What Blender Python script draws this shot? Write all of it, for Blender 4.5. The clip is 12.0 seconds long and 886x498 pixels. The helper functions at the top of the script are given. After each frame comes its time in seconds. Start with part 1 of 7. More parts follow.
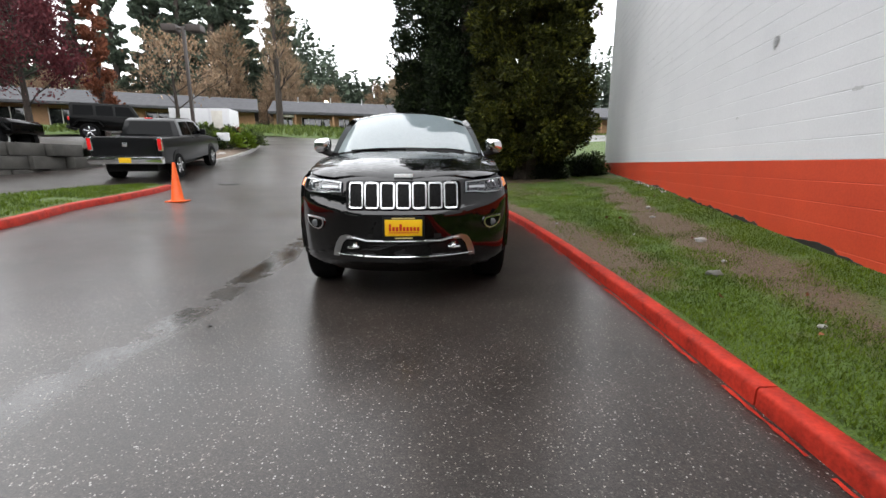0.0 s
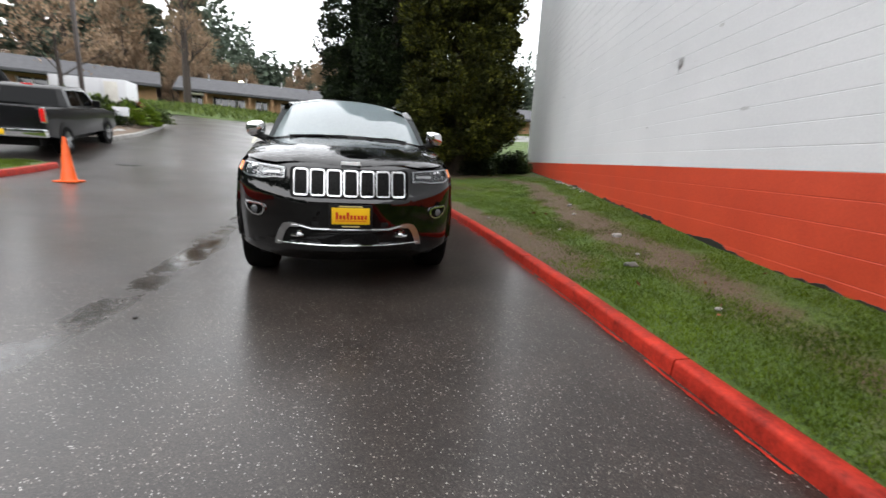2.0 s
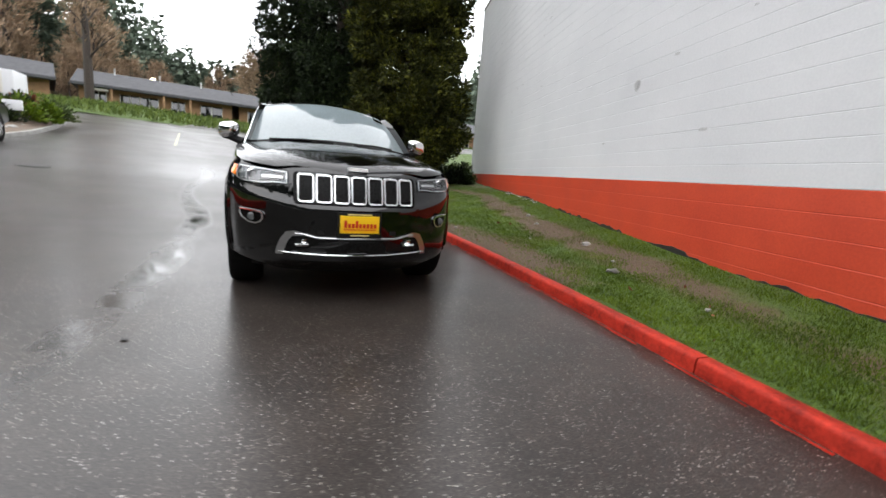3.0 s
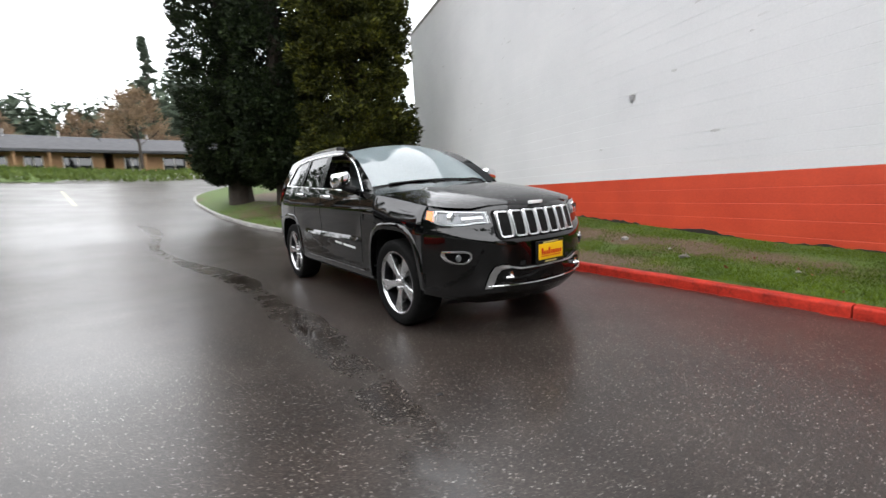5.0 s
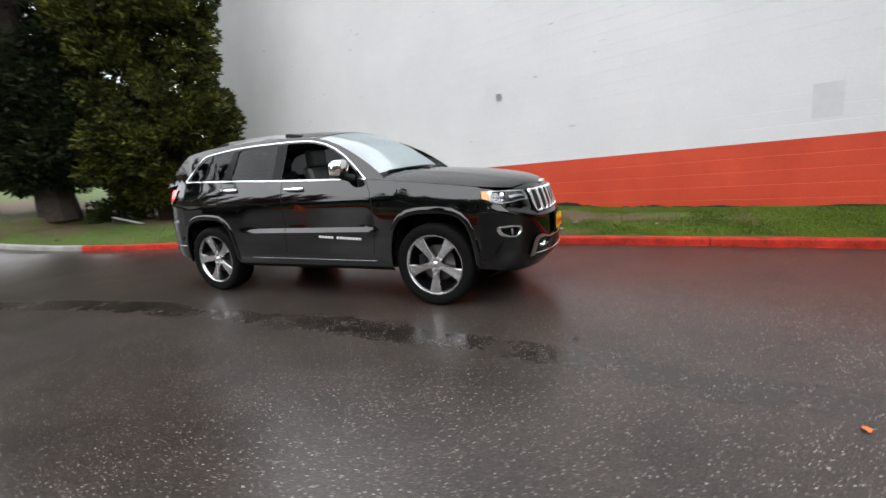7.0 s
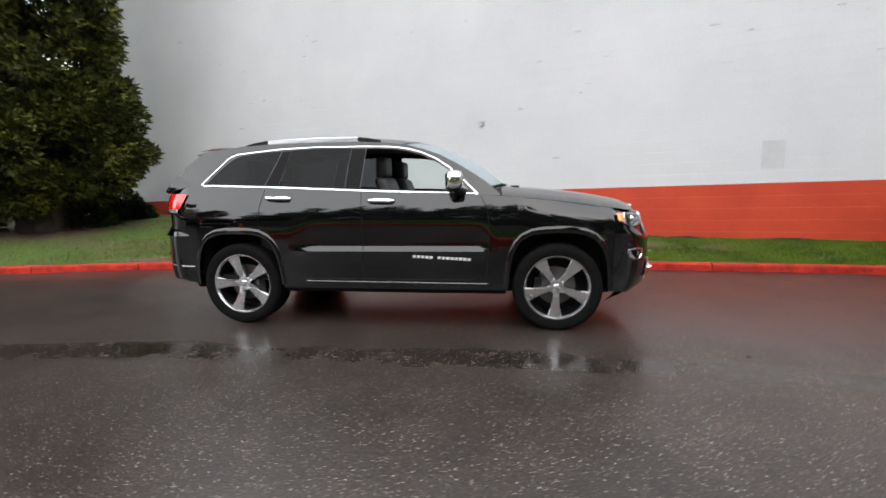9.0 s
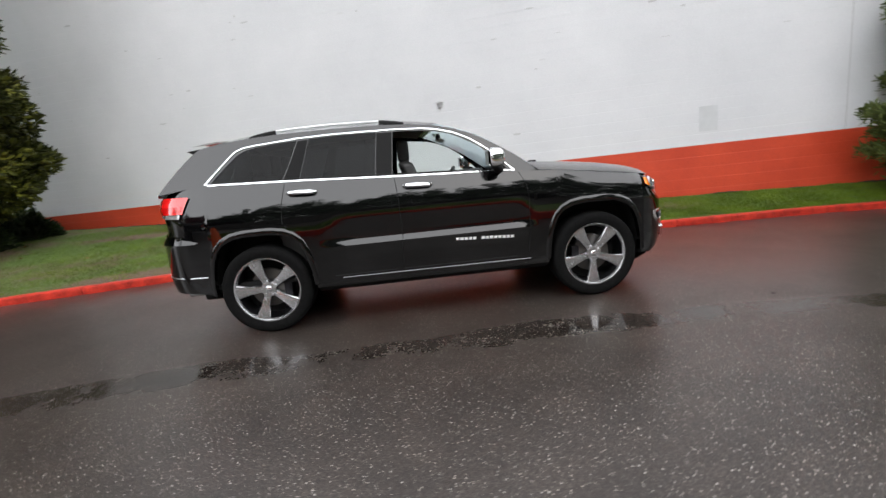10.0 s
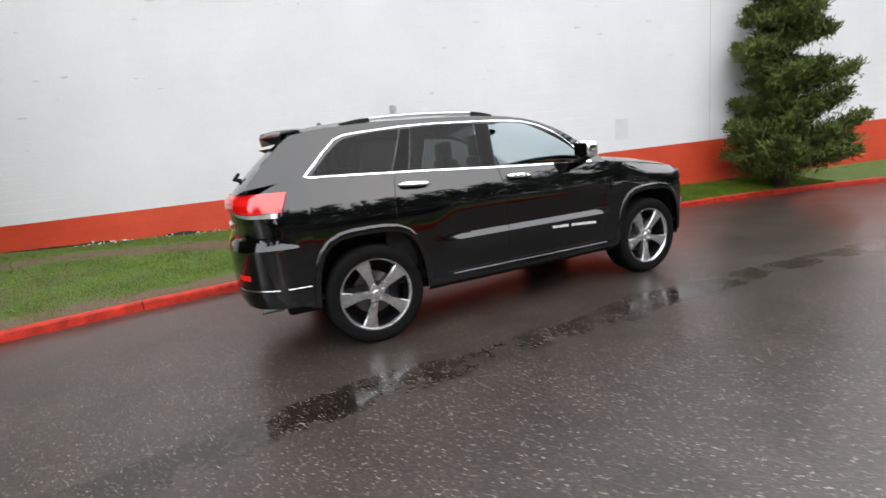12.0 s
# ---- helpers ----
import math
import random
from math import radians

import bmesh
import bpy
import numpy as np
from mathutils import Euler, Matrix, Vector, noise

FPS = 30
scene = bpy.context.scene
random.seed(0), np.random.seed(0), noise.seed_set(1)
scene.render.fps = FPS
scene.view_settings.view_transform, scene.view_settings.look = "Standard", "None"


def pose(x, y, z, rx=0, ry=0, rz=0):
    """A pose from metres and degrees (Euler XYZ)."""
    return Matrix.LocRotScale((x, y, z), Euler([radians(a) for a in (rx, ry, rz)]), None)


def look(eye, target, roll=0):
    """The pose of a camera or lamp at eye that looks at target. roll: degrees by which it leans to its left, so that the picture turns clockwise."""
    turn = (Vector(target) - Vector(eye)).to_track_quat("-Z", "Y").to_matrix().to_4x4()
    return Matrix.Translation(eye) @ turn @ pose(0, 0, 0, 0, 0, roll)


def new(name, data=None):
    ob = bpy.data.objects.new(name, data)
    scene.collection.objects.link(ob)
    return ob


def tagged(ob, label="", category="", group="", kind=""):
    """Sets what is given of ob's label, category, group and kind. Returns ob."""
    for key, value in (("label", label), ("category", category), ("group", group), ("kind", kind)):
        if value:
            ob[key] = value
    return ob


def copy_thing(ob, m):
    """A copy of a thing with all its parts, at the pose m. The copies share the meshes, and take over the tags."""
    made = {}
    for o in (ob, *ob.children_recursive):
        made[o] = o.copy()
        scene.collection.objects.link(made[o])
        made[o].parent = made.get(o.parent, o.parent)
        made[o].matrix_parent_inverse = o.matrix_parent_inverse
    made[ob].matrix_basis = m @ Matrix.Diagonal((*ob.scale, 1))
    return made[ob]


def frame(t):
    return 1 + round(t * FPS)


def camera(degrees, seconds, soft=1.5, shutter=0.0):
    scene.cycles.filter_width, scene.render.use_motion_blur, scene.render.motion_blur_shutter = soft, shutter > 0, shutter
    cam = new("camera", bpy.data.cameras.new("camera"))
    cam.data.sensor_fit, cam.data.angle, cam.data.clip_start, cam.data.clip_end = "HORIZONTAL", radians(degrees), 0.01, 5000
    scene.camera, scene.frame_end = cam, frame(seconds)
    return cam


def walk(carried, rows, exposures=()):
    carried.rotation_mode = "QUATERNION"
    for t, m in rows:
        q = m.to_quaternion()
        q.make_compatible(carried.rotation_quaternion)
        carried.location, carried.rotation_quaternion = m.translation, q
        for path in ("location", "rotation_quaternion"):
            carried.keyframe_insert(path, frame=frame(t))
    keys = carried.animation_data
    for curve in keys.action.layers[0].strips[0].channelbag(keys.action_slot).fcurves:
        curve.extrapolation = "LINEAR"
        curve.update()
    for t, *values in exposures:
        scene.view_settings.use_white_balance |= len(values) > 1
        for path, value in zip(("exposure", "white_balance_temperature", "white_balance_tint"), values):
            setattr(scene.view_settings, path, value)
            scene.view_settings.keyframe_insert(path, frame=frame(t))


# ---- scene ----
cam = camera(92.5, 12.0, shutter=0.5)
PATH = [
    (0, (0.148, -5.747, 1.103), (0.244, -3.789, 0.709), 0.0),
    (0.5, (0.123, -5.75, 1.102), (0.21, -3.792, 0.704), 0.4),
    (1, (0.097, -5.762, 1.104), (0.22, -3.808, 0.695), 0.6),
    (1.5, (0.045, -5.798, 1.102), (0.262, -3.857, 0.672), 1.0),
    (2, (-0.05, -5.796, 1.079), (0.404, -3.892, 0.666), 3.0),
    (2.5, (-0.274, -5.666, 1.031), (0.371, -3.82, 0.613), 5.6),
    (3, (-0.638, -5.574, 1.027), (0.128, -3.759, 0.68), 4.3),
    (3.5, (-1.147, -5.497, 1.056), (-0.335, -3.703, 0.709), -1.3),
    (3.7, (-1.355, -5.413, 1.066), (-0.534, -3.618, 0.745), -4.0),
    (5.3, (-3.027, -4.575, 1.154), (-1.738, -3.069, 0.889), -3.8),
    (5.5, (-3.232, -4.471, 1.152), (-1.839, -3.061, 0.879), -4.6),
    (6, (-3.65, -4.107, 1.182), (-2.129, -2.859, 0.822), -5.8),
    (6.5, (-3.974, -3.656, 1.186), (-2.357, -2.531, 0.841), -5.2),
    (6.7, (-4.113, -3.473, 1.2), (-2.422, -2.465, 0.845), -5.4),
    (8.3, (-4.599, -1.701, 1.251), (-2.682, -1.23, 0.933), -3.7),
    (8.5, (-4.593, -1.487, 1.266), (-2.662, -1.046, 0.988), -2.6),
    (9, (-4.584, -0.964, 1.249), (-2.621, -0.706, 0.963), -2.0),
    (9.5, (-4.531, -0.384, 1.275), (-2.577, -0.239, 0.877), -5.1),
    (10, (-4.562, 0.119, 1.287), (-2.602, 0.003, 0.906), -6.5),
    (10.5, (-4.545, 0.653, 1.277), (-2.613, 0.378, 0.836), -7.7),
    (11, (-4.437, 1.205, 1.284), (-2.537, 0.751, 0.855), -6.8),
    (11.5, (-4.289, 1.724, 1.331), (-2.463, 1.059, 0.858), -7.9),
    (12, (-4.012, 2.199, 1.337), (-2.213, 1.421, 0.942), -6.8),
]
walk(cam, [(t, look(eye, target, roll)) for t, eye, target, roll in PATH], [(0, -0.06), (3, -0.04), (5.5, 0.07), (6.5, 0.1), (8.5, 0.07), (10, 0.1), (11, 0.18), (12, 0.28)])

# ---- light ----
world = bpy.data.worlds.new("overcast")
scene.world = world
world.use_nodes = True
wn, wl = world.node_tree.nodes, world.node_tree.links
sky = wn.new("ShaderNodeTexSky")
sky.sky_type, sky.sun_disc = "NISHITA", False
sky.sun_elevation, sky.sun_rotation = radians(38), radians(250)
sky.air_density, sky.dust_density = 1.0, 3.0
sky_grey = wn.new("ShaderNodeMixRGB")
sky_grey.inputs[0].default_value = 0.93
sky_grey.inputs[2].default_value = (12.2, 12.4, 12.8, 1)
wl.new(sky.outputs[0], sky_grey.inputs[1])
wl.new(sky_grey.outputs[0], wn["Background"].inputs[0])
wn["Background"].inputs[1].default_value = 0.27
sun = new("sun", bpy.data.lights.new("sun", "SUN"))
sun.data.energy, sun.data.angle, sun.data.color = 0.8, radians(120), (1, 0.97, 0.93)
sun.matrix_world = look((-30, -12, 40), (0, 0, 0))


# ---- materials ----
def nodes_of(name):
    m = bpy.data.materials.new(name)
    m.use_nodes = True
    return m, m.node_tree.nodes, m.node_tree.links, m.node_tree.nodes["Principled BSDF"]


def ramp_of(n, stops):
    r = n.new("ShaderNodeValToRGB")
    e = r.color_ramp.elements
    while len(e) < len(stops):
        e.new(0.5)
    for k, (p, c) in zip(e, stops):
        k.position, k.color = p, (c if len(c) == 4 else (*c, 1))
    return r


def noise_of(n, l, scale, detail=5, rough=0.55, coord="Object"):
    t = n.new("ShaderNodeTexNoise")
    t.inputs["Scale"].default_value, t.inputs["Detail"].default_value, t.inputs["Roughness"].default_value = scale, detail, rough
    if coord == "World":
        place = n.new("ShaderNodeNewGeometry").outputs["Position"]
    else:
        place = n.new("ShaderNodeTexCoord").outputs[coord]
    l.new(place, t.inputs["Vector"])
    return t


def surface(name, dark, light, rough=0.6, spread=0.15, metal=0.0, scale=6.0, fine=80.0, bump=0.15, coat=0.0, vary=0.0, coord="Object", dist=0.01, spec=0.5):
    """A surface that runs between two colours at two scales, with fine relief."""
    m, n, l, b = nodes_of(name)
    big, small = noise_of(n, l, scale, 4, coord=coord), noise_of(n, l, fine, 3, coord=coord)
    mix = n.new("ShaderNodeMath")
    mix.operation = "MULTIPLY_ADD"
    mix.inputs[1].default_value = 0.35
    l.new(small.outputs[0], mix.inputs[0])
    half = n.new("ShaderNodeMath")
    half.operation = "MULTIPLY"
    half.inputs[1].default_value = 0.65
    l.new(big.outputs[0], half.inputs[0])
    l.new(half.outputs[0], mix.inputs[2])
    r = ramp_of(n, [(0.32, dark), (0.68, light)])
    l.new(mix.outputs[0], r.inputs[0])
    colour = r.outputs[0]
    if vary:
        info, hsv = n.new("ShaderNodeObjectInfo"), n.new("ShaderNodeHueSaturation")
        v = n.new("ShaderNodeMapRange")
        v.inputs["To Min"].default_value, v.inputs["To Max"].default_value = 1 - vary, 1 + vary
        l.new(info.outputs["Random"], v.inputs[0])
        l.new(v.outputs[0], hsv.inputs["Value"])
        l.new(colour, hsv.inputs["Color"])
        colour = hsv.outputs[0]
    l.new(colour, b.inputs["Base Color"])
    rr = n.new("ShaderNodeMapRange")
    rr.inputs["To Min"].default_value, rr.inputs["To Max"].default_value = max(0.02, rough - spread), min(1, rough + spread)
    l.new(big.outputs[0], rr.inputs[0])
    l.new(rr.outputs[0], b.inputs["Roughness"])
    b.inputs["Metallic"].default_value, b.inputs["Coat Weight"].default_value = metal, coat
    b.inputs["Coat Roughness"].default_value, b.inputs["Specular IOR Level"].default_value = 0.04, spec
    if bump:
        bp = n.new("ShaderNodeBump")
        bp.inputs["Strength"].default_value, bp.inputs["Distance"].default_value = bump, dist
        l.new(mix.outputs[0], bp.inputs["Height"])
        l.new(bp.outputs[0], b.inputs["Normal"])
    return m


def asphalt_material():
    m, n, l, b = nodes_of("wet_asphalt")
    tc = n.new("ShaderNodeTexCoord")
    wet, film, fine = noise_of(n, l, 0.45, 4, 0.5), noise_of(n, l, 2.2, 5, 0.6), noise_of(n, l, 170, 3)
    grit = n.new("ShaderNodeTexVoronoi")
    grit.inputs["Scale"].default_value = 165
    l.new(tc.outputs["Object"], grit.inputs["Vector"])
    stone = n.new("ShaderNodeSeparateColor")
    l.new(grit.outputs["Color"], stone.inputs[0])
    tint = ramp_of(n, [(0.0, (0.012, 0.0096, 0.0084)), (0.5, (0.023, 0.0188, 0.0165)), (0.88, (0.038, 0.0315, 0.028)), (0.975, (0.060, 0.054, 0.050)), (0.999, (0.26, 0.245, 0.225))])
    l.new(stone.outputs[0], tint.inputs[0])
    patch = ramp_of(n, [(0.3, (0.74, 0.71, 0.69)), (0.7, (1.30, 1.23, 1.17))])
    l.new(film.outputs[0], patch.inputs[0])
    mul = n.new("ShaderNodeMixRGB")
    mul.blend_type = "MULTIPLY"
    mul.inputs[0].default_value = 1
    l.new(tint.outputs[0], mul.inputs[1])
    l.new(patch.outputs[0], mul.inputs[2])
    # larger pale stones, a few in a hundred
    stones = n.new("ShaderNodeTexVoronoi")
    stones.inputs["Scale"].default_value = 80
    l.new(tc.outputs["Object"], stones.inputs["Vector"])
    pick_s = n.new("ShaderNodeSeparateColor")
    l.new(stones.outputs["Color"], pick_s.inputs[0])
    few = ramp_of(n, [(0.915, (0, 0, 0)), (0.995, (1, 1, 1))])
    l.new(pick_s.outputs[1], few.inputs[0])
    core = ramp_of(n, [(0.26, (1, 1, 1)), (0.38, (0, 0, 0))])
    l.new(stones.outputs["Distance"], core.inputs[0])
    spot = n.new("ShaderNodeMath")
    spot.operation = "MULTIPLY"
    l.new(few.outputs[0], spot.inputs[0])
    l.new(core.outputs[0], spot.inputs[1])
    pale = n.new("ShaderNodeMixRGB")
    pale.inputs[2].default_value = (0.36, 0.345, 0.32, 1)
    l.new(spot.outputs[0], pale.inputs[0])
    l.new(mul.outputs[0], pale.inputs[1])
    # thin water that runs down the low line of the drive, and shallow puddles
    sep = n.new("ShaderNodeSeparateXYZ")
    l.new(tc.outputs["Object"], sep.inputs[0])
    ripple = noise_of(n, l, 1.6, 5, 0.65)
    wob = n.new("ShaderNodeMath")
    wob.operation = "MULTIPLY_ADD"
    wob.inputs[1].default_value = 0.30
    l.new(ripple.outputs[0], wob.inputs[0])
    # the low line wanders along the drive: y -10 to 14 m, its distance 1 to 3 m from the middle
    along = n.new("ShaderNodeMapRange")
    along.inputs["From Min"].default_value, along.inputs["From Max"].default_value = -10, 14
    l.new(sep.outputs[1], along.inputs[0])
    line = ramp_of(n, [((y + 10) / 24, [(d - 1) / 2] * 3) for y, d in ((-9.0, 2.15), (-3.8, 1.84), (-2.4, 1.60), (-1.0, 1.52), (0.8, 1.63), (2.0, 1.55), (3.9, 1.94), (6.7, 2.65), (9.2, 2.15), (13.0, 2.9))])
    line.color_ramp.interpolation = "B_SPLINE"
    l.new(along.outputs[0], line.inputs[0])
    metres = n.new("ShaderNodeMath")
    metres.operation = "MULTIPLY_ADD"
    metres.inputs[1].default_value, metres.inputs[2].default_value = 2.0, 1.0 - 0.15
    l.new(line.outputs[0], metres.inputs[0])
    l.new(metres.outputs[0], wob.inputs[2])
    off = n.new("ShaderNodeMath")
    off.operation = "ADD"
    l.new(sep.outputs[0], off.inputs[0])
    l.new(wob.outputs[0], off.inputs[1])
    dist = n.new("ShaderNodeMath")
    dist.operation = "ABSOLUTE"
    l.new(off.outputs[0], dist.inputs[0])
    run = ramp_of(n, [(0.07, (1, 1, 1)), (0.22, (0, 0, 0))])
    l.new(dist.outputs[0], run.inputs[0])
    reach = ramp_of(n, [((y + 10) / 24, [v] * 3) for y, v in ((-9.0, 0.15), (-4.6, 0.25), (-3.5, 0.5), (-2.1, 0.55), (-1.75, 0.4), (-1.3, 0.85), (-0.6, 0.85), (-0.2, 0.45), (1.0, 0.5), (1.4, 0.9), (2.4, 0.9), (3.2, 0.55), (6.5, 0.35), (9.0, 0.25), (13.0, 0.05))])
    l.new(along.outputs[0], reach.inputs[0])
    broken = ramp_of(n, [(0.38, (0.15, 0.15, 0.15)), (0.55, (1, 1, 1))])
    l.new(noise_of(n, l, 3.2, 6, 0.7).outputs[0], broken.inputs[0])
    wetness = reach.outputs[0]
    for k in (broken.outputs[0], run.outputs[0]):
        by = n.new("ShaderNodeMath")
        by.operation = "MULTIPLY"
        l.new(wetness, by.inputs[0])
        l.new(k, by.inputs[1])
        wetness = by.outputs[0]
    soaked = n.new("ShaderNodeMixRGB")
    soaked.blend_type = "MULTIPLY"
    soaked.inputs[2].default_value = (0.45, 0.45, 0.45, 1)
    l.new(wetness, soaked.inputs[0])
    l.new(pale.outputs[0], soaked.inputs[1])
    l.new(soaked.outputs[0], b.inputs["Base Color"])
    gloss = ramp_of(n, [(0.35, (0.28, 0.28, 0.28)), (0.65, (0.40, 0.40, 0.40))])
    l.new(wet.outputs[0], gloss.inputs[0])
    rough = n.new("ShaderNodeMixRGB")
    rough.inputs[2].default_value = (0.022, 0.022, 0.022, 1)
    l.new(wetness, rough.inputs[0])
    l.new(gloss.outputs[0], rough.inputs[1])
    l.new(rough.outputs[0], b.inputs["Roughness"])
    add = n.new("ShaderNodeMath")
    add.operation = "ADD"
    l.new(grit.outputs["Distance"], add.inputs[0])
    l.new(fine.outputs[0], add.inputs[1])
    strength = n.new("ShaderNodeMapRange")
    strength.inputs["To Min"].default_value, strength.inputs["To Max"].default_value = 0.12, 0.0
    strength.inputs["From Max"].default_value = 0.6
    l.new(wetness, strength.inputs[0])
    bp = n.new("ShaderNodeBump")
    bp.inputs["Distance"].default_value = 0.004
    l.new(strength.outputs[0], bp.inputs["Strength"])
    l.new(add.outputs[0], bp.inputs["Height"])
    l.new(bp.outputs[0], b.inputs["Normal"])
    b.inputs["Specular IOR Level"].default_value = 0.31
    # a smooth film of water over the stone
    b.inputs["Coat Weight"].default_value, b.inputs["Coat IOR"].default_value = 0.30, 1.33
    skin = n.new("ShaderNodeMapRange")
    skin.inputs["To Min"].default_value, skin.inputs["To Max"].default_value = 0.20, 0.02
    l.new(wetness, skin.inputs[0])
    l.new(skin.outputs[0], b.inputs["Coat Roughness"])
    return m


def foliage(name, dark, light, rough=0.6, mid=0.5):
    m, n, l, b = nodes_of(name)
    geo = n.new("ShaderNodeNewGeometry")
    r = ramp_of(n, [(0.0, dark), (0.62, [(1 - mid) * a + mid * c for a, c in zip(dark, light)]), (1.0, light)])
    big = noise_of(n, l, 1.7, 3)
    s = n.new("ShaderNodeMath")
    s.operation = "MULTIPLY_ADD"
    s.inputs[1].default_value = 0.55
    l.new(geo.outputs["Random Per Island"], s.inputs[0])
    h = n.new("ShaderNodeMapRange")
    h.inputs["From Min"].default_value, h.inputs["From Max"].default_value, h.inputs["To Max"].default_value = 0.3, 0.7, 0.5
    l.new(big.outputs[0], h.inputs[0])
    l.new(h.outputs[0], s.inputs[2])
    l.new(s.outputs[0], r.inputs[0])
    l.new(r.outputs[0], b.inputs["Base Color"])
    b.inputs["Roughness"].default_value = rough
    b.inputs["Specular IOR Level"].default_value = 0.16
    return m


ASPHALT = asphalt_material()
WHITE_PAINT = surface("white_masonry_paint", (0.575, 0.58, 0.595), (0.69, 0.69, 0.70), 0.6, 0.1, scale=0.55, fine=45, bump=0.25, dist=0.004, coord="World")
RED_PAINT = surface("orange_red_masonry_paint", (0.42, 0.038, 0.014), (0.60, 0.066, 0.023), 0.5, 0.12, scale=1.5, fine=45, bump=0.25, dist=0.004, coord="World")
KERB_RED = surface("red_kerb_paint", (0.15, 0.010, 0.006), (0.52, 0.036, 0.018), 0.6, 0.12, scale=7, fine=45, bump=0.5, vary=0.08, spec=0.18)
CONCRETE = surface("kerb_concrete", (0.16, 0.155, 0.145), (0.34, 0.33, 0.31), 0.6, 0.15, scale=3, fine=60, bump=0.4)
DARK_CONCRETE = surface("wet_dark_concrete", (0.05, 0.05, 0.045), (0.13, 0.125, 0.11), 0.55, 0.15, scale=3, fine=50, bump=0.4)
TAR = surface("tarred_footing", (0.006, 0.006, 0.006), (0.03, 0.027, 0.025), 0.55, 0.2, scale=8, fine=60, bump=0.5)
SOIL = surface("bare_wet_soil", (0.055, 0.035, 0.022), (0.15, 0.105, 0.07), 0.8, 0.1, scale=5, fine=70, bump=0.6)
BARK = surface("tree_bark", (0.012, 0.009, 0.007), (0.055, 0.040, 0.030), 0.85, 0.1, scale=8, fine=40, bump=0.8)
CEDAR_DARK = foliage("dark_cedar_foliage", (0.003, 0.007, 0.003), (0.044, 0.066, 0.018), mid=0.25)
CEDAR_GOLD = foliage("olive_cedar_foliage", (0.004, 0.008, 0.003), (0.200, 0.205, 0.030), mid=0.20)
PINE = foliage("pine_foliage", (0.016, 0.032, 0.010), (0.19, 0.23, 0.06))
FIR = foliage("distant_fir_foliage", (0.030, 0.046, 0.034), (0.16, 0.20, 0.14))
RUSSET = foliage("russet_leaves", (0.08, 0.024, 0.012), (0.30, 0.11, 0.06))
PLUM = foliage("plum_leaves", (0.05, 0.012, 0.018), (0.16, 0.04, 0.045))
BROWN_TWIGS = foliage("bare_brown_twigs", (0.14, 0.10, 0.07), (0.46, 0.32, 0.20))
SHRUB = foliage("shrub_leaves", (0.015, 0.03, 0.010), (0.10, 0.13, 0.035))
GRASS_BLADES = foliage("grass_blades", (0.026, 0.052, 0.004), (0.170, 0.245, 0.015))


def lawn_material():
    m, n, l, b = nodes_of("worn_lawn")
    big, mid, fine = noise_of(n, l, 0.55, 5, 0.6), noise_of(n, l, 3.5, 4), noise_of(n, l, 60, 4)
    s = n.new("ShaderNodeMath")
    s.operation = "MULTIPLY_ADD"
    s.inputs[1].default_value = 0.35
    l.new(mid.outputs[0], s.inputs[0])
    l.new(big.outputs[0], s.inputs[2])
    worn = n.new("ShaderNodeAttribute")
    worn.attribute_name = "bare"
    s2 = n.new("ShaderNodeMath")
    s2.operation = "MULTIPLY_ADD"
    s2.inputs[1].default_value = 0.62
    l.new(worn.outputs["Fac"], s2.inputs[0])
    l.new(s.outputs[0], s2.inputs[2])
    bare = ramp_of(n, [(0.82, (0, 0, 0)), (1.14, (1, 1, 1))])
    l.new(s2.outputs[0], bare.inputs[0])
    green = ramp_of(n, [(0.3, (0.020, 0.042, 0.004)), (0.7, (0.085, 0.140, 0.012))])
    l.new(fine.outputs[0], green.inputs[0])
    brown = ramp_of(n, [(0.3, (0.042, 0.027, 0.014)), (0.7, (0.135, 0.090, 0.050))])
    l.new(fine.outputs[0], brown.inputs[0])
    mix = n.new("ShaderNodeMixRGB")
    l.new(bare.outputs[0], mix.inputs[0])
    l.new(green.outputs[0], mix.inputs[1])
    l.new(brown.outputs[0], mix.inputs[2])
    l.new(mix.outputs[0], b.inputs["Base Color"])
    b.inputs["Roughness"].default_value = 0.85
    bp = n.new("ShaderNodeBump")
    bp.inputs["Strength"].default_value, bp.inputs["Distance"].default_value = 0.8, 0.03
    l.new(fine.outputs[0], bp.inputs["Height"])
    l.new(bp.outputs[0], b.inputs["Normal"])
    return m


LAWN = lawn_material()


# ---- mesh helpers ----
def mesh_object(name, verts, faces, material, parent=None, smooth=False):
    me = bpy.data.meshes.new(name)
    me.from_pydata([tuple(v) for v in verts], [], faces)
    me.materials.append(material)
    if smooth:
        me.shade_smooth()
    ob = new(name, me)
    if parent:
        ob.parent = parent
    return ob


def part(name, bm, material, parent=None, label="", smooth=True, angle=35):
    """One bmesh as ONE mesh object under a thing or a part."""
    me = bpy.data.meshes.new(name)
    bmesh.ops.recalc_face_normals(bm, faces=bm.faces)
    bm.to_mesh(me)
    bm.free()
    me.materials.append(material)
    if smooth:
        me.shade_smooth()
        me.set_sharp_from_angle(angle=radians(angle))
    ob = new(name, me)
    if parent:
        ob.parent = parent
    if label:
        tagged(ob, label)
    return ob


def thing(name, m=None, **tags):
    ob = new(name)
    ob.empty_display_size = 0.1
    if m is not None:
        ob.matrix_basis = m
    return tagged(ob, **tags)


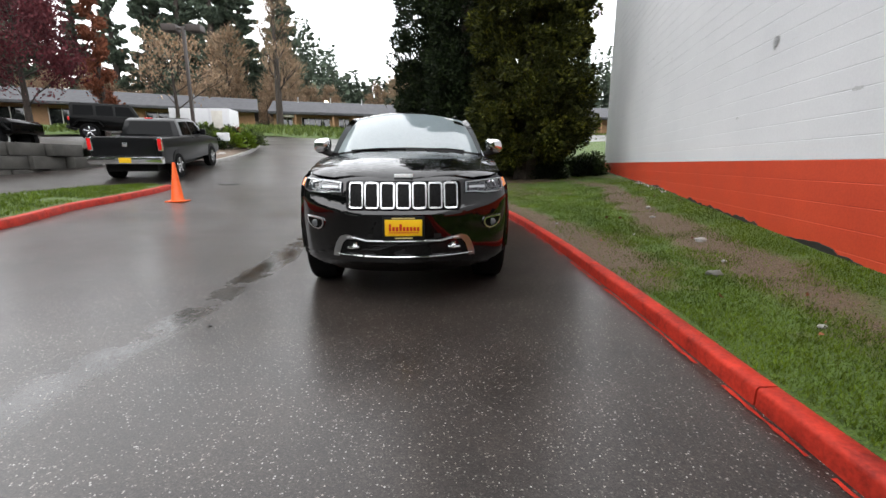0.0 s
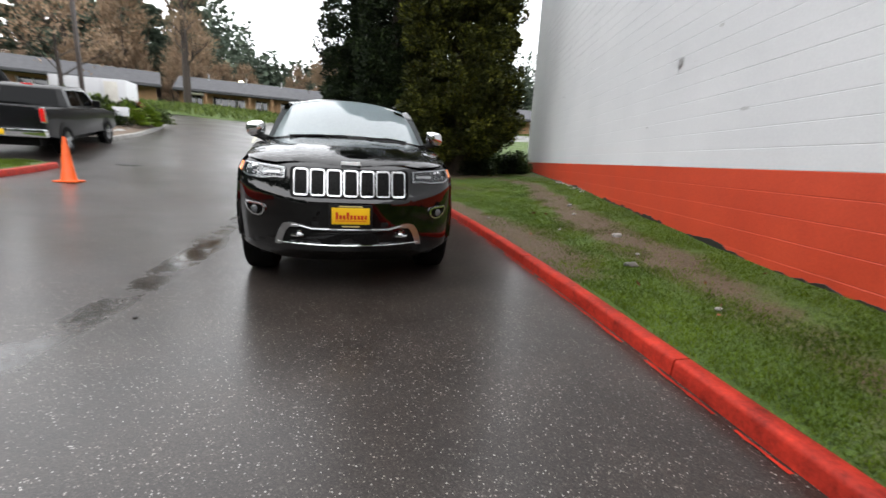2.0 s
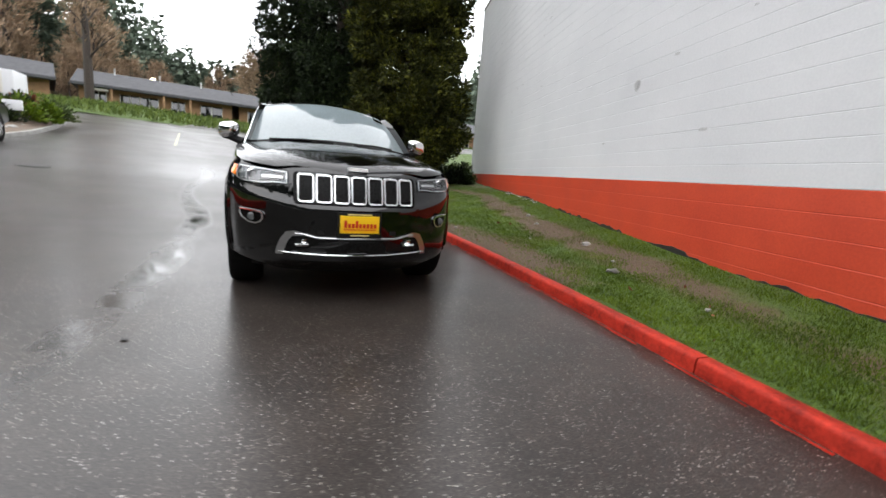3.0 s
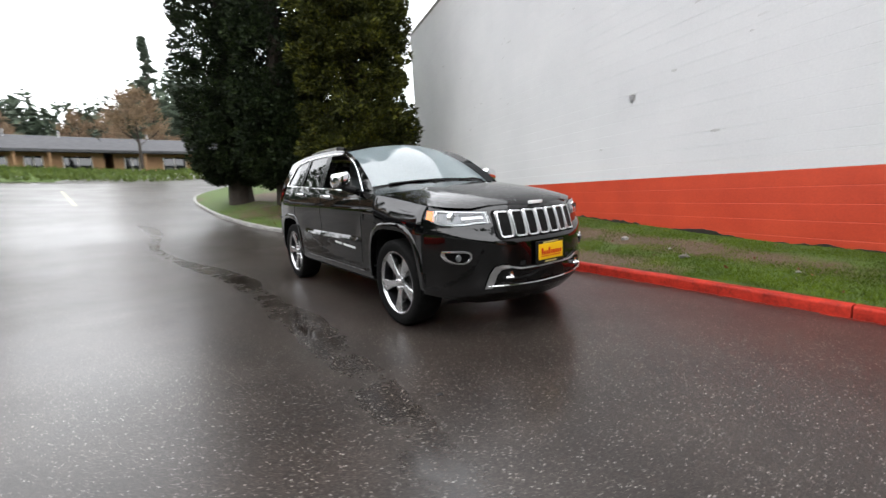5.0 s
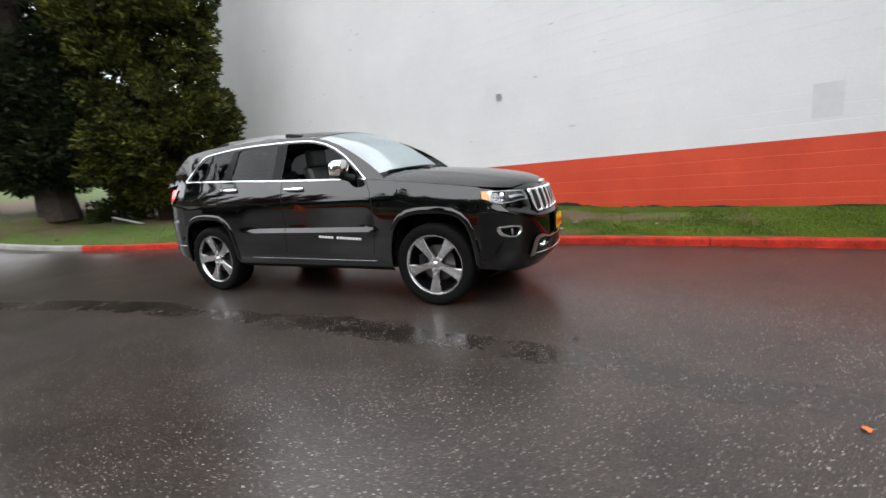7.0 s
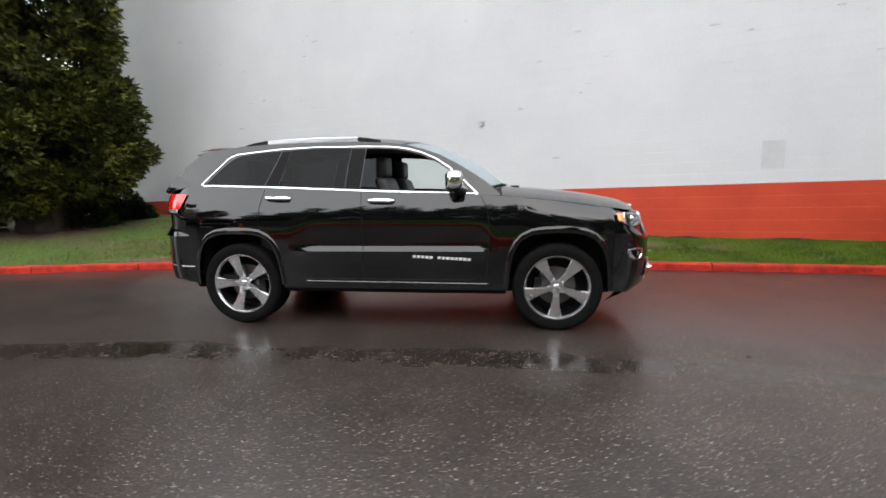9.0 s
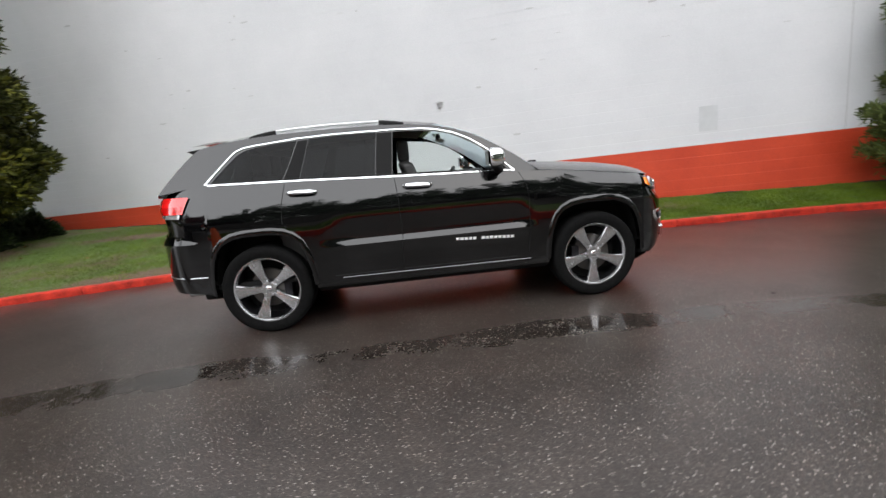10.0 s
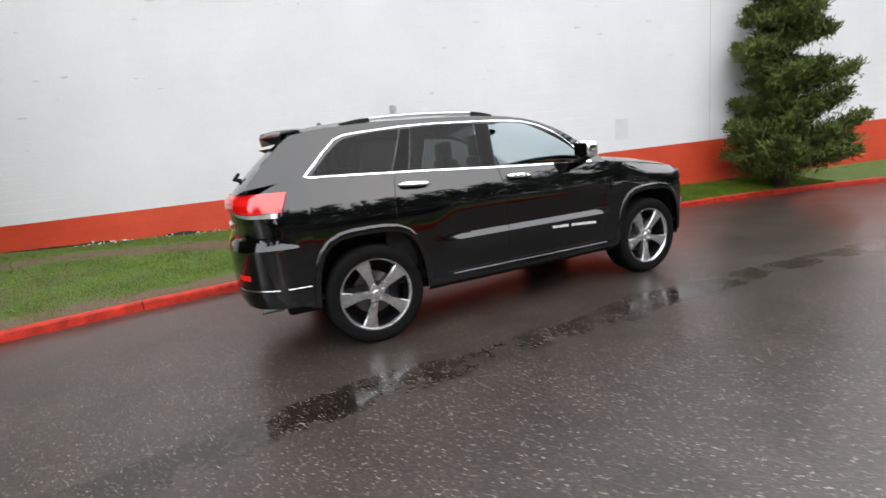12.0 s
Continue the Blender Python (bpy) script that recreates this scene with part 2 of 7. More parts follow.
def add_box(bm, x0, x1, y0, y1, z0, z1, bevel=0.0, seg=2):
    r = bmesh.ops.create_cube(bm, size=1, matrix=Matrix.Translation(((x0 + x1) / 2, (y0 + y1) / 2, (z0 + z1) / 2)) @ Matrix.Diagonal((abs(x1 - x0), abs(y1 - y0), abs(z1 - z0), 1)))
    if bevel:
        es = list({e for v in r["verts"] for e in v.link_edges})
        bmesh.ops.bevel(bm, geom=es, offset=bevel, segments=seg, profile=0.6, affect="EDGES")
    return bm


def box(x0, x1, y0, y1, z0, z1, bevel=0.0, seg=2):
    return add_box(bmesh.new(), x0, x1, y0, y1, z0, z1, bevel, seg)


def add_tube(bm, pts, radius, sides=8, cap=True):
    """A tube along points; radius is a number or one per point."""
    pts = [Vector(p) for p in pts]
    rad = radius if isinstance(radius, (list, tuple)) else [radius] * len(pts)
    rings, up = [], Vector((0.013, 0.021, 1))
    for i, p in enumerate(pts):
        d = (pts[min(i + 1, len(pts) - 1)] - pts[max(i - 1, 0)]).normalized()
        if abs(d.dot(up)) > 0.95 * up.length:
            up = Vector((1, 0.03, 0.02))
        a = d.cross(up).normalized()
        c = d.cross(a)
        rings.append([bm.verts.new(p + (a * math.cos(2 * math.pi * k / sides) + c * math.sin(2 * math.pi * k / sides)) * rad[i]) for k in range(sides)])
    for r0, r1 in zip(rings, rings[1:]):
        for k in range(sides):
            bm.faces.new((r0[k], r0[(k + 1) % sides], r1[(k + 1) % sides], r1[k]))
    if cap:
        bm.faces.new(rings[0])
        bm.faces.new(rings[-1][::-1])
    return bm


def tube(pts, radius, sides=8):
    return add_tube(bmesh.new(), pts, radius, sides)


def grid_mesh(fn, us, vs):
    bm = bmesh.new()
    rows = [[bm.verts.new(fn(u, v)) for v in vs] for u in us]
    for a, b in zip(rows, rows[1:]):
        for i in range(len(vs) - 1):
            bm.faces.new((a[i], a[i + 1], b[i + 1], b[i]))
    return bm


def lin(a, b, n):
    return [a + (b - a) * i / (n - 1) for i in range(n)]


def interp(x, pts):
    """Piecewise linear value from (x, value) pairs in rising x."""
    return float(np.interp(x, [p[0] for p in pts], [p[1] for p in pts]))


def smooth_curve(x, pts):
    """Smooth (monotone cubic) value from (x, value) pairs."""
    xs, ys = [p[0] for p in pts], [p[1] for p in pts]
    if x <= xs[0]:
        return ys[0] + (x - xs[0]) * (ys[1] - ys[0]) / (xs[1] - xs[0])
    if x >= xs[-1]:
        return ys[-1] + (x - xs[-1]) * (ys[-1] - ys[-2]) / (xs[-1] - xs[-2])
    i = max(k for k in range(len(xs) - 1) if xs[k] <= x)
    slope = [(ys[k + 1] - ys[k]) / (xs[k + 1] - xs[k]) for k in range(len(xs) - 1)]

    def tangent(k):
        if k == 0 or k == len(xs) - 1:
            return slope[0] if k == 0 else slope[-1]
        if slope[k - 1] * slope[k] <= 0:
            return 0
        return 2 / (1 / slope[k - 1] + 1 / slope[k])

    h = xs[i + 1] - xs[i]
    t = (x - xs[i]) / h
    return (2 * t ** 3 - 3 * t * t + 1) * ys[i] + (t ** 3 - 2 * t * t + t) * h * tangent(i) + (3 * t * t - 2 * t ** 3) * ys[i + 1] + (t ** 3 - t * t) * h * tangent(i + 1)


# ---- ground ----
def grade(y):
    """Height of the drive along its length."""
    if y < 3:
        return 0.018 * max(y, -40)
    if y < 8.6:
        return 0.018 * y + 0.0045 * (y - 3) ** 2
    if y < 34:
        return 0.296 + 0.1 * (y - 8.6)
    if y < 46:
        return 2.836 + 0.14 * (y - 34)
    return 4.516 + 0.01 * (min(y, 200) - 46)


def ground(x, y):
    side = max(0.0, -1.8 - x)
    return grade(y) + 0.045 * min(side, 12) + 0.03 * min(max(0.0, x - 0.95), 1.2)


KERB_LINE = [(-40, -14.0), (-20, -4.5), (-13, -0.6), (-10.7, 0.40), (-8.6, 1.10), (-6, 1.60), (-3.95, 1.74), (-2.5, 1.82), (0, 1.88), (2, 1.85), (3.5, 1.70), (4.75, 1.43), (7.6, 0.58), (10.7, -0.12), (13.5, -0.42), (17, -0.50), (20.5, -0.2), (24, 1.2), (27, 4.5), (30, 12.0), (33, 30.0)]
WALL_X0, WALL_SLOPE = 4.43, 0.2575
WALL_DIR = Vector((WALL_SLOPE, 1, 0)).normalized()


def kerb_x(y):
    return smooth_curve(y, KERB_LINE)


def wall_x(y):
    return WALL_X0 + WALL_SLOPE * y


def wall_base(y):
    return interp(y, [(-14, 0.12), (-7, 0.20), (-3, 0.25), (0.6, 0.43), (3, 0.58), (7, 0.70), (12, 0.9)])


def lawn_height(x, y):
    k = kerb_x(y)
    top = ground(k, y) + 0.098
    if y > 11:
        return top + interp(x - k, [(0, 0), (1.2, 0.28), (3, 0.36), (8, 0.45), (30, 0.6)])
    span = max(wall_x(min(y, 10.5)) - k, 0.5)
    f = min(max((x - k) / span, 0), 1.2)
    base = max(wall_base(y), top + 0.02)
    return top + (base - top) * (0.35 * f + 0.65 * f * f)


xs = sorted(set([-400, -250, -150, -90, -60, -40, -30] + [-24 + 1.0 * i for i in range(18)] + [-6.5 + 0.25 * i for i in range(60)] + [9, 11, 14, 18, 25, 40, 70, 120, 250, 400]))
ys = sorted(set([-300, -150, -80, -40, -25] + [-16 + 0.5 * i for i in range(100)] + [36, 40, 45, 50, 55, 60, 65, 75, 90, 120, 160, 200, 300, 500]))
bm = grid_mesh(lambda u, v: (v, u, ground(v, u)), ys, xs)
tagged(part("ground", bm, ASPHALT), "wet dark grey asphalt drive with pale aggregate", "asphalt", kind="structure")

# lawn beside the wall
bm = bmesh.new()
LAWN_Y = [-30 + 1.0 * i for i in range(16)] + [-14 + 0.3 * i for i in range(101)] + [17 + 1.0 * i for i in range(13)]
rows = []
for y in LAWN_Y:
    k = kerb_x(y) + 0.112
    far = wall_x(y) + 0.05 if y < 10.3 else k + 30
    row = []
    for i in range(25):
        f = i / 24
        x = k + (far - k) * (f if y < 10.3 else f ** 1.7)
        z = lawn_height(x, y) + 0.025 * noise.noise((x * 1.3, y * 1.3, 0)) + 0.012 * noise.noise((x * 5, y * 5, 3)) - (0.02 if i == 0 else 0)
        row.append(bm.verts.new((x, y, z)))
    rows.append(row)
for a, b in zip(rows, rows[1:]):
    for i in range(24):
        bm.faces.new((a[i], a[i + 1], b[i + 1], b[i]))
lawn = tagged(part("lawn", bm, LAWN), "patchy green lawn with bare brown soil beside the wall", "lawn", kind="structure")


def bareness(x, y):
    """How worn the turf is: a trodden streak between kerb and wall, and thin turf beside the far kerb."""
    mid = interp(y, [(-6, 2.3), (-2.5, 3.15), (-1, 3.4), (1.5, 3.9), (5, 4.9)])
    a = 0.9 * math.exp(-((x - mid) / 0.36) ** 2) * interp(y, [(-6, 0.0), (-3.5, 0.6), (-1, 1), (4, 0.9), (9, 0.5), (12, 0.3)])
    k = x - kerb_x(y)
    c = math.exp(-((k - 0.25) / 0.4) ** 2) * interp(y, [(-3, 0), (-1.5, 0.9), (3, 0.9), (6, 0.4), (9, 0.2)])
    e = 0.6 * math.exp(-((x - 2.6) / 2.4) ** 2) * interp(y, [(8.0, 0), (10.5, 1), (15, 1), (18, 0)])
    h = 0.22 * interp(y, [(2, 0), (4, 1), (9, 1), (11, 0.5)])
    g = math.exp(-(((x - 3.85) / 1.5) ** 2 + ((y - 9.0) / 1.3) ** 2))
    return min(max(a, c, e, h, g), 1)


layer = lawn.data.attributes.new("bare", "FLOAT", "POINT")
layer.data.foreach_set("value", [bareness(v.co.x, v.co.y) for v in lawn.data.vertices])


def kerb_stone(y0, y1, gap=0.006):
    """One length of kerb, following the edge of the drive."""
    prof = [(0.0, -0.06), (0.003, 0.075), (0.007, 0.091), (0.018, 0.101), (0.104, 0.105), (0.113, 0.098), (0.116, -0.06)]
    st = [y0 + gap] + [y0 + (y1 - y0) * i / 8 for i in range(1, 8)] + [y1 - gap]
    b = bmesh.new()
    rings = []
    for y in st:
        x, d = kerb_x(y), (kerb_x(y + 0.1) - kerb_x(y - 0.1)) / 0.2
        nx, ny = 1 / math.hypot(1, d), -d / math.hypot(1, d)
        z = ground(x, y)
        rings.append([b.verts.new((x + nx * p + 0.004 * noise.noise((y * 3, q * 30, 7)), y + ny * p, z + q + 0.005 * noise.noise((y * 2.2, p * 20, 1)))) for p, q in prof])
    for r0, r1 in zip(rings, rings[1:]):
        for i in range(len(prof) - 1):
            b.faces.new((r0[i], r0[i + 1], r1[i + 1], r1[i]))
    b.faces.new(rings[0])
    b.faces.new(rings[-1])
    return b


kerb = thing("kerb", label="red painted concrete kerb along the lawn, chipped joints", category="kerb", kind="structure")
joints = [-26, -22, -18.5, -15.5, -12.9, -10.6, -8.6, -6.3, -3.96, -1.6, 0.8, 3.53, 4.76, 6.2, 7.63]
for a, b in zip(joints, joints[1:]):
    part("kerb_stone", kerb_stone(a, b), KERB_RED, kerb, angle=50)
b = bmesh.new()
prev = None
yy = -14.0
while yy < 7.6:
    x, cur = kerb_x(yy), None
    w = 0.042 + 0.022 * noise.noise((yy * 4, 1, 1)) + 0.014 * noise.noise((yy * 17, 4, 1))
    inner = 0.020 + 0.012 * noise.noise((yy * 9, 8, 2))
    if noise.noise((yy * 2.6, 3, 9)) > -0.22 and w > inner:
        cur = [b.verts.new((x - inner, yy, ground(x, yy) + 0.003)), b.verts.new((x - w, yy, ground(x, yy) + 0.003))]
        if prev:
            b.faces.new((prev[0], prev[1], cur[1], cur[0]))
    prev = cur
    yy += 0.03
part("paint_overspray", b, KERB_RED, kerb, "red paint spilled on the asphalt edge")
joints = [7.63, 10, 12.5, 15, 18, 20.5, 23, 25, 26.5, 28, 29]
for a, b in zip(joints, joints[1:]):
    part("kerb_stone", kerb_stone(a, b), CONCRETE, kerb, "bare grey concrete kerb", angle=50)

# ---- building with the painted masonry wall ----
COURSE, BLOCK, BAND, WALL_TOP = 0.2, 0.4, 1.14, 7.35
Y_NEAR, Y_FAR = -20.0, 10.5
length = (Y_FAR - Y_NEAR) / WALL_DIR.y
wall = thing("wall_east", Matrix.Translation((wall_x(Y_NEAR), Y_NEAR, 0)) @ Matrix.Rotation(math.atan2(WALL_DIR.y, WALL_DIR.x), 4, "Z"), label="tall white painted block wall with an orange-red band", category="wall", kind="structure")
part("wall_core", box(0, length - 0.004, -12, -0.012, -0.8, WALL_TOP - 0.02), WHITE_PAINT, wall)
part("wall_cap", box(-0.02, length + 0.03, -12.03, 0.025, WALL_TOP, WALL_TOP + 0.09, 0.01), CONCRETE, wall, "thin grey metal coping")

# ---- the black sport utility vehicle ----
def paint_material():
    m, n, l, b = nodes_of("wet_black_car_paint")
    b.inputs["Base Color"].default_value = (0.0012, 0.0012, 0.0014, 1)
    b.inputs["Roughness"].default_value = 0.35
    b.inputs["Specular IOR Level"].default_value = 0.0
    b.inputs["Coat Weight"].default_value, b.inputs["Coat Roughness"].default_value = 1.0, 0.03
    b.inputs["Coat IOR"].default_value = 1.60
    geo, sep = n.new("ShaderNodeNewGeometry"), n.new("ShaderNodeSeparateXYZ")
    l.new(geo.outputs["Normal"], sep.inputs[0])
    flat = ramp_of(n, [(0.55, (0, 0, 0)), (0.85, (1, 1, 1))])
    l.new(sep.outputs[2], flat.inputs[0])
    drops = n.new("ShaderNodeTexVoronoi")
    drops.inputs["Scale"].default_value = 75
    tc = n.new("ShaderNodeTexCoord")
    l.new(tc.outputs["Object"], drops.inputs["Vector"])
    bead = ramp_of(n, [(0.0, (1, 1, 1)), (0.42, (0, 0, 0))])
    l.new(drops.outputs["Distance"], bead.inputs[0])
    where = noise_of(n, l, 3.0, 3)
    thin = ramp_of(n, [(0.42, (0, 0, 0)), (0.55, (1, 1, 1))])
    l.new(where.outputs[0], thin.inputs[0])
    mul = n.new("ShaderNodeMath")
    mul.operation = "MULTIPLY"
    l.new(bead.outputs[0], mul.inputs[0])
    l.new(thin.outputs[0], mul.inputs[1])
    mul2 = n.new("ShaderNodeMath")
    mul2.operation = "MULTIPLY"
    l.new(mul.outputs[0], mul2.inputs[0])
    l.new(flat.outputs[0], mul2.inputs[1])
    bp = n.new("ShaderNodeBump")
    bp.inputs["Strength"].default_value, bp.inputs["Distance"].default_value = 0.6, 0.003
    l.new(mul2.outputs[0], bp.inputs["Height"])
    l.new(bp.outputs[0], b.inputs["Coat Normal"])
    return m


def glass_material(name, tint, head_on, film=0.0):
    """Thin glass: clear, with gloss that grows towards grazing view, and a pale film for fine rain and reflected sky.
    """
    m, n, l, b = nodes_of(name)
    n.remove(b)
    clear, gloss, lw, mix = n.new("ShaderNodeBsdfTransparent"), n.new("ShaderNodeBsdfGlossy"), n.new("ShaderNodeLayerWeight"), n.new("ShaderNodeMixShader")
    clear.inputs[0].default_value = (*tint, 1)
    gloss.inputs["Roughness"].default_value = 0.02
    lw.inputs[0].default_value = 0.5
    power, scale = n.new("ShaderNodeMath"), n.new("ShaderNodeMath")
    power.operation, scale.operation = "POWER", "MULTIPLY_ADD"
    power.inputs[1].default_value = 4.0
    scale.inputs[1].default_value, scale.inputs[2].default_value = 1 - head_on, head_on
    l.new(lw.outputs["Facing"], power.inputs[0])
    l.new(power.outputs[0], scale.inputs[0])
    l.new(scale.outputs[0], mix.inputs[0])
    l.new(clear.outputs[0], mix.inputs[1])
    l.new(gloss.outputs[0], mix.inputs[2])
    out = mix.outputs[0]
    # diffuse pale blue: rain haze, with the sky's reflection put into its colour
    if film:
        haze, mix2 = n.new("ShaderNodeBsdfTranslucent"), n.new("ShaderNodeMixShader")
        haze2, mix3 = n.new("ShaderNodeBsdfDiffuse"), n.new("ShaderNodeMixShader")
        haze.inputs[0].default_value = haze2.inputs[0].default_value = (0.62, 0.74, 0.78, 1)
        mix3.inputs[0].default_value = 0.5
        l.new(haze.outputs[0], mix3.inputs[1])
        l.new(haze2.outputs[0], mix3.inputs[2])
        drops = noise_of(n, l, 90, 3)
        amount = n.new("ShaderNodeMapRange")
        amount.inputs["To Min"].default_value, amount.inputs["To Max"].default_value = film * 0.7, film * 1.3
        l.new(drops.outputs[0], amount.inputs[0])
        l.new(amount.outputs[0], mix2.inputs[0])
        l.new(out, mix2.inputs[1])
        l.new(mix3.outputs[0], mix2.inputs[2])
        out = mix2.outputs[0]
    l.new(out, n["Material Output"].inputs[0])
    return m


def plain(name, colour, rough=0.5, metal=0.0, coat=0.0, spec=0.5):
    m, n, l, b = nodes_of(name)
    b.inputs["Specular IOR Level"].default_value = spec
    b.inputs["Base Color"].default_value = (*colour, 1)
    b.inputs["Roughness"].default_value, b.inputs["Metallic"].default_value, b.inputs["Coat Weight"].default_value = rough, metal, coat
    return m


PAINT = paint_material()
CHROME = plain("chrome", (0.82, 0.83, 0.84), 0.06, 1.0)
SATIN = plain("satin_silver", (0.55, 0.56, 0.57), 0.28, 1.0)
ALLOY = surface("polished_alloy", (0.46, 0.46, 0.47), (0.58, 0.58, 0.59), 0.25, 0.06, metal=0.9, scale=20, fine=200, bump=0)
DARK_ALLOY = plain("dark_alloy", (0.022, 0.022, 0.025), 0.4, 0.8)
RUBBER = surface("tyre_rubber", (0.004, 0.004, 0.004), (0.010, 0.010, 0.010), 0.75, 0.12, scale=30, fine=200, bump=0.2, spec=0.05)
BLACK_PLASTIC = surface("black_plastic", (0.005, 0.005, 0.005), (0.010, 0.010, 0.010), 0.6, 0.1, scale=40, fine=300, bump=0.1, spec=0.2)
GLOSS_BLACK = plain("gloss_black_trim", (0.003, 0.003, 0.003), 0.10, 0, 0, 0.09)
WINDSCREEN = glass_material("wet_sky_windscreen_glass", (0.60, 0.68, 0.68), 0.26, 0.42)
CLEAR_GLASS = glass_material("clear_glass", (0.85, 0.92, 0.90), 0.08)
PRIVACY_GLASS = glass_material("tinted_privacy_glass", (0.085, 0.09, 0.095), 0.014)
LENS_GLASS = glass_material("lamp_lens", (0.95, 0.97, 0.98), 0.09)
RED_LENS = plain("red_lamp_lens", (0.75, 0.012, 0.012), 0.08, 0, 1)
AMBER = plain("amber_lens", (0.95, 0.22, 0.01), 0.1, 0, 1)
YELLOW = plain("yellow_plate", (0.85, 0.52, 0.01), 0.35)
RED_INK = plain("red_print", (0.55, 0.03, 0.01), 0.4)
LEATHER = surface("black_leather", (0.010, 0.010, 0.010), (0.022, 0.021, 0.020), 0.5, 0.1, scale=12, fine=150, bump=0.2)
HEADLINER = plain("grey_headliner", (0.12, 0.118, 0.112), 0.9)
STEEL = plain("brake_steel", (0.13, 0.125, 0.12), 0.4, 1.0)

WIDTH = [(0.22, 0.86), (0.30, 0.905), (0.36, 0.928), (0.42, 0.940), (0.55, 0.948), (0.66, 0.950), (0.88, 0.9485), (0.95, 0.947), (1.0, 0.944), (1.025, 0.941), (1.05, 0.937), (1.075, 0.9315), (1.10, 0.9250), (1.125, 0.917), (1.15, 0.9075), (1.175, 0.8975), (1.20, 0.887), (1.225, 0.8765), (1.25, 0.866), (1.275, 0.8558), (1.30, 0.846), (1.33, 0.8345), (1.50, 0.772), (1.65, 0.715), (1.72, 0.685)]
TAPER = [(-2.0, 0.955), (-1.85, 0.985), (-1.4, 1.0), (1.5, 1.0), (1.85, 0.985), (2.05, 0.955), (2.3, 0.92)]
FRONT_PLAN = [(0.0, -2.40), (0.1, -2.397), (0.2, -2.388), (0.3, -2.37), (0.4, -2.343), (0.48, -2.312), (0.55, -2.278), (0.62, -2.238), (0.68, -2.198), (0.74, -2.150), (0.79, -2.102), (0.835, -2.048), (0.875, -1.985), (0.905, -1.92)]
REAR_PLAN = [(0.905, 2.09), (0.87, 2.17), (0.82, 2.235), (0.75, 2.295), (0.66, 2.34), (0.55, 2.372), (0.4, 2.40), (0.2, 2.415), (0.0, 2.42)]
FRONT_SET = [(0.22, 0.17), (0.30, 0.075), (0.36, 0.02), (0.45, 0.0), (0.60, 0.0), (0.755, 0.0), (0.775, 0.014), (0.80, 0.044), (0.86, 0.058), (0.95, 0.085), (1.0, 0.11), (1.035, 0.14), (1.06, 0.18)]
REAR_SET = [(0.22, -0.16), (0.34, -0.06), (0.42, -0.005), (0.50, 0.018), (0.84, 0.018), (0.87, 0.008), (0.91, -0.035), (0.97, -0.04), (1.05, -0.03), (1.15, -0.012), (1.22, -0.02), (1.27, -0.075), (1.33, -0.15)]
ARCH = [(0.0, 0.885), (0.12, 0.882), (0.21, 0.865), (0.29, 0.825), (0.345, 0.765), (0.385, 0.68), (0.41, 0.58), (0.425, 0.46), (0.43, 0.40), (0.4301, 0.2)]
AXLES = (-1.457, 1.457)
TOP = [(-2.40, 1.035), (-2.2, 1.045), (-1.95, 1.06), (-1.7, 1.095), (-1.4, 1.135), (-1.1, 1.170), (-0.9, 1.188), (-0.74, 1.200), (0.28, 1.238), (1.02, 1.276), (1.79, 1.305), (1.95, 1.305), (2.1, 1.285), (2.25, 1.25), (2.42, 1.24)]


def crease(y, z):
    """The scalloped ledge low on the doors."""
    a = min(max((y + 0.88) / 0.06, 0), 1) * min(max((0.92 - y) / 0.22, 0), 1)
    return a * interp(z, [(0.62, 0.0), (0.70, 0.016), (0.707, 0.017), (0.752, -0.012), (0.80, -0.012), (1.0, 0.0)])


def nose_round(z):
    """How the shoulders of the nose draw in towards the bonnet."""
    return interp(z, [(0.86, 1), (0.96, 0.988), (1.02, 0.965), (1.06, 0.935), (1.12, 0.90)])


def half_width(y, z):
    t = min(max((-1.15 - y) / 0.75, 0), 1)
    return interp(z, WIDTH) * interp(y, TAPER) * (1 - (1 - nose_round(z)) * t) + crease(y, z)


def low_edge(y):
    z = interp(y, [(1.85, 0.36), (2.0, 0.415)])
    for a in AXLES:
        d = abs(y - a)
        if d < 0.43:
            z = max(z, interp(d, ARCH))
    return z


def front_y(x, z):
    """The face of the nose at a height, across the car."""
    x = abs(x)
    w = min(max((0.95 - x) / 0.25, 0), 1)
    rise = 0.10 * min(max((x - 0.30) / 0.55, 0), 1) ** 1.6 * interp(z, [(0.66, 0), (0.76, 1), (0.90, 1), (1.0, 0)])
    return smooth_curve(x, FRONT_PLAN) + interp(z - rise, FRONT_SET) * w


def rear_y(x, z):
    x = abs(x)
    w = min(max((0.95 - x) / 0.3, 0), 1)
    return smooth_curve(x, [(p, q) for p, q in REAR_PLAN[::-1]]) + interp(z, REAR_SET) * (0.45 + 0.55 * w)


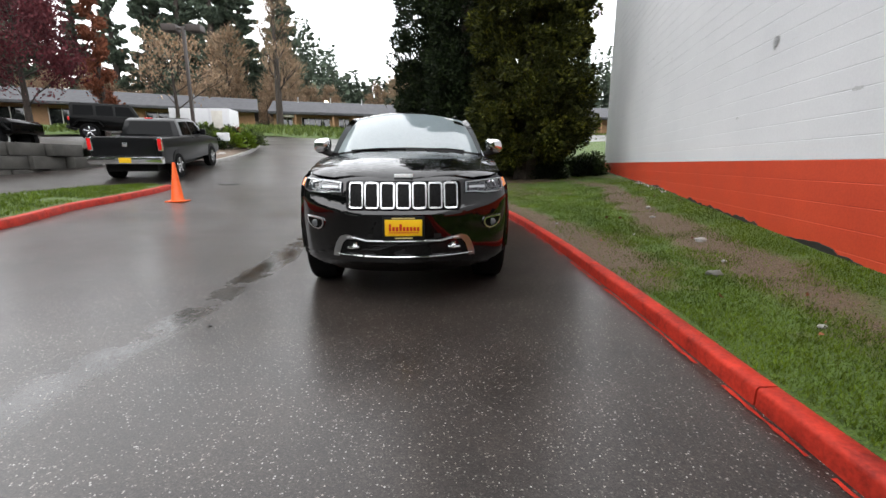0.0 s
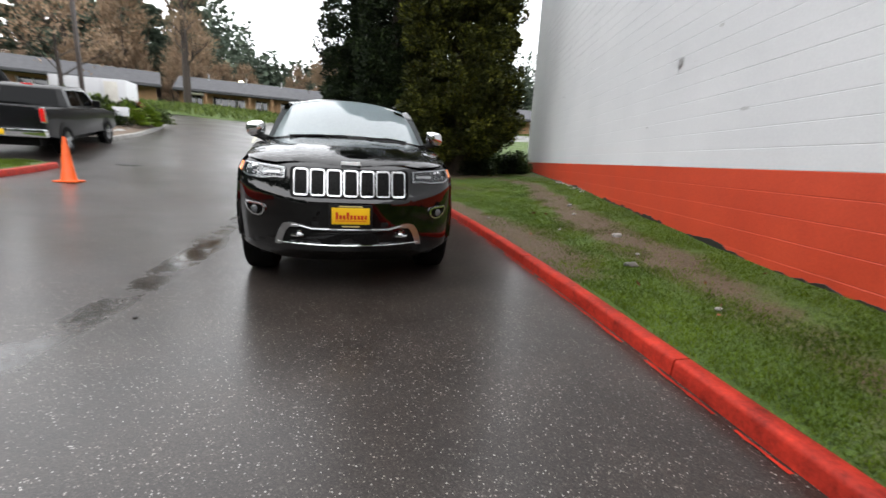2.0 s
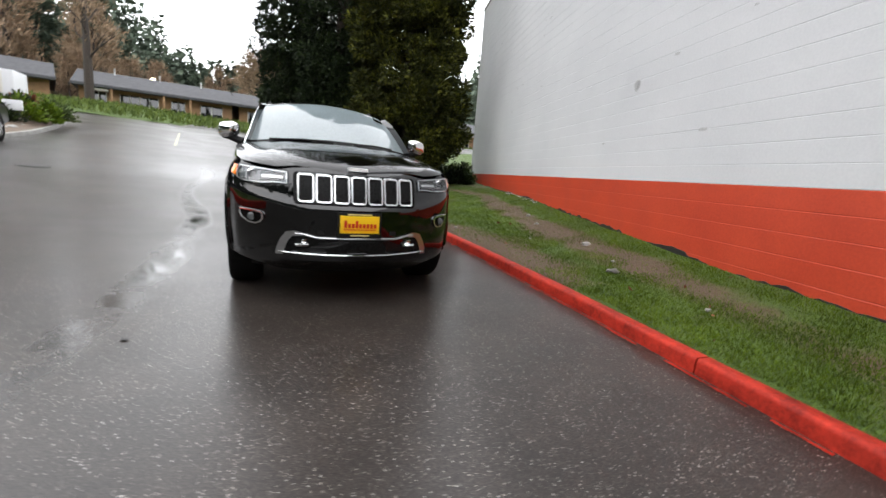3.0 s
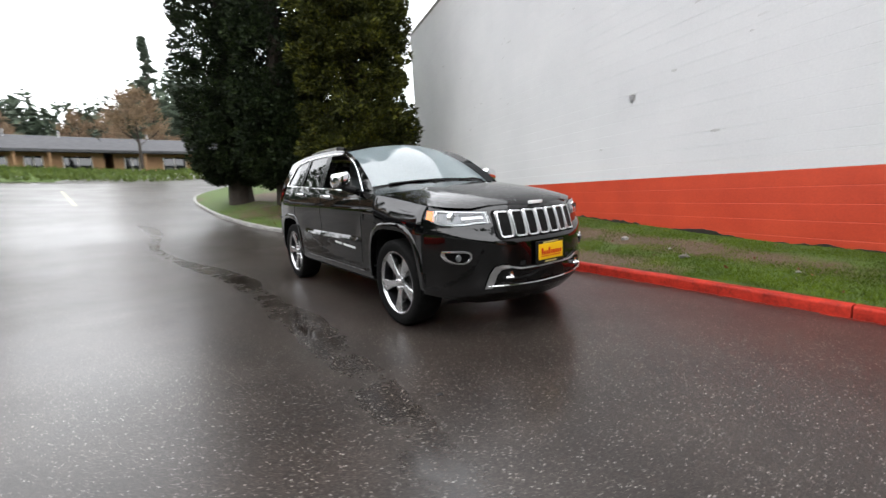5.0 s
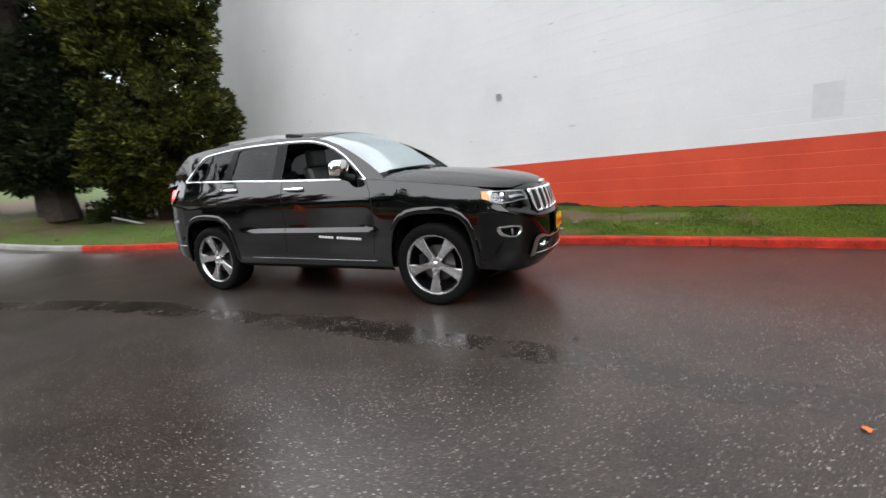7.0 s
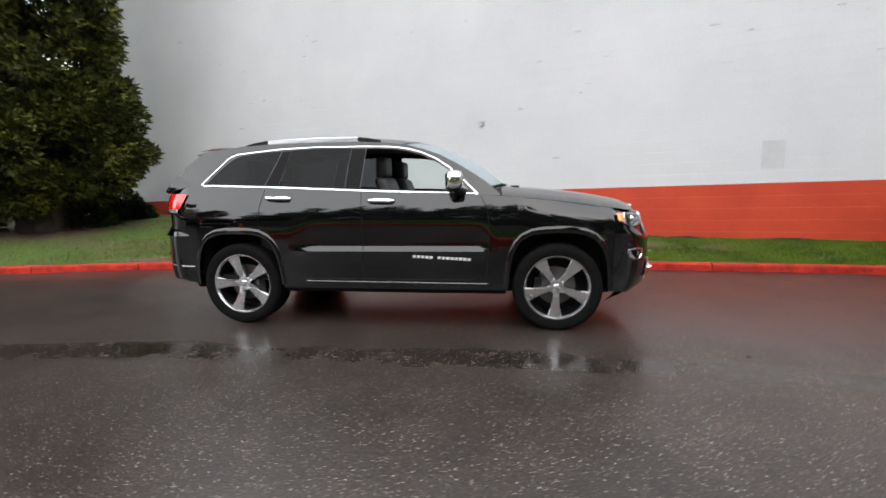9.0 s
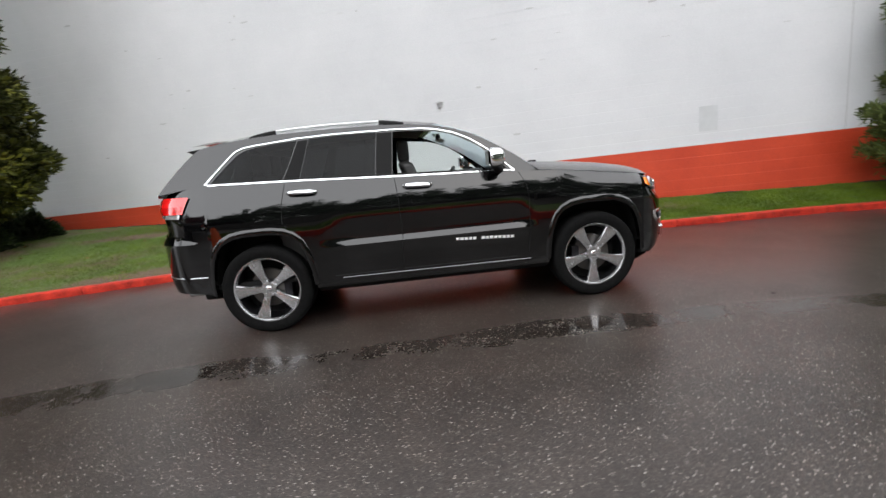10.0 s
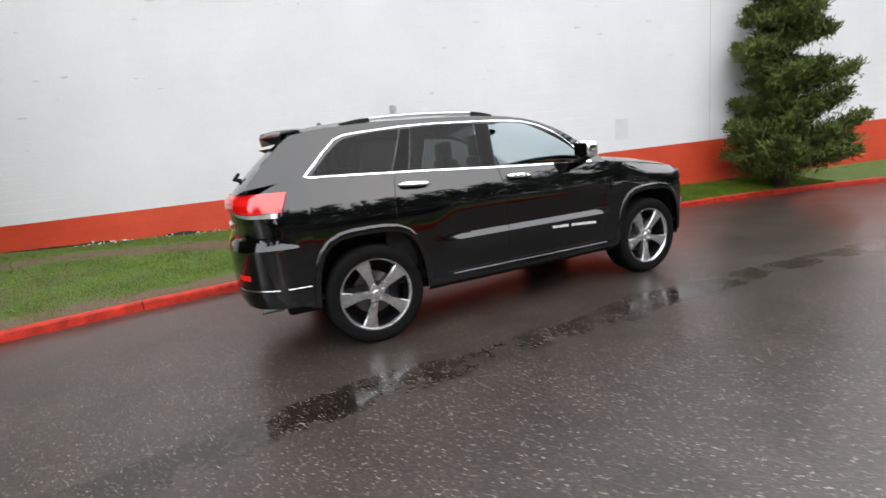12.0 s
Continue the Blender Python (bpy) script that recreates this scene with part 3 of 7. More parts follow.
side_y = {-1.0, -0.95, -0.9, -0.86, -0.8, -0.7, -0.55, -0.4, -0.2, 0.0, 0.2, 0.35, 0.5, 0.7, 0.78, 0.84, 0.92, 0.97, 1.93, 1.98}
for a in AXLES:
    for d in (0.0, 0.06, 0.12, 0.17, 0.21, 0.25, 0.29, 0.32, 0.345, 0.37, 0.385, 0.40, 0.41, 0.418, 0.425, 0.4302, 0.45):
        side_y |= {round(a + d, 4), round(a - d, 4)}
columns = [("f", x, 0) for x in lin(0, 0.905, 38)] + [("s", 0, y) for y in sorted(side_y)] + [("r", x, 0) for x, _ in REAR_PLAN]
levels = [0.22, 0.28, 0.33, 0.36, 0.40, 0.44, 0.50, 0.56, 0.62, 0.66, 0.70, 0.707, 0.73, 0.752, 0.775, 0.79, 0.805, 0.82, 0.84, 0.86, 0.88, 0.90, 0.92, 0.95, 0.975, 1.0, 1.025, 1.05, 1.075, 1.10, 1.125, 1.15, 1.175, 1.20, 1.225, 1.25, 1.275, 1.30, 1.32]


def tub_point(col, z):
    kind, x, y = col
    if kind == "s":
        z = min(max(z, low_edge(y)), interp(y, TOP))
        return (-half_width(y, z), y, z)
    f = front_y if kind == "f" else rear_y
    y = f(x, min(max(z, 0.3), 1.3))
    low = 0.26 + 0.30 * max(0, x - 0.6) if kind == "f" else 0.415
    z = min(max(z, low), interp(y, TOP))
    y = f(x, z)
    w = interp(z, WIDTH) / 0.95 * (nose_round(z) if kind == "f" else 1)
    return (-x * (w if x > 0.5 else 1 + (w - 1) * x / 0.5), y, z)


def mirrored(bm):
    """Adds the other half, across x = 0."""
    geom = bm.verts[:] + bm.edges[:] + bm.faces[:]
    made = bmesh.ops.duplicate(bm, geom=geom)["geom"]
    vs = [g for g in made if isinstance(g, bmesh.types.BMVert)]
    for v in vs:
        v.co.x = -v.co.x
    bmesh.ops.reverse_faces(bm, faces=[g for g in made if isinstance(g, bmesh.types.BMFace)])
    bmesh.ops.remove_doubles(bm, verts=bm.verts, dist=0.0008)
    return bm


CAR = Matrix.Rotation(math.atan(0.018), 4, "X")
car = thing("sport_utility_vehicle", CAR, label="glossy black sport utility vehicle with chrome trim, wet from rain", category="car")

bm = grid_mesh(lambda c, z: tub_point(c, z), columns, levels)
bmesh.ops.remove_doubles(bm, verts=bm.verts, dist=0.0006)
bmesh.ops.dissolve_degenerate(bm, dist=0.0005, edges=bm.edges)
body = part("body", mirrored(bm), PAINT, car, "wet glossy black bodywork", angle=28)

# bonnet, domed, with a raised middle
HOOD_Y = [-2.345, -2.335, -2.315, -2.28, -2.2, -2.1, -1.95, -1.8, -1.6, -1.4, -1.2, -1.06, -0.98]
HOOD_MID = [(-2.345, 1.02), (-2.335, 1.035), (-2.31, 1.052), (-2.2, 1.098), (-1.95, 1.155), (-1.68, 1.20), (-1.21, 1.253), (-0.98, 1.272)]


def hood_point(y, f):
    edge_y = min(max(y, -1.93), -0.9)
    xe = half_width(edge_y, interp(edge_y, TOP)) + 0.004 if y > -1.95 else interp(y, [(-2.345, 0.30), (-2.335, 0.42), (-2.28, 0.58), (-2.2, 0.67), (-2.1, 0.74), (-1.95, 0.815)])
    ze = interp(y, TOP) + 0.004 if y > -1.95 else interp(y, [(-2.345, 1.018), (-2.335, 1.028), (-1.95, 1.062)])
    zm = smooth_curve(y, HOOD_MID)
    s = abs(f)
    dome = (1 - s ** 2.4) + 0.055 * max(0, 1 - abs(s - 0.52) / 0.09) * min(max((y + 2.25) / 0.5, 0), 1)
    curve = 0.10 * s * s if y < -2.2 else 0.10 * s * s * min(max((-1.95 - y) / 0.25, 0), 1)
    draw = 0.07 * min(max((-2.05 - y) / 0.295, 0), 1) ** 1.5
    return (f * xe, y + curve + draw, ze + (zm - ze) * dome)


part("bonnet", grid_mesh(hood_point, HOOD_Y, lin(-1, 1, 37)), PAINT, car, angle=40)
part("cowl", grid_mesh(lambda y, f: (f * 0.80, y + 0.05 * f * f, interp(y, [(-1.02, 1.255), (-0.9, 1.252)]) - 0.05 * f * f), [-1.02, -0.96, -0.9], lin(-1, 1, 13)), BLACK_PLASTIC, car)


# windscreen, roof, hatch glass
def screen_point(u, f):
    wb, wt = 0.80, 0.652
    y0, y1 = -1.03 + 0.20 * f * f, -0.16 + 0.12 * f * f
    z0, z1 = 1.262 - 0.055 * f * f, 1.725 - 0.070 * f * f
    bow = (0.065 - 0.03 * f * f) * math.sin(math.pi * u)
    return (f * (wb + (wt - wb) * u), y0 + (y1 - y0) * u - bow * 0.5, z0 + (z1 - z0) * u + bow)


windscreen = part("windscreen", grid_mesh(screen_point, lin(0, 1, 13), lin(-1, 1, 25)), WINDSCREEN, car, "wet windscreen, its pale film coloured for rain and reflected sky")
part("screen_border", grid_mesh(lambda u, f: Vector(screen_point(0.0 + u * 0.045, f)) + Vector((0, -0.002, 0.003)), (0, 1), lin(-1, 1, 25)), GLOSS_BLACK, windscreen)
part("screen_border", grid_mesh(lambda u, f: Vector(screen_point(0.965 + u * 0.035, f)) + Vector((0, -0.002, 0.003)), (0, 1), lin(-1, 1, 25)), GLOSS_BLACK, windscreen)
part("inspection_sticker", grid_mesh(lambda u, f: Vector(screen_point(u, f)) + Vector((0, -0.003, 0.004)), lin(0.86, 0.91, 3), lin(0.66, 0.82, 5)), plain("white_sticker", (0.75, 0.75, 0.75), 0.5), windscreen, "white paper sticker")
part("sensor_housing", grid_mesh(lambda u, f: Vector(screen_point(u, f)) + Vector((0, 0.004, -0.004)), lin(0.86, 0.98, 4), lin(-0.12, 0.12, 5)), BLACK_PLASTIC, windscreen)
part("tint_sticker", grid_mesh(lambda u, f: Vector(screen_point(u, f)) + Vector((0, -0.003, 0.004)), lin(0.72, 0.84, 3), lin(0.80, 0.97, 5)), GLOSS_BLACK, windscreen, "dark sticker")

ROOF_Y = [-0.16, -0.1, 0.0, 0.15, 0.36, 0.6, 0.9, 1.2, 1.45, 1.65, 1.80, 1.90]
ROOF_Z = [(-0.16, 1.725), (0.06, 1.756), (0.36, 1.776), (0.8, 1.783), (1.3, 1.768), (1.6, 1.745), (1.9, 1.70)]
ROOF_W = [(-0.16, 0.652), (0.1, 0.657), (0.5, 0.66), (1.3, 0.645), (1.9, 0.60)]


def roof_point(y, f):
    yy = y + 0.12 * f * f * min(max((0.3 - y) / 0.46, 0), 1)
    return (f * interp(y, ROOF_W), yy, smooth_curve(y, ROOF_Z) - 0.070 * abs(f) ** 2.2 - 0.006 * max(0, 1 - abs(abs(f) - 0.8) / 0.05))


part("roof", grid_mesh(roof_point, ROOF_Y, lin(-1, 1, 31)), PAINT, car)
part("headlining", grid_mesh(lambda y, f: Vector(roof_point(y, f * 0.97)) + Vector((0, 0, -0.03)), ROOF_Y[1:-1], lin(-1, 1, 9)), HEADLINER, car, "grey fabric roof lining")


def hatch_point(u, f):
    return (f * (0.575 + 0.115 * u), 1.90 + 0.46 * u - 0.05 * f * f + 0.02 * math.sin(math.pi * u), 1.655 - 0.415 * u + 0.01 * math.sin(math.pi * u) - 0.02 * f * f * (1 - u))


part("hatch_glass", grid_mesh(hatch_point, lin(0, 1, 9), lin(-1, 1, 17)), PRIVACY_GLASS, car, "tinted rear window")

# side frames with their window openings
ROOFLINE = [(-0.98, 1.186), (-0.90, 1.262), (-0.80, 1.338), (-0.68, 1.415), (-0.55, 1.493), (-0.42, 1.557), (-0.28, 1.610), (-0.12, 1.650), (0.06, 1.675), (0.36, 1.692), (0.77, 1.697), (1.2, 1.690), (1.5, 1.672), (1.72, 1.652), (1.89, 1.622)]
TAIL_EDGE = [(1.975, 1.560), (2.06, 1.478), (2.145, 1.392), (2.215, 1.315), (2.255, 1.265)]
BELT = [(2.1, 1.285), (1.95, 1.305), (1.79, 1.305), (1.4, 1.291), (1.02, 1.276), (0.65, 1.257), (0.28, 1.238), (-0.2, 1.220), (-0.5, 1.209), (-0.74, 1.200), (-0.9, 1.188)]
FRONT_WIN = [(-0.715, 1.222), (-0.60, 1.335), (-0.50, 1.425), (-0.38, 1.503), (-0.25, 1.562), (-0.12, 1.597), (0.0, 1.613), (0.12, 1.621), (0.245, 1.625), (0.262, 1.45), (0.280, 1.260), (-0.2, 1.240)]
REAR_WIN = [(0.425, 1.264), (0.410, 1.45), (0.388, 1.628), (0.55, 1.632), (0.75, 1.631), (0.965, 1.624), (1.01, 1.46), (1.06, 1.294), (0.75, 1.281)]
QUARTER_WIN = [(1.205, 1.300), (1.13, 1.46), (1.065, 1.620), (1.25, 1.608), (1.40, 1.592), (1.50, 1.574), (1.57, 1.540), (1.67, 1.455), (1.775, 1.350), (1.795, 1.330), (1.775, 1.324), (1.5, 1.313)]


def house_x(y, z):
    up = min(max((z - 1.22) / 0.25, 0), 1)
    up = up * up * (3 - 2 * up) if y > 0 else 1
    cabin = interp(y, [(-1.0, 0.93), (-0.75, 0.965), (-0.4, 0.99), (0.0, 1.0), (1.4, 1.0), (1.8, 0.975), (2.25, 0.935)])
    return interp(z, WIDTH) * (interp(y, TAPER) + (cabin - interp(y, TAPER)) * up)


def filled(outer, holes, sign, inset=0.0):
    b = bmesh.new()
    for loop in [outer] + holes:
        vs = [b.verts.new((0, y, z)) for y, z in loop]
        for i in range(len(vs)):
            b.edges.new((vs[i], vs[(i + 1) % len(vs)]))
    bmesh.ops.triangle_fill(b, use_beauty=True, use_dissolve=False, edges=b.edges)
    for axis, steps in (((0, 0, 1), lin(1.22, 1.66, 12)), ((0, 1, 0), lin(-0.8, 2.1, 20))):
        for k in steps:
            bmesh.ops.bisect_plane(b, geom=b.verts[:] + b.edges[:] + b.faces[:], dist=0.0002, plane_co=[a * k for a in axis], plane_no=axis)
    for v in b.verts:
        v.co.x = sign * (house_x(v.co.y, v.co.z) - inset)
    return b


for s in (-1, 1):
    frame_side = part("window_frame", filled(ROOFLINE + TAIL_EDGE + BELT, [FRONT_WIN, REAR_WIN, QUARTER_WIN], s), PAINT, car)
    # ruled strips to windscreen, roof and hatch
    line = ROOFLINE
    b = bmesh.new()
    a_in, a_out = [], []
    for i, (y, z) in enumerate(line):
        if y < -0.1:
            u = min(max((z - 1.207) / (1.655 - 1.207), 0), 1)
            p = Vector(screen_point(u, s))
        else:
            p = Vector(roof_point(min(max(y, -0.1), 1.9), s))
            p.y = y
        a_in.append(b.verts.new(p))
        a_out.append(b.verts.new((s * house_x(y, z), y, z)))
    for i in range(len(line) - 1):
        b.faces.new((a_in[i], a_in[i + 1], a_out[i + 1], a_out[i]))
    part("pillar_rail", b, PAINT, car)
    b = bmesh.new()
    edge = [ROOFLINE[-1]] + TAIL_EDGE
    a_in = [b.verts.new(hatch_point(i / (len(edge) - 1), s)) for i in range(len(edge))]
    a_out = [b.verts.new((s * house_x(y, z), y, z)) for y, z in edge]
    for i in range(len(edge) - 1):
        b.faces.new((a_in[i], a_in[i + 1], a_out[i + 1], a_out[i]))
    v0 = b.verts.new(roof_point(1.90, s))
    b.faces.new((a_in[0], a_out[0], v0))
    part("tail_pillar", b, PAINT, car)
    # panes; the front passenger window is wound down
    if s > 0:
        part("side_window", filled(FRONT_WIN, [], s, 0.008), CLEAR_GLASS, car, "clear front door glass")
    part("side_window", filled(REAR_WIN, [], s, 0.008), PRIVACY_GLASS, car, "tinted rear door glass")
    part("side_window", filled(QUARTER_WIN, [], s, 0.008), PRIVACY_GLASS, car, "tinted quarter glass")
    # gloss pillars between the windows
    for poly in ([(0.286, 1.262), (0.268, 1.45), (0.251, 1.622), (0.384, 1.625), (0.405, 1.45), (0.420, 1.266)], [(1.066, 1.296), (1.016, 1.46), (0.972, 1.621), (1.058, 1.617), (1.122, 1.46), (1.196, 1.301)]):
        part("pillar_cover", filled(poly, [], s, -0.003), GLOSS_BLACK, car)
    # chrome surround
    ring = [(-0.775, 1.203), (-0.2, 1.226), (0.28, 1.246), (1.02, 1.283), (1.5, 1.302), (1.815, 1.312), (1.845, 1.322), (1.812, 1.356), (1.692, 1.475), (1.59, 1.570), (1.515, 1.599), (1.40, 1.612), (1.06, 1.640), (0.75, 1.649), (0.24, 1.644), (0.0, 1.633), (-0.13, 1.615), (-0.27, 1.577), (-0.40, 1.518), (-0.52, 1.438), (-0.63, 1.342), (-0.735, 1.240), (-0.775, 1.203)]
    b = bmesh.new()
    rows = []
    for i, (y, z) in enumerate(ring):
        (ya, za), (yb, zb) = ring[max(i - 1, 0)], ring[min(i + 1, len(ring) - 1)]
        d = Vector((yb - ya, zb - za)).normalized()
        w = 0.0088 if i < 8 else 0.0066
        rows.append([b.verts.new((s * (house_x(y + d.y * k * w, z - d.x * k * w) + h), y + d.y * k * w, z - d.x * k * w)) for k, h in ((-1, -0.002), (-0.6, 0.007), (0.6, 0.007), (1, -0.002))])
    for r0, r1 in zip(rows, rows[1:]):
        for i in range(3):
            b.faces.new((r0[i], r0[i + 1], r1[i + 1], r1[i]))
    part("window_chrome", b, CHROME, car, "chrome window surround")
    # roof rail, low on the roof, with dark feet
    def rail(y0, y1, h0, h1):
        b, prev = bmesh.new(), None
        for k in range(9):
            f = k / 8
            y = y0 + (y1 - y0) * f
            x = 0.925 * interp(y, ROOF_W)
            zr = roof_point(y, 0.925)[2]
            h = h0 + (h1 - h0) * math.sin(f * math.pi / 2)
            cur = [b.verts.new((s * (x + p), y, zr + q)) for p, q in ((-0.020, -0.012), (-0.017, h - 0.008), (-0.009, h), (0.009, h), (0.017, h - 0.008), (0.020, -0.02))]
            if prev:
                for i in range(5):
                    b.faces.new((prev[i], prev[i + 1], cur[i + 1], cur[i]))
            else:
                b.faces.new(cur)
            prev = cur
        b.faces.new(prev)
        return b
    part("roof_rail", rail(1.26, 0.36, 0.024, 0.024), SATIN, car, "silver roof rail")
    part("rail_foot", rail(1.50, 1.261, 0.004, 0.0235), BLACK_PLASTIC, car)
    part("rail_foot", rail(0.14, 0.359, 0.004, 0.0235), BLACK_PLASTIC, car)
    # door shut lines, thin dark gaps
    for line in ([(-0.80, 1.185), (-0.855, 1.08), (-0.872, 0.95), (-0.865, 0.70), (-0.845, 0.47)], [(0.268, 1.225), (0.252, 1.05), (0.248, 0.75), (0.265, 0.47)], [(1.19, 1.265), (1.225, 1.10), (1.235, 0.95), (1.20, 0.90)], [(0.265, 0.452), (-0.845, 0.452)], [(0.86, 0.452), (0.265, 0.452)]):
        pts = []
        for (ya, za), (yb, zb) in zip(line, line[1:]):
            for k in range(10):
                y, z = ya + (yb - ya) * k / 10, za + (zb - za) * k / 10
                pts.append((s * (half_width(y, z) + 0.0006), y, z))
        part("shut_line", tube(pts, 0.0028, 5), BLACK_PLASTIC, car)
    # rocker, sill chrome
    bmr = grid_mesh(lambda y, z: (s * interp(z, [(0.30, 0.82), (0.32, 0.88), (0.365, 0.925), (0.39, 0.930)]), y, z), lin(-1.02, 1.02, 13), [0.30, 0.31, 0.32, 0.34, 0.365, 0.39])
    part("rocker", bmr, BLACK_PLASTIC, car)
    part("sill_chrome", tube([(s * (half_width(y, 0.42) + 0.002), y, 0.425 + 0.006 * y) for y in lin(-0.86, 0.80, 12)], 0.003, 6), plain("dull_chrome", (0.22, 0.22, 0.23), 0.3, 1.0), car, "slim chrome sill strip")
    # handles
    for y in (1.05, 0.08):
        z = 1.186 if y > 0.5 else 1.154
        b = bmesh.new()
        xs_h = half_width(y, z)
        add_tube(b, [(s * (xs_h + 0.006), y + 0.118, z + 0.006), (s * (xs_h + 0.030), y + 0.095, z + 0.005), (s * (xs_h + 0.037), y, z + 0.001), (s * (xs_h + 0.030), y - 0.095, z - 0.004), (s * (xs_h + 0.006), y - 0.118, z - 0.005)], [0.013, 0.019, 0.020, 0.019, 0.013], 10)
        handle = part("door_handle", b, CHROME, car, "chrome door handle")
        b = bmesh.new()
        bmesh.ops.create_uvsphere(b, u_segments=14, v_segments=8, radius=1, matrix=Matrix.Translation((s * (xs_h - 0.004), y, z - 0.006)) @ Matrix.Diagonal((0.008, 0.065, 0.027, 1)))
        part("handle_recess", b, GLOSS_BLACK, handle)
    # flares and arch liners
    for a in AXLES:
        b = bmesh.new()
        rows = []
        dys = [-0.455, -0.45, -0.435, -0.41, -0.37, -0.31, -0.225, -0.12, 0.0, 0.12, 0.225, 0.31, 0.37, 0.41, 0.435, 0.45, 0.455]
        for d in dys:
            q = abs(d)
            z = interp(q, [(0, 0.918), (0.12, 0.915), (0.225, 0.898), (0.31, 0.855), (0.37, 0.79), (0.41, 0.70), (0.435, 0.60), (0.45, 0.50), (0.455, 0.40)])
            zi = z - 0.048 * max(0, 1 - (q / 0.47) ** 3)
            yi = a + d * (0.945 - 0.03 * (q / 0.455))
            w0, w1 = half_width(a + d, z), half_width(yi, zi)
            wo = max(w0, w1)
            rows.append([b.verts.new(p) for p in ((s * (w0 - 0.004), a + d * 1.015, z + 0.008), (s * (wo + 0.009), a + d, z - 0.002), (s * (wo + 0.013), (a + d + yi) / 2, (z + zi) / 2 - 0.005), (s * (wo + 0.010), yi, zi - 0.004), (s * (wo - 0.05), yi, zi - 0.008))])
        for r0, r1 in zip(rows, rows[1:]):
            for i in range(4):
                b.faces.new((r0[i], r0[i + 1], r1[i + 1], r1[i]))
        part("arch_flare", b, PAINT, car, angle=50)
        bml = grid_mesh(lambda d, x: (s * x, a + d * 0.97, interp(abs(d), [(0, 0.875), (0.12, 0.872), (0.21, 0.85), (0.31, 0.80), (0.37, 0.73), (0.41, 0.62), (0.43, 0.43), (0.44, 0.35)])), [-0.44, -0.43, -0.41, -0.37, -0.31, -0.21, -0.12, 0, 0.12, 0.21, 0.31, 0.37, 0.41, 0.43, 0.44], [0.45, 0.7, 0.92])
        part("arch_liner", bml, BLACK_PLASTIC, car)
    # mirror
    b = bmesh.new()
    bmesh.ops.create_uvsphere(b, u_segments=20, v_segments=12, radius=1)
    for v in b.verts:
        c = v.co
        c.x, c.y, c.z = [math.copysign(abs(k) ** 0.62, k) for k in c]
        v.co = (s * (1.000 + 0.098 * c.x), -0.575 + (0.085 if c.y < 0 else 0.055) * c.y, 1.325 + 0.078 * c.z - 0.012 * c.x)
    mirror = part("wing_mirror", b, CHROME, car, "chrome capped wing mirror")
    part("mirror_glass", grid_mesh(lambda x, z: (s * x, -0.517, z), [0.925, 1.075], [1.268, 1.378]), GLOSS_BLACK, mirror)
    b = tube([(s * 0.865, -0.64, 1.215), (s * 0.93, -0.61, 1.235), (s * 1.0, -0.58, 1.255), (s * 1.06, -0.575, 1.258)], [0.042, 0.036, 0.030, 0.020], 10)
    part("mirror_foot", b, BLACK_PLASTIC, mirror)

# tail: spoiler, lamps, chrome, plate bay
def outline_fin(s):
    """The dark fin under each end of the spoiler."""
    return grid_mesh(lambda u, v: (s * (0.555 - 0.02 * v), 1.93 + 0.125 * u + 0.02 * v, 1.650 - 0.015 * u - v * 0.075 * (1 - u) - 0.012), lin(0, 1, 6), lin(0, 1, 4))


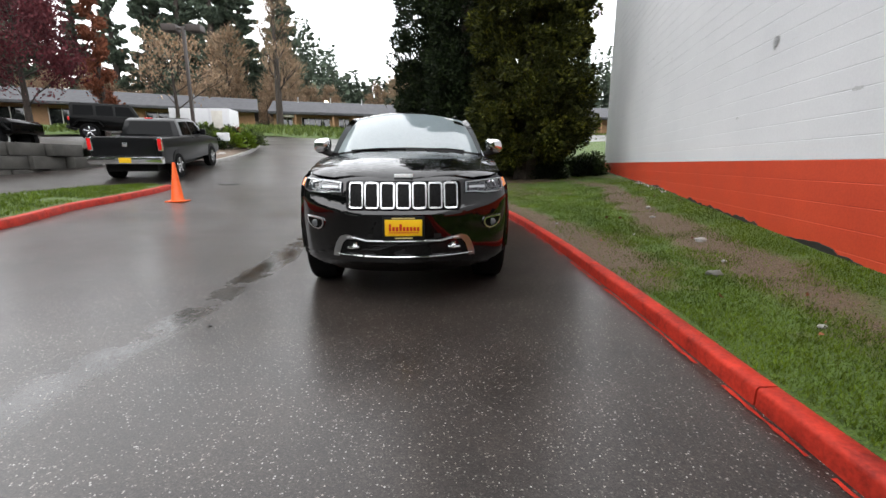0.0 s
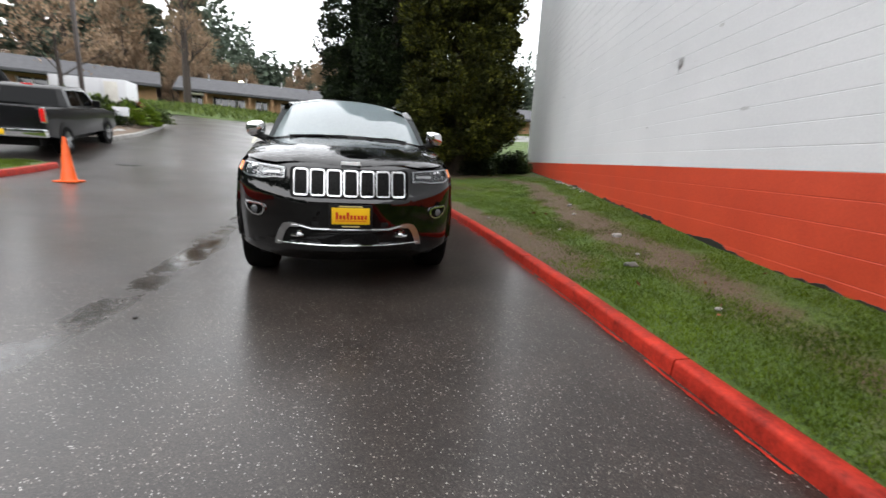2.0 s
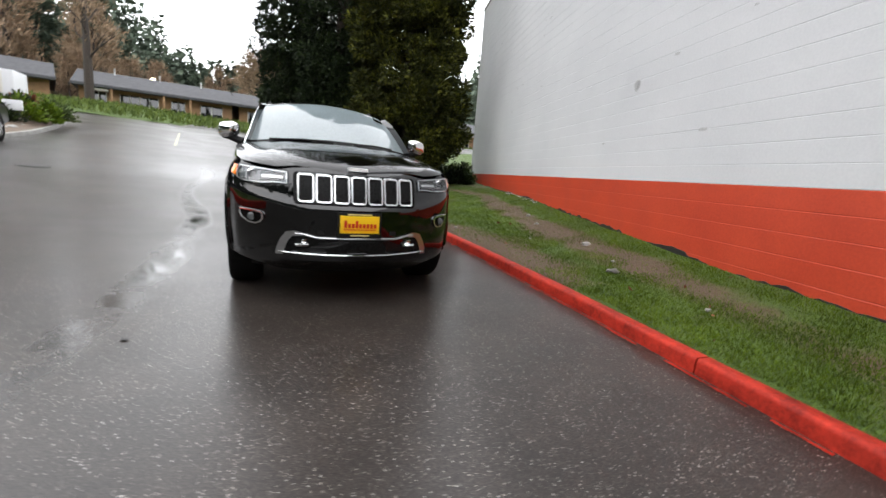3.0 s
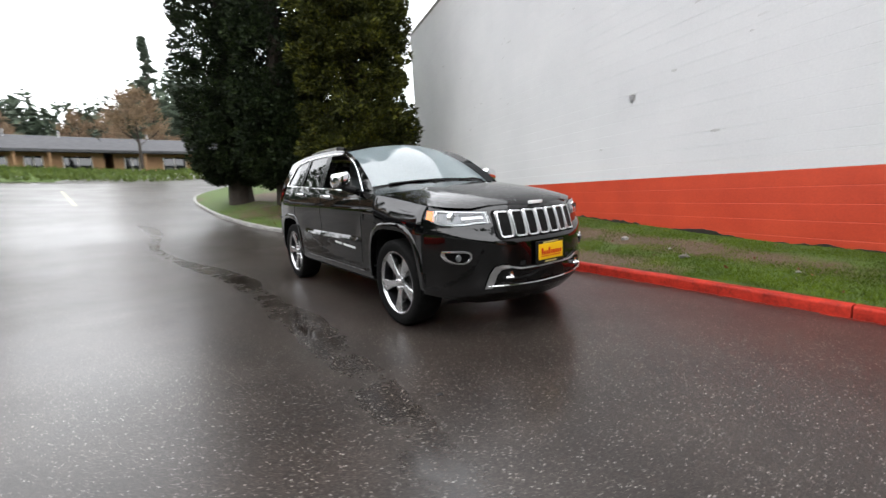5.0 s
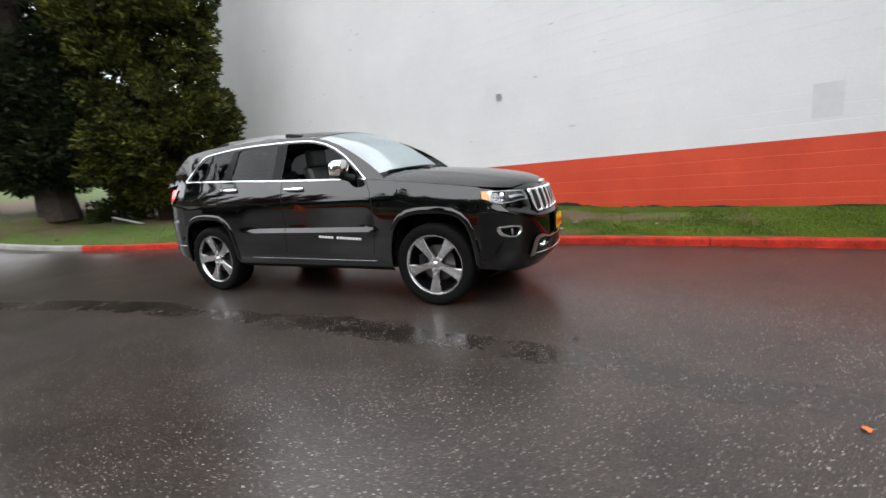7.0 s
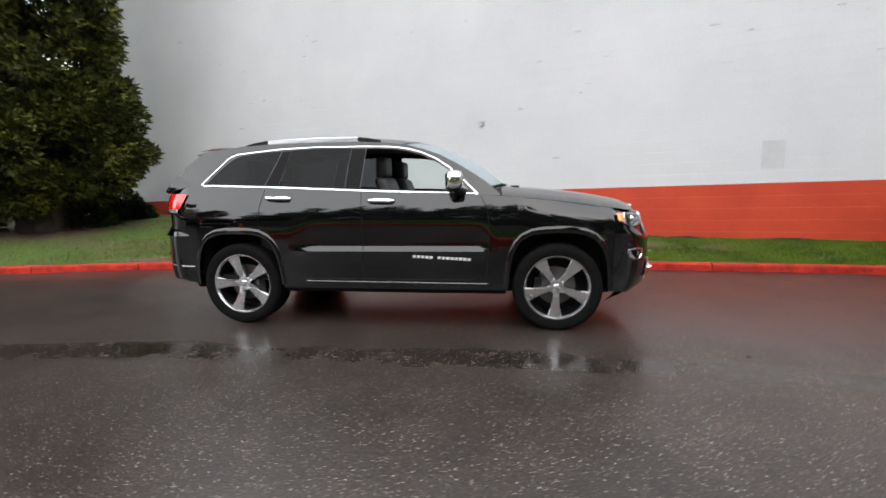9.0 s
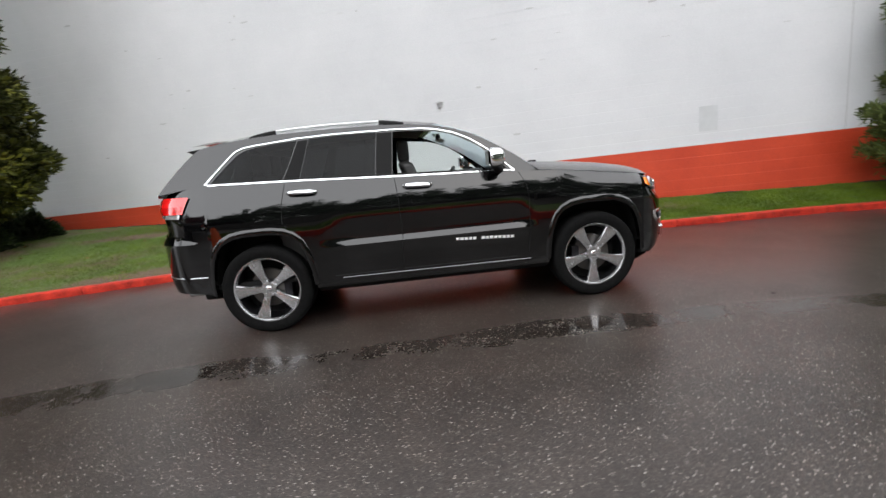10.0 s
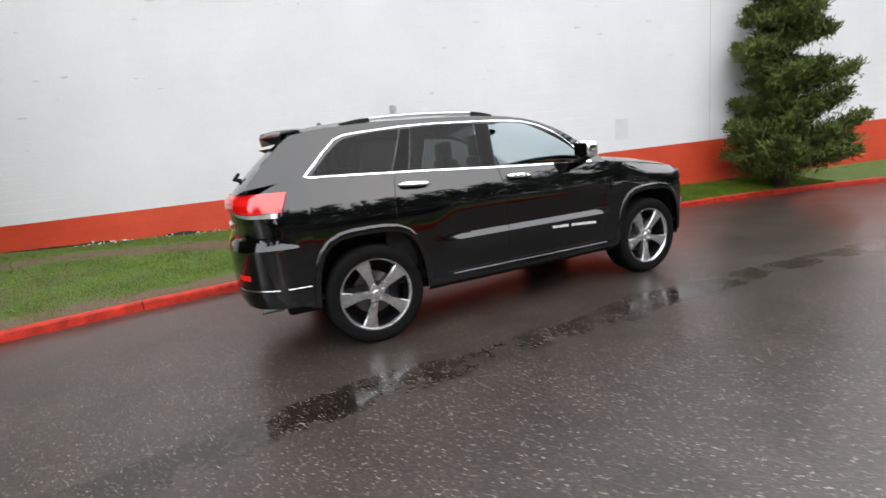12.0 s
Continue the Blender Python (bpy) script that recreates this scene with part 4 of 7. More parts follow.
b = grid_mesh(lambda u, f: (f * (0.60 - 0.03 * u), 1.78 + 0.28 * u - 0.03 * f * f * u, 1.718 - 0.048 * abs(f) ** 2.2 - 0.022 * u + 0.012 * math.sin(math.pi * u)), lin(0, 1, 7), lin(-1, 1, 19))
bmesh.ops.solidify(b, geom=b.faces[:], thickness=0.04)
spoiler = part("spoiler", b, PAINT, car)
for s in (-1, 1):
    part("spoiler_fin", outline_fin(s), BLACK_PLASTIC, spoiler)
for s in (-1, 1):
    def tail_patch(u, v, off=0.014):
        x = 0.905 - 0.50 * max(0, u - 0.30) / 0.70 if u > 0.30 else None
        lo = 1.100 + 0.045 * max(0, u - 0.45) / 0.55
        z = lo + (1.232 + 0.012 * u - lo) * v
        if x is None:
            y = 1.985 + (u / 0.30) * 0.105 + 0.055 * (1 - v) * (1 - u / 0.30)
            return (s * (half_width(y, z) + off), y, z)
        return (s * (x * interp(z, WIDTH) / 0.95 + off * 0.6), rear_y(x, z) + off, z)
    tail_lamp = part("tail_lamp", grid_mesh(tail_patch, lin(0, 1, 21), lin(0, 1, 7)), RED_LENS, car, "red tail lamp")
    part("lamp_core", grid_mesh(lambda u, v: tail_patch(0.10 + 0.85 * u, 0.12 + 0.34 * v, 0.018), lin(0, 1, 16), lin(0, 1, 3)), plain("deep_red_lens", (0.55, 0.004, 0.004), 0.12, 0, 1), tail_lamp)
    part("reversing_lamp", grid_mesh(lambda u, v: tail_patch(0.12 + 0.62 * u, -0.27 * (1 - v) * (1 - 0.5 * u) - 0.03), lin(0, 1, 10), lin(0, 1, 3)), plain("clear_lamp_lens", (0.55, 0.55, 0.56), 0.10, 0.6, 1), tail_lamp, "clear reversing lamp")
    # sloping shoulder of the rear bumper
    def shoulder(u, v):
        z = 0.842 + (0.075 * u + 0.012) * v
        if u < 0.5:
            y = 1.95 + 0.28 * u
            return (s * (half_width(y, 0.84) + 0.018 * (1 - v) * min(1, u * 5) + 0.001), y, z)
        x = 0.905 - 0.36 * (u - 0.5) / 0.5
        return (s * (x * interp(z, WIDTH) / 0.95 + 0.010 * (1 - v)), rear_y(x, 0.86) + 0.012 - 0.03 * v, z)
    part("bumper_shoulder", grid_mesh(shoulder, lin(0, 1, 15), lin(0, 1, 4)), PAINT, car)
    part("bumper_chrome", tube([(s * (half_width(y, 0.55) + 0.003), y, 0.552) for y in lin(1.92, 2.06, 4)] + [(s * x, rear_y(x, 0.55) + 0.002, 0.555) for x, _ in REAR_PLAN[1:6]], 0.0045, 6), SATIN, car, "chrome bumper strip")
    part("reflector", grid_mesh(lambda x, z: (s * x, rear_y(x, z) + 0.006, z), lin(0.62, 0.76, 4), [0.63, 0.67]), RED_LENS, car)
    b = bmesh.new()
    bmesh.ops.create_cone(b, cap_ends=True, segments=18, radius1=0.048, radius2=0.048, depth=0.16, matrix=Matrix.Translation((s * 0.55, 2.20, 0.36)) @ Matrix.Rotation(math.pi / 2, 4, "X"))
    part("exhaust_tip", b, CHROME, car)
part("hatch_chrome", tube([(x, rear_y(x, 1.0) + 0.012, 1.01) for x in lin(-0.42, 0.42, 9)], 0.016, 8), CHROME, car, "chrome tailgate bar")
part("rear_plate_bay", grid_mesh(lambda x, z: (x, rear_y(x, z) + 0.006, z), lin(-0.17, 0.17, 5), [0.84, 0.98]), YELLOW, car, "yellow dealer plate")
part("wiper_pivot", tube([(0, 2.24, 1.34), (0, 2.31, 1.36), (-0.12, 2.27, 1.40)], [0.02, 0.016, 0.012], 8), BLACK_PLASTIC, car)
b = bmesh.new()
bmesh.ops.create_cone(b, cap_ends=True, segments=12, radius1=0.05, radius2=0.012, depth=0.06, matrix=Matrix.Translation((0, 1.55, 1.755)))
part("antenna_fin", b, PAINT, car)


# nose: grille, lamps, fog lamps, lower grille, plate
def ring_strip(pts, width, depth, face):
    """A raised band along a closed loop of (x, z) points on the nose; face gives y."""
    b, rows, n_p = bmesh.new(), [], len(pts)
    cx, cz = sum(p[0] for p in pts) / n_p, sum(p[1] for p in pts) / n_p
    for i in range(n_p):
        x, z = pts[i]
        (xa, za), (xb, zb) = pts[i - 1], pts[(i + 1) % n_p]
        d = Vector((xb - xa, zb - za)).normalized()
        nx, nz = d.y, -d.x
        if nx * (x - cx) + nz * (z - cz) < 0:
            nx, nz = -nx, -nz
        row = []
        for k, h in ((0.5, 0.002), (0.28, depth), (-0.28, depth), (-0.5, -0.02)):
            px, pz = x + nx * width * k, z + nz * width * k
            row.append(b.verts.new((px, face(px, pz) - h, pz)))
        rows.append(row)
    for i in range(n_p):
        r0, r1 = rows[i], rows[(i + 1) % n_p]
        for k in range(3):
            b.faces.new((r0[k], r0[k + 1], r1[k + 1], r1[k]))
    return b


def rounded(x0, x1, z0, z1, r, skew=0.0, n=5):
    pts = []
    for cx, cz, a0 in ((x1 - r, z1 - r, 0), (x0 + r, z1 - r, 90), (x0 + r, z0 + r, 180), (x1 - r, z0 + r, 270)):
        for k in range(n):
            a = radians(a0 + 90 * k / (n - 1))
            pts.append((cx + r * math.cos(a) + skew * (cz + r * math.sin(a) - z0), cz + r * math.sin(a)))
    return pts


def nose_fill(pts, off):
    b = bmesh.new()
    vs = [b.verts.new((x, 0, z)) for x, z in pts]
    b.faces.new(vs)
    bmesh.ops.triangulate(b, faces=b.faces[:])
    bmesh.ops.subdivide_edges(b, edges=b.edges[:], cuts=2, use_grid_fill=True)
    for v in b.verts:
        v.co.y = front_y(v.co.x, v.co.z) - off
    return b


def mesh_grille():
    m, n, l, b = nodes_of("black_honeycomb_mesh")
    v = n.new("ShaderNodeTexVoronoi")
    v.inputs["Scale"].default_value = 85
    tc = n.new("ShaderNodeTexCoord")
    l.new(tc.outputs["Object"], v.inputs["Vector"])
    r = ramp_of(n, [(0.3, (0.001, 0.001, 0.001)), (0.5, (0.008, 0.008, 0.008))])
    b.inputs["Specular IOR Level"].default_value = 0.12
    l.new(v.outputs["Distance"], r.inputs[0])
    l.new(r.outputs[0], b.inputs["Base Color"])
    b.inputs["Roughness"].default_value = 0.45
    return m


HONEYCOMB = mesh_grille()
SILVER_BOWL = plain("silver_reflector", (0.09, 0.093, 0.10), 0.25, 0.9)
SILVER = plain("bright_silver_trim", (0.78, 0.79, 0.80), 0.22, 0.7)
grille = part("grille", nose_fill(rounded(-0.465, 0.465, 0.785, 1.008, 0.03), 0.009), GLOSS_BLACK, car, "gloss black grille with seven chrome slots")
for i in range(7):
    x = (i - 3) * 0.1265
    slot = part("grille_slot", ring_strip(rounded(x - 0.052, x + 0.052, 0.802, 0.994, 0.018), 0.019, 0.026, front_y), SILVER, grille, "chrome slot surround")
    part("slot_mesh", nose_fill(rounded(x - 0.046, x + 0.046, 0.808, 0.988, 0.014), 0.014), HONEYCOMB, slot)
part("hood_badge", box(-0.075, 0.075, -2.285, -2.255, 1.036, 1.062, 0.006), plain("bright_badge", (0.8, 0.8, 0.8), 0.3, 0.0), car, "small chrome maker's badge")
for s in (-1, 1):
    def lamp_face(u, v, off=0.026):
        x = 0.500 + 0.370 * u
        lo, hi = 0.915 - 0.014 * min(1, max(0, (u - 0.25) / 0.2)) + 0.01 * u, 1.000 + 0.030 * u
        if u > 0.86:
            lo += (u - 0.86) * 0.25
        z = lo + (hi - lo) * v
        return (s * x * (1 - 0.03 * u * v), front_y(x, z) - off, z)
    headlamp = part("headlamp", grid_mesh(lamp_face, lin(0, 1, 17), lin(0, 1, 6)), LENS_GLASS, car, "clear projector headlamp with chrome inside")
    part("lamp_housing", grid_mesh(lambda u, v: Vector(lamp_face(u, v, 0.004)), lin(0, 1, 17), lin(0, 1, 6)), SILVER_BOWL, headlamp)
    edge = [(u, 0.06) for u in lin(0.03, 0.94, 9)] + [(0.97, 0.5)] + [(u, 0.94) for u in lin(0.94, 0.03, 9)] + [(0.03, 0.5)]
    part("lamp_frame", ring_strip([(lamp_face(*q)[0], lamp_face(*q)[2]) for q in edge], 0.010, 0.014, lambda x, z: front_y(x, z) - 0.004), SATIN, headlamp, "bright chrome lamp frame")
    p = Vector(lamp_face(0.66, 0.50, 0.0))
    b = bmesh.new()
    bmesh.ops.create_uvsphere(b, u_segments=18, v_segments=10, radius=0.029, matrix=Matrix.Translation(p + Vector((0, 0.0, 0))) @ Matrix.Diagonal((1, 0.6, 1, 1)))
    part("projector", b, plain("projector_glass", (0.05, 0.055, 0.06), 0.03), headlamp)
    b = bmesh.new()
    bmesh.ops.create_cone(b, segments=24, radius1=0.044, radius2=0.034, depth=0.024, matrix=Matrix.Translation(p + Vector((0, -0.008, 0))) @ Matrix.Rotation(math.pi / 2, 4, "X"))
    part("projector_ring", b, CHROME, headlamp)
    part("light_bar", grid_mesh(lambda u, v: Vector(lamp_face(u, v, 0.012)), lin(0.10, 0.50, 6), lin(0.38, 0.58, 3)), SATIN, headlamp)
    part("bowl_shade", grid_mesh(lambda u, v: Vector(lamp_face(u, v, 0.009)), lin(0.08, 0.52, 6), lin(0.16, 0.84, 3)), DARK_ALLOY, headlamp)
    part("side_marker", grid_mesh(lambda u, v: Vector(lamp_face(u, v, 0.022)), lin(0.975, 1.065, 5), lin(0.06, 0.94, 4)), AMBER, headlamp, "amber side marker")
    fog_pts = [(s * x, z) for x, z in ((0.672, 0.655), (0.690, 0.628), (0.720, 0.614), (0.770, 0.620), (0.812, 0.648), (0.828, 0.680), (0.826, 0.706), (0.780, 0.706), (0.720, 0.704), (0.684, 0.698), (0.672, 0.680))]
    fog = part("fog_lamp", ring_strip(fog_pts, 0.020, 0.018, front_y), CHROME, car, "fog lamp in a chrome ring")
    part("fog_recess", nose_fill(fog_pts, 0.008), GLOSS_BLACK, fog)
    p = Vector((s * 0.745, front_y(0.745, 0.66) - 0.012, 0.66))
    b = bmesh.new()
    bmesh.ops.create_uvsphere(b, u_segments=14, v_segments=10, radius=0.030, matrix=Matrix.Translation(p) @ Matrix.Diagonal((1, 0.4, 1, 1)))
    part("fog_lens", b, plain("fog_glass", (0.10, 0.105, 0.11), 0.05), fog)
    # bracket at the ends of the lower grille
    br = [(s * x, z) for x, z in ((0.40, 0.580), (0.46, 0.588), (0.515, 0.574), (0.552, 0.520), (0.578, 0.450), (0.584, 0.404), (0.535, 0.404), (0.520, 0.455), (0.498, 0.515), (0.465, 0.550), (0.40, 0.552))]
    b = nose_fill(br, 0.020)
    part("bumper_bracket", b, SATIN, car, "satin silver bumper bracket")
    hook = part("tow_hook", tube([(s * 0.37, -2.30, 0.485), (s * 0.37, -2.375, 0.490), (s * 0.405, -2.392, 0.492), (s * 0.44, -2.37, 0.490), (s * 0.44, -2.29, 0.485)], 0.014, 8), CHROME, car, "chrome tow hook")
    part("hook_mount", box(s * 0.395 - 0.012, s * 0.395 + 0.022, -2.372, -2.30, 0.493, 0.530, 0.006), CHROME, hook)
    part("wiper", tube([(s * 0.10 + 0.08, -1.035, 1.275), (s * 0.35 + 0.05, -0.99, 1.282), (s * 0.62, -0.90, 1.262)], 0.010, 6), BLACK_PLASTIC, car)
    part("washer_jet", box(s * 0.22 - 0.02, s * 0.22 + 0.02, -1.16, -1.08, 1.25, 1.268, 0.006), BLACK_PLASTIC, car)
lower = part("lower_grille", nose_fill([(-0.54, 0.425), (-0.51, 0.50), (-0.47, 0.552), (-0.2, 0.535), (0.2, 0.535), (0.47, 0.552), (0.51, 0.50), (0.54, 0.425)], 0.008), HONEYCOMB, car, "black lower bumper grille")
part("grille_chrome", tube([(x, front_y(x, 0.415) - 0.016, 0.412 + 0.012 * (x / 0.55) ** 2) for x in lin(-0.560, 0.560, 15)], 0.0075, 8), CHROME, lower, "chrome lower lip")
part("grille_chrome", tube([(x, front_y(x, 0.56) - 0.014, 0.566 - 0.024 * (1 - min(1, max(0, (abs(x) - 0.30) / 0.10)))) for x in lin(-0.45, 0.45, 25)], 0.008, 8), SATIN, lower)
part("bumper_recess", nose_fill(rounded(-0.30, 0.30, 0.565, 0.60, 0.015), 0.003), BLACK_PLASTIC, car)
plate = part("licence_plate", box(-0.166, 0.166, -2.428, -2.412, 0.550, 0.742, 0.008), BLACK_PLASTIC, car, "yellow dealer plate in a dark frame")
part("plate_face", box(-0.146, 0.146, -2.433, -2.427, 0.588, 0.718, 0.002), YELLOW, plate)
for k in range(9):
    x, h = -0.115 + 0.0275 * k, 0.055 if k in (0, 3) else 0.032
    part("print_bar", box(x, x + 0.019, -2.4365, -2.4335, 0.628, 0.628 + h), RED_INK, plate)
part("print_bar", box(-0.12, 0.12, -2.4365, -2.4335, 0.613, 0.618), RED_INK, plate)
for x0, x1, z in ((-0.09, 0.09, 0.728), (-0.07, 0.07, 0.571)):
    part("print_bar", box(x0, x1, -2.4315, -2.4285, z - 0.005, z + 0.005), plain("pale_print", (0.6, 0.5, 0.2), 0.5), plate)
LETTER = plain("bright_lettering", (0.78, 0.78, 0.78), 0.35, 0.3)
for k in range(14):
    if k == 5:
        continue
    y = -0.205 - 0.037 * k
    z = 0.662 - 0.002 * k
    part("door_lettering", box(-half_width(y, z) - 0.004, -half_width(y, z) + 0.004, y - 0.029, y, z - 0.011, z + 0.013, 0.002), LETTER, car, "small bright lettering bars")
part("fender_badge", box(-half_width(-0.93, 0.95) - 0.003, -half_width(-0.93, 0.95) + 0.004, -0.945, -0.915, 0.93, 0.985, 0.002), GLOSS_BLACK, car)

# wheels
TYRE = [(0.278, -0.10), (0.285, -0.122), (0.315, -0.130), (0.350, -0.132), (0.372, -0.122), (0.383, -0.105), (0.3865, -0.06), (0.387, 0.0), (0.3865, 0.06), (0.383, 0.105), (0.372, 0.122), (0.350, 0.132), (0.315, 0.130), (0.285, 0.122), (0.278, 0.10)]
RIM = [(0.283, -0.112), (0.283, -0.118), (0.274, -0.119), (0.268, -0.110), (0.262, -0.095)]
BARREL = [(0.2625, -0.095), (0.250, -0.05), (0.250, 0.08), (0.275, 0.10)]


def lathe(profile, seg=56):
    b = bmesh.new()
    rings = [[b.verts.new((w, r * math.cos(2 * math.pi * k / seg), r * math.sin(2 * math.pi * k / seg))) for r, w in profile] for k in range(seg)]
    for k in range(seg):
        r0, r1 = rings[k], rings[(k + 1) % seg]
        for i in range(len(profile) - 1):
            b.faces.new((r0[i], r0[i + 1], r1[i + 1], r1[i]))
    return b


def spoke(angle):
    b = bmesh.new()
    prof = [(0.045, 0.034, -0.075), (0.085, 0.030, -0.086), (0.15, 0.036, -0.096), (0.21, 0.049, -0.103), (0.266, 0.064, -0.107)]
    rows = []
    for r, w, x in prof:
        rows.append([b.verts.new(Matrix.Rotation(angle, 3, "X") @ Vector(p)) for p in ((x + 0.055, -w * 0.8, r), (x + 0.008, -w, r), (x, -w * 0.86, r), (x - 0.003, 0, r), (x, w * 0.86, r), (x + 0.008, w, r), (x + 0.055, w * 0.8, r))])
    for r0, r1 in zip(rows, rows[1:]):
        for i in range(6):
            b.faces.new((r0[i], r0[i + 1], r1[i + 1], r1[i]))
    return b


def wheel(sign, y, turn):
    tyre_b = lathe(TYRE)
    w = part("wheel", lathe(RIM), ALLOY, car, "polished five-spoke alloy wheel")
    w.matrix_basis = Matrix.Translation((sign * 0.80, y, 0.385)) @ Matrix.Rotation(0 if sign < 0 else math.pi, 4, "Z")
    part("rim_barrel", lathe(BARREL), DARK_ALLOY, w)
    part("tyre", tyre_b, RUBBER, w, "black road tyre", angle=40)
    for k in range(5):
        part("spoke", spoke(turn + 2 * math.pi * k / 5), ALLOY, w, angle=30)
    b = bmesh.new()
    bmesh.ops.create_cone(b, cap_ends=True, segments=24, radius1=0.062, radius2=0.062, depth=0.05, matrix=Matrix.Translation((-0.062, 0, 0)) @ Matrix.Rotation(math.pi / 2, 4, "Y"))
    part("wheel_hub", b, ALLOY, w)
    b = bmesh.new()
    bmesh.ops.create_uvsphere(b, u_segments=16, v_segments=8, radius=0.030, matrix=Matrix.Translation((-0.086, 0, 0)) @ Matrix.Diagonal((0.35, 1, 1, 1)))
    part("centre_cap", b, CHROME, w)
    for k in range(5):
        a = turn + math.pi / 5 + 2 * math.pi * k / 5
        b = bmesh.new()
        bmesh.ops.create_cone(b, cap_ends=True, segments=8, radius1=0.012, radius2=0.010, depth=0.035, matrix=Matrix.Translation((-0.082, 0.060 * math.cos(a), 0.060 * math.sin(a))) @ Matrix.Rotation(math.pi / 2, 4, "Y"))
        part("lug_nut", b, CHROME, w)
    b = bmesh.new()
    bmesh.ops.create_cone(b, cap_ends=True, segments=32, radius1=0.17, radius2=0.17, depth=0.03, matrix=Matrix.Translation((0.0, 0, 0)) @ Matrix.Rotation(math.pi / 2, 4, "Y"))
    part("brake_disc", b, STEEL, w, "steel brake disc")
    b = bmesh.new()
    bmesh.ops.create_cone(b, cap_ends=True, segments=32, radius1=0.25, radius2=0.25, depth=0.01, matrix=Matrix.Translation((0.07, 0, 0)) @ Matrix.Rotation(math.pi / 2, 4, "Y"))
    part("wheel_back", b, BLACK_PLASTIC, w)
    part("brake_calliper", box(-0.045, 0.04, -0.19, -0.12, -0.08, 0.08, 0.012) if y > 0 else box(-0.045, 0.04, 0.12, 0.19, -0.08, 0.08, 0.012), DARK_ALLOY, w)


wheel(-1, AXLES[0], radians(183))
wheel(-1, AXLES[1], radians(198))
wheel(1, AXLES[0], 0.4)
wheel(1, AXLES[1], 1.0)

# underside and cabin
part("engine_bay", box(-0.62, 0.62, -1.98, -0.95, 0.40, 0.99, 0.03), BLACK_PLASTIC, car)
part("load_floor", box(-0.62, 0.62, 0.98, 2.10, 0.40, 0.88, 0.03), BLACK_PLASTIC, car)
part("underbody", box(-0.70, 0.70, -1.95, 2.10, 0.29, 0.42, 0.04), BLACK_PLASTIC, car)
part("cabin_floor", box(-0.86, 0.86, -0.95, 2.15, 0.42, 0.46), BLACK_PLASTIC, car)
for s in (-1, 1):
    part("front_bumper_underside", grid_mesh(lambda f, z: (s * f, front_y(f, 0.26) + 0.02 + (0.3 - z) * 2.2, z), lin(0, 0.75, 6), [0.30, 0.24]), BLACK_PLASTIC, car)
    part("door_lining", grid_mesh(lambda y, z: (s * (half_width(y, 1.1) - 0.10 - 0.05 * (1.22 - z)), y, z + 0.018 * y), lin(-0.85, 1.3, 6), lin(0.5, 1.215, 4)), LEATHER, car)
    part("sill_top", grid_mesh(lambda y, f: (s * (interp(interp(y, TOP), WIDTH) - 0.09 * f), y, interp(y, TOP) + 0.004), lin(-0.75, 1.75, 9), (0, 1)), BLACK_PLASTIC, car)


def seat(x, y):
    st = part("seat", box(x - 0.25, x + 0.25, y - 0.27, y + 0.25, 0.62, 0.80, 0.06, 3), LEATHER, car, "black leather seat")
    b = box(x - 0.245, x + 0.245, -0.06, 0.08, 0, 0.66, 0.055, 3)
    for v in b.verts:
        v.co.x = x + (v.co.x - x) * (1 - 0.22 * (v.co.z / 0.66) ** 2)
        v.co.y, v.co.z = y + 0.25 + v.co.y + v.co.z * 0.32, 0.74 + v.co.z * 0.95
    part("backrest", b, LEATHER, st)
    b = box(x - 0.135, x + 0.135, y + 0.42, y + 0.53, 1.36, 1.56, 0.045, 3)
    part("headrest", b, LEATHER, st)
    for d in (-0.06, 0.06):
        part("headrest_post", tube([(x + d, y + 0.46, 1.30), (x + d, y + 0.47, 1.40)], 0.008, 6), CHROME, st)


seat(-0.40, -0.30)
seat(0.40, -0.30)
seat(-0.42, 1.02)
seat(0.42, 1.02)
seat(0.0, 1.04)
b = box(-0.80, 0.80, -0.98, -0.45, 0.78, 1.17, 0.07, 3)
dash = part("dashboard", b, LEATHER, car, "black dashboard")
part("instrument_hood", box(0.22, 0.58, -0.70, -0.42, 1.12, 1.235, 0.04, 3), LEATHER, dash)
b = bmesh.new()
R = Matrix.Translation((0.40, -0.30, 1.10)) @ Matrix.Rotation(radians(-65), 4, "X")
add_tube(b, [R @ Vector((0.19 * math.cos(a), 0.19 * math.sin(a), 0)) for a in [2 * math.pi * k / 28 for k in range(29)]], 0.016, 8, False)
steering = part("steering_wheel", b, LEATHER, car, "black leather steering wheel")
b = bmesh.new()
for a in (0.0, math.pi, -math.pi / 2):
    add_tube(b, [R @ Vector((0.02 * math.cos(a), 0.02 * math.sin(a), -0.01)), R @ Vector((0.185 * math.cos(a), 0.185 * math.sin(a), 0))], [0.05, 0.018], 8)
part("steering_spokes", b, BLACK_PLASTIC, steering)
part("centre_console", box(-0.13, 0.13, -0.5, 0.5, 0.46, 0.86, 0.04, 3), LEATHER, car)
b = bmesh.new()
bmesh.ops.create_uvsphere(b, u_segments=16, v_segments=8, radius=1, matrix=Matrix.Translation((0, -0.20, 1.595)) @ Matrix.Diagonal((0.12, 0.022, 0.035, 1)))
part("inner_mirror", b, BLACK_PLASTIC, car)

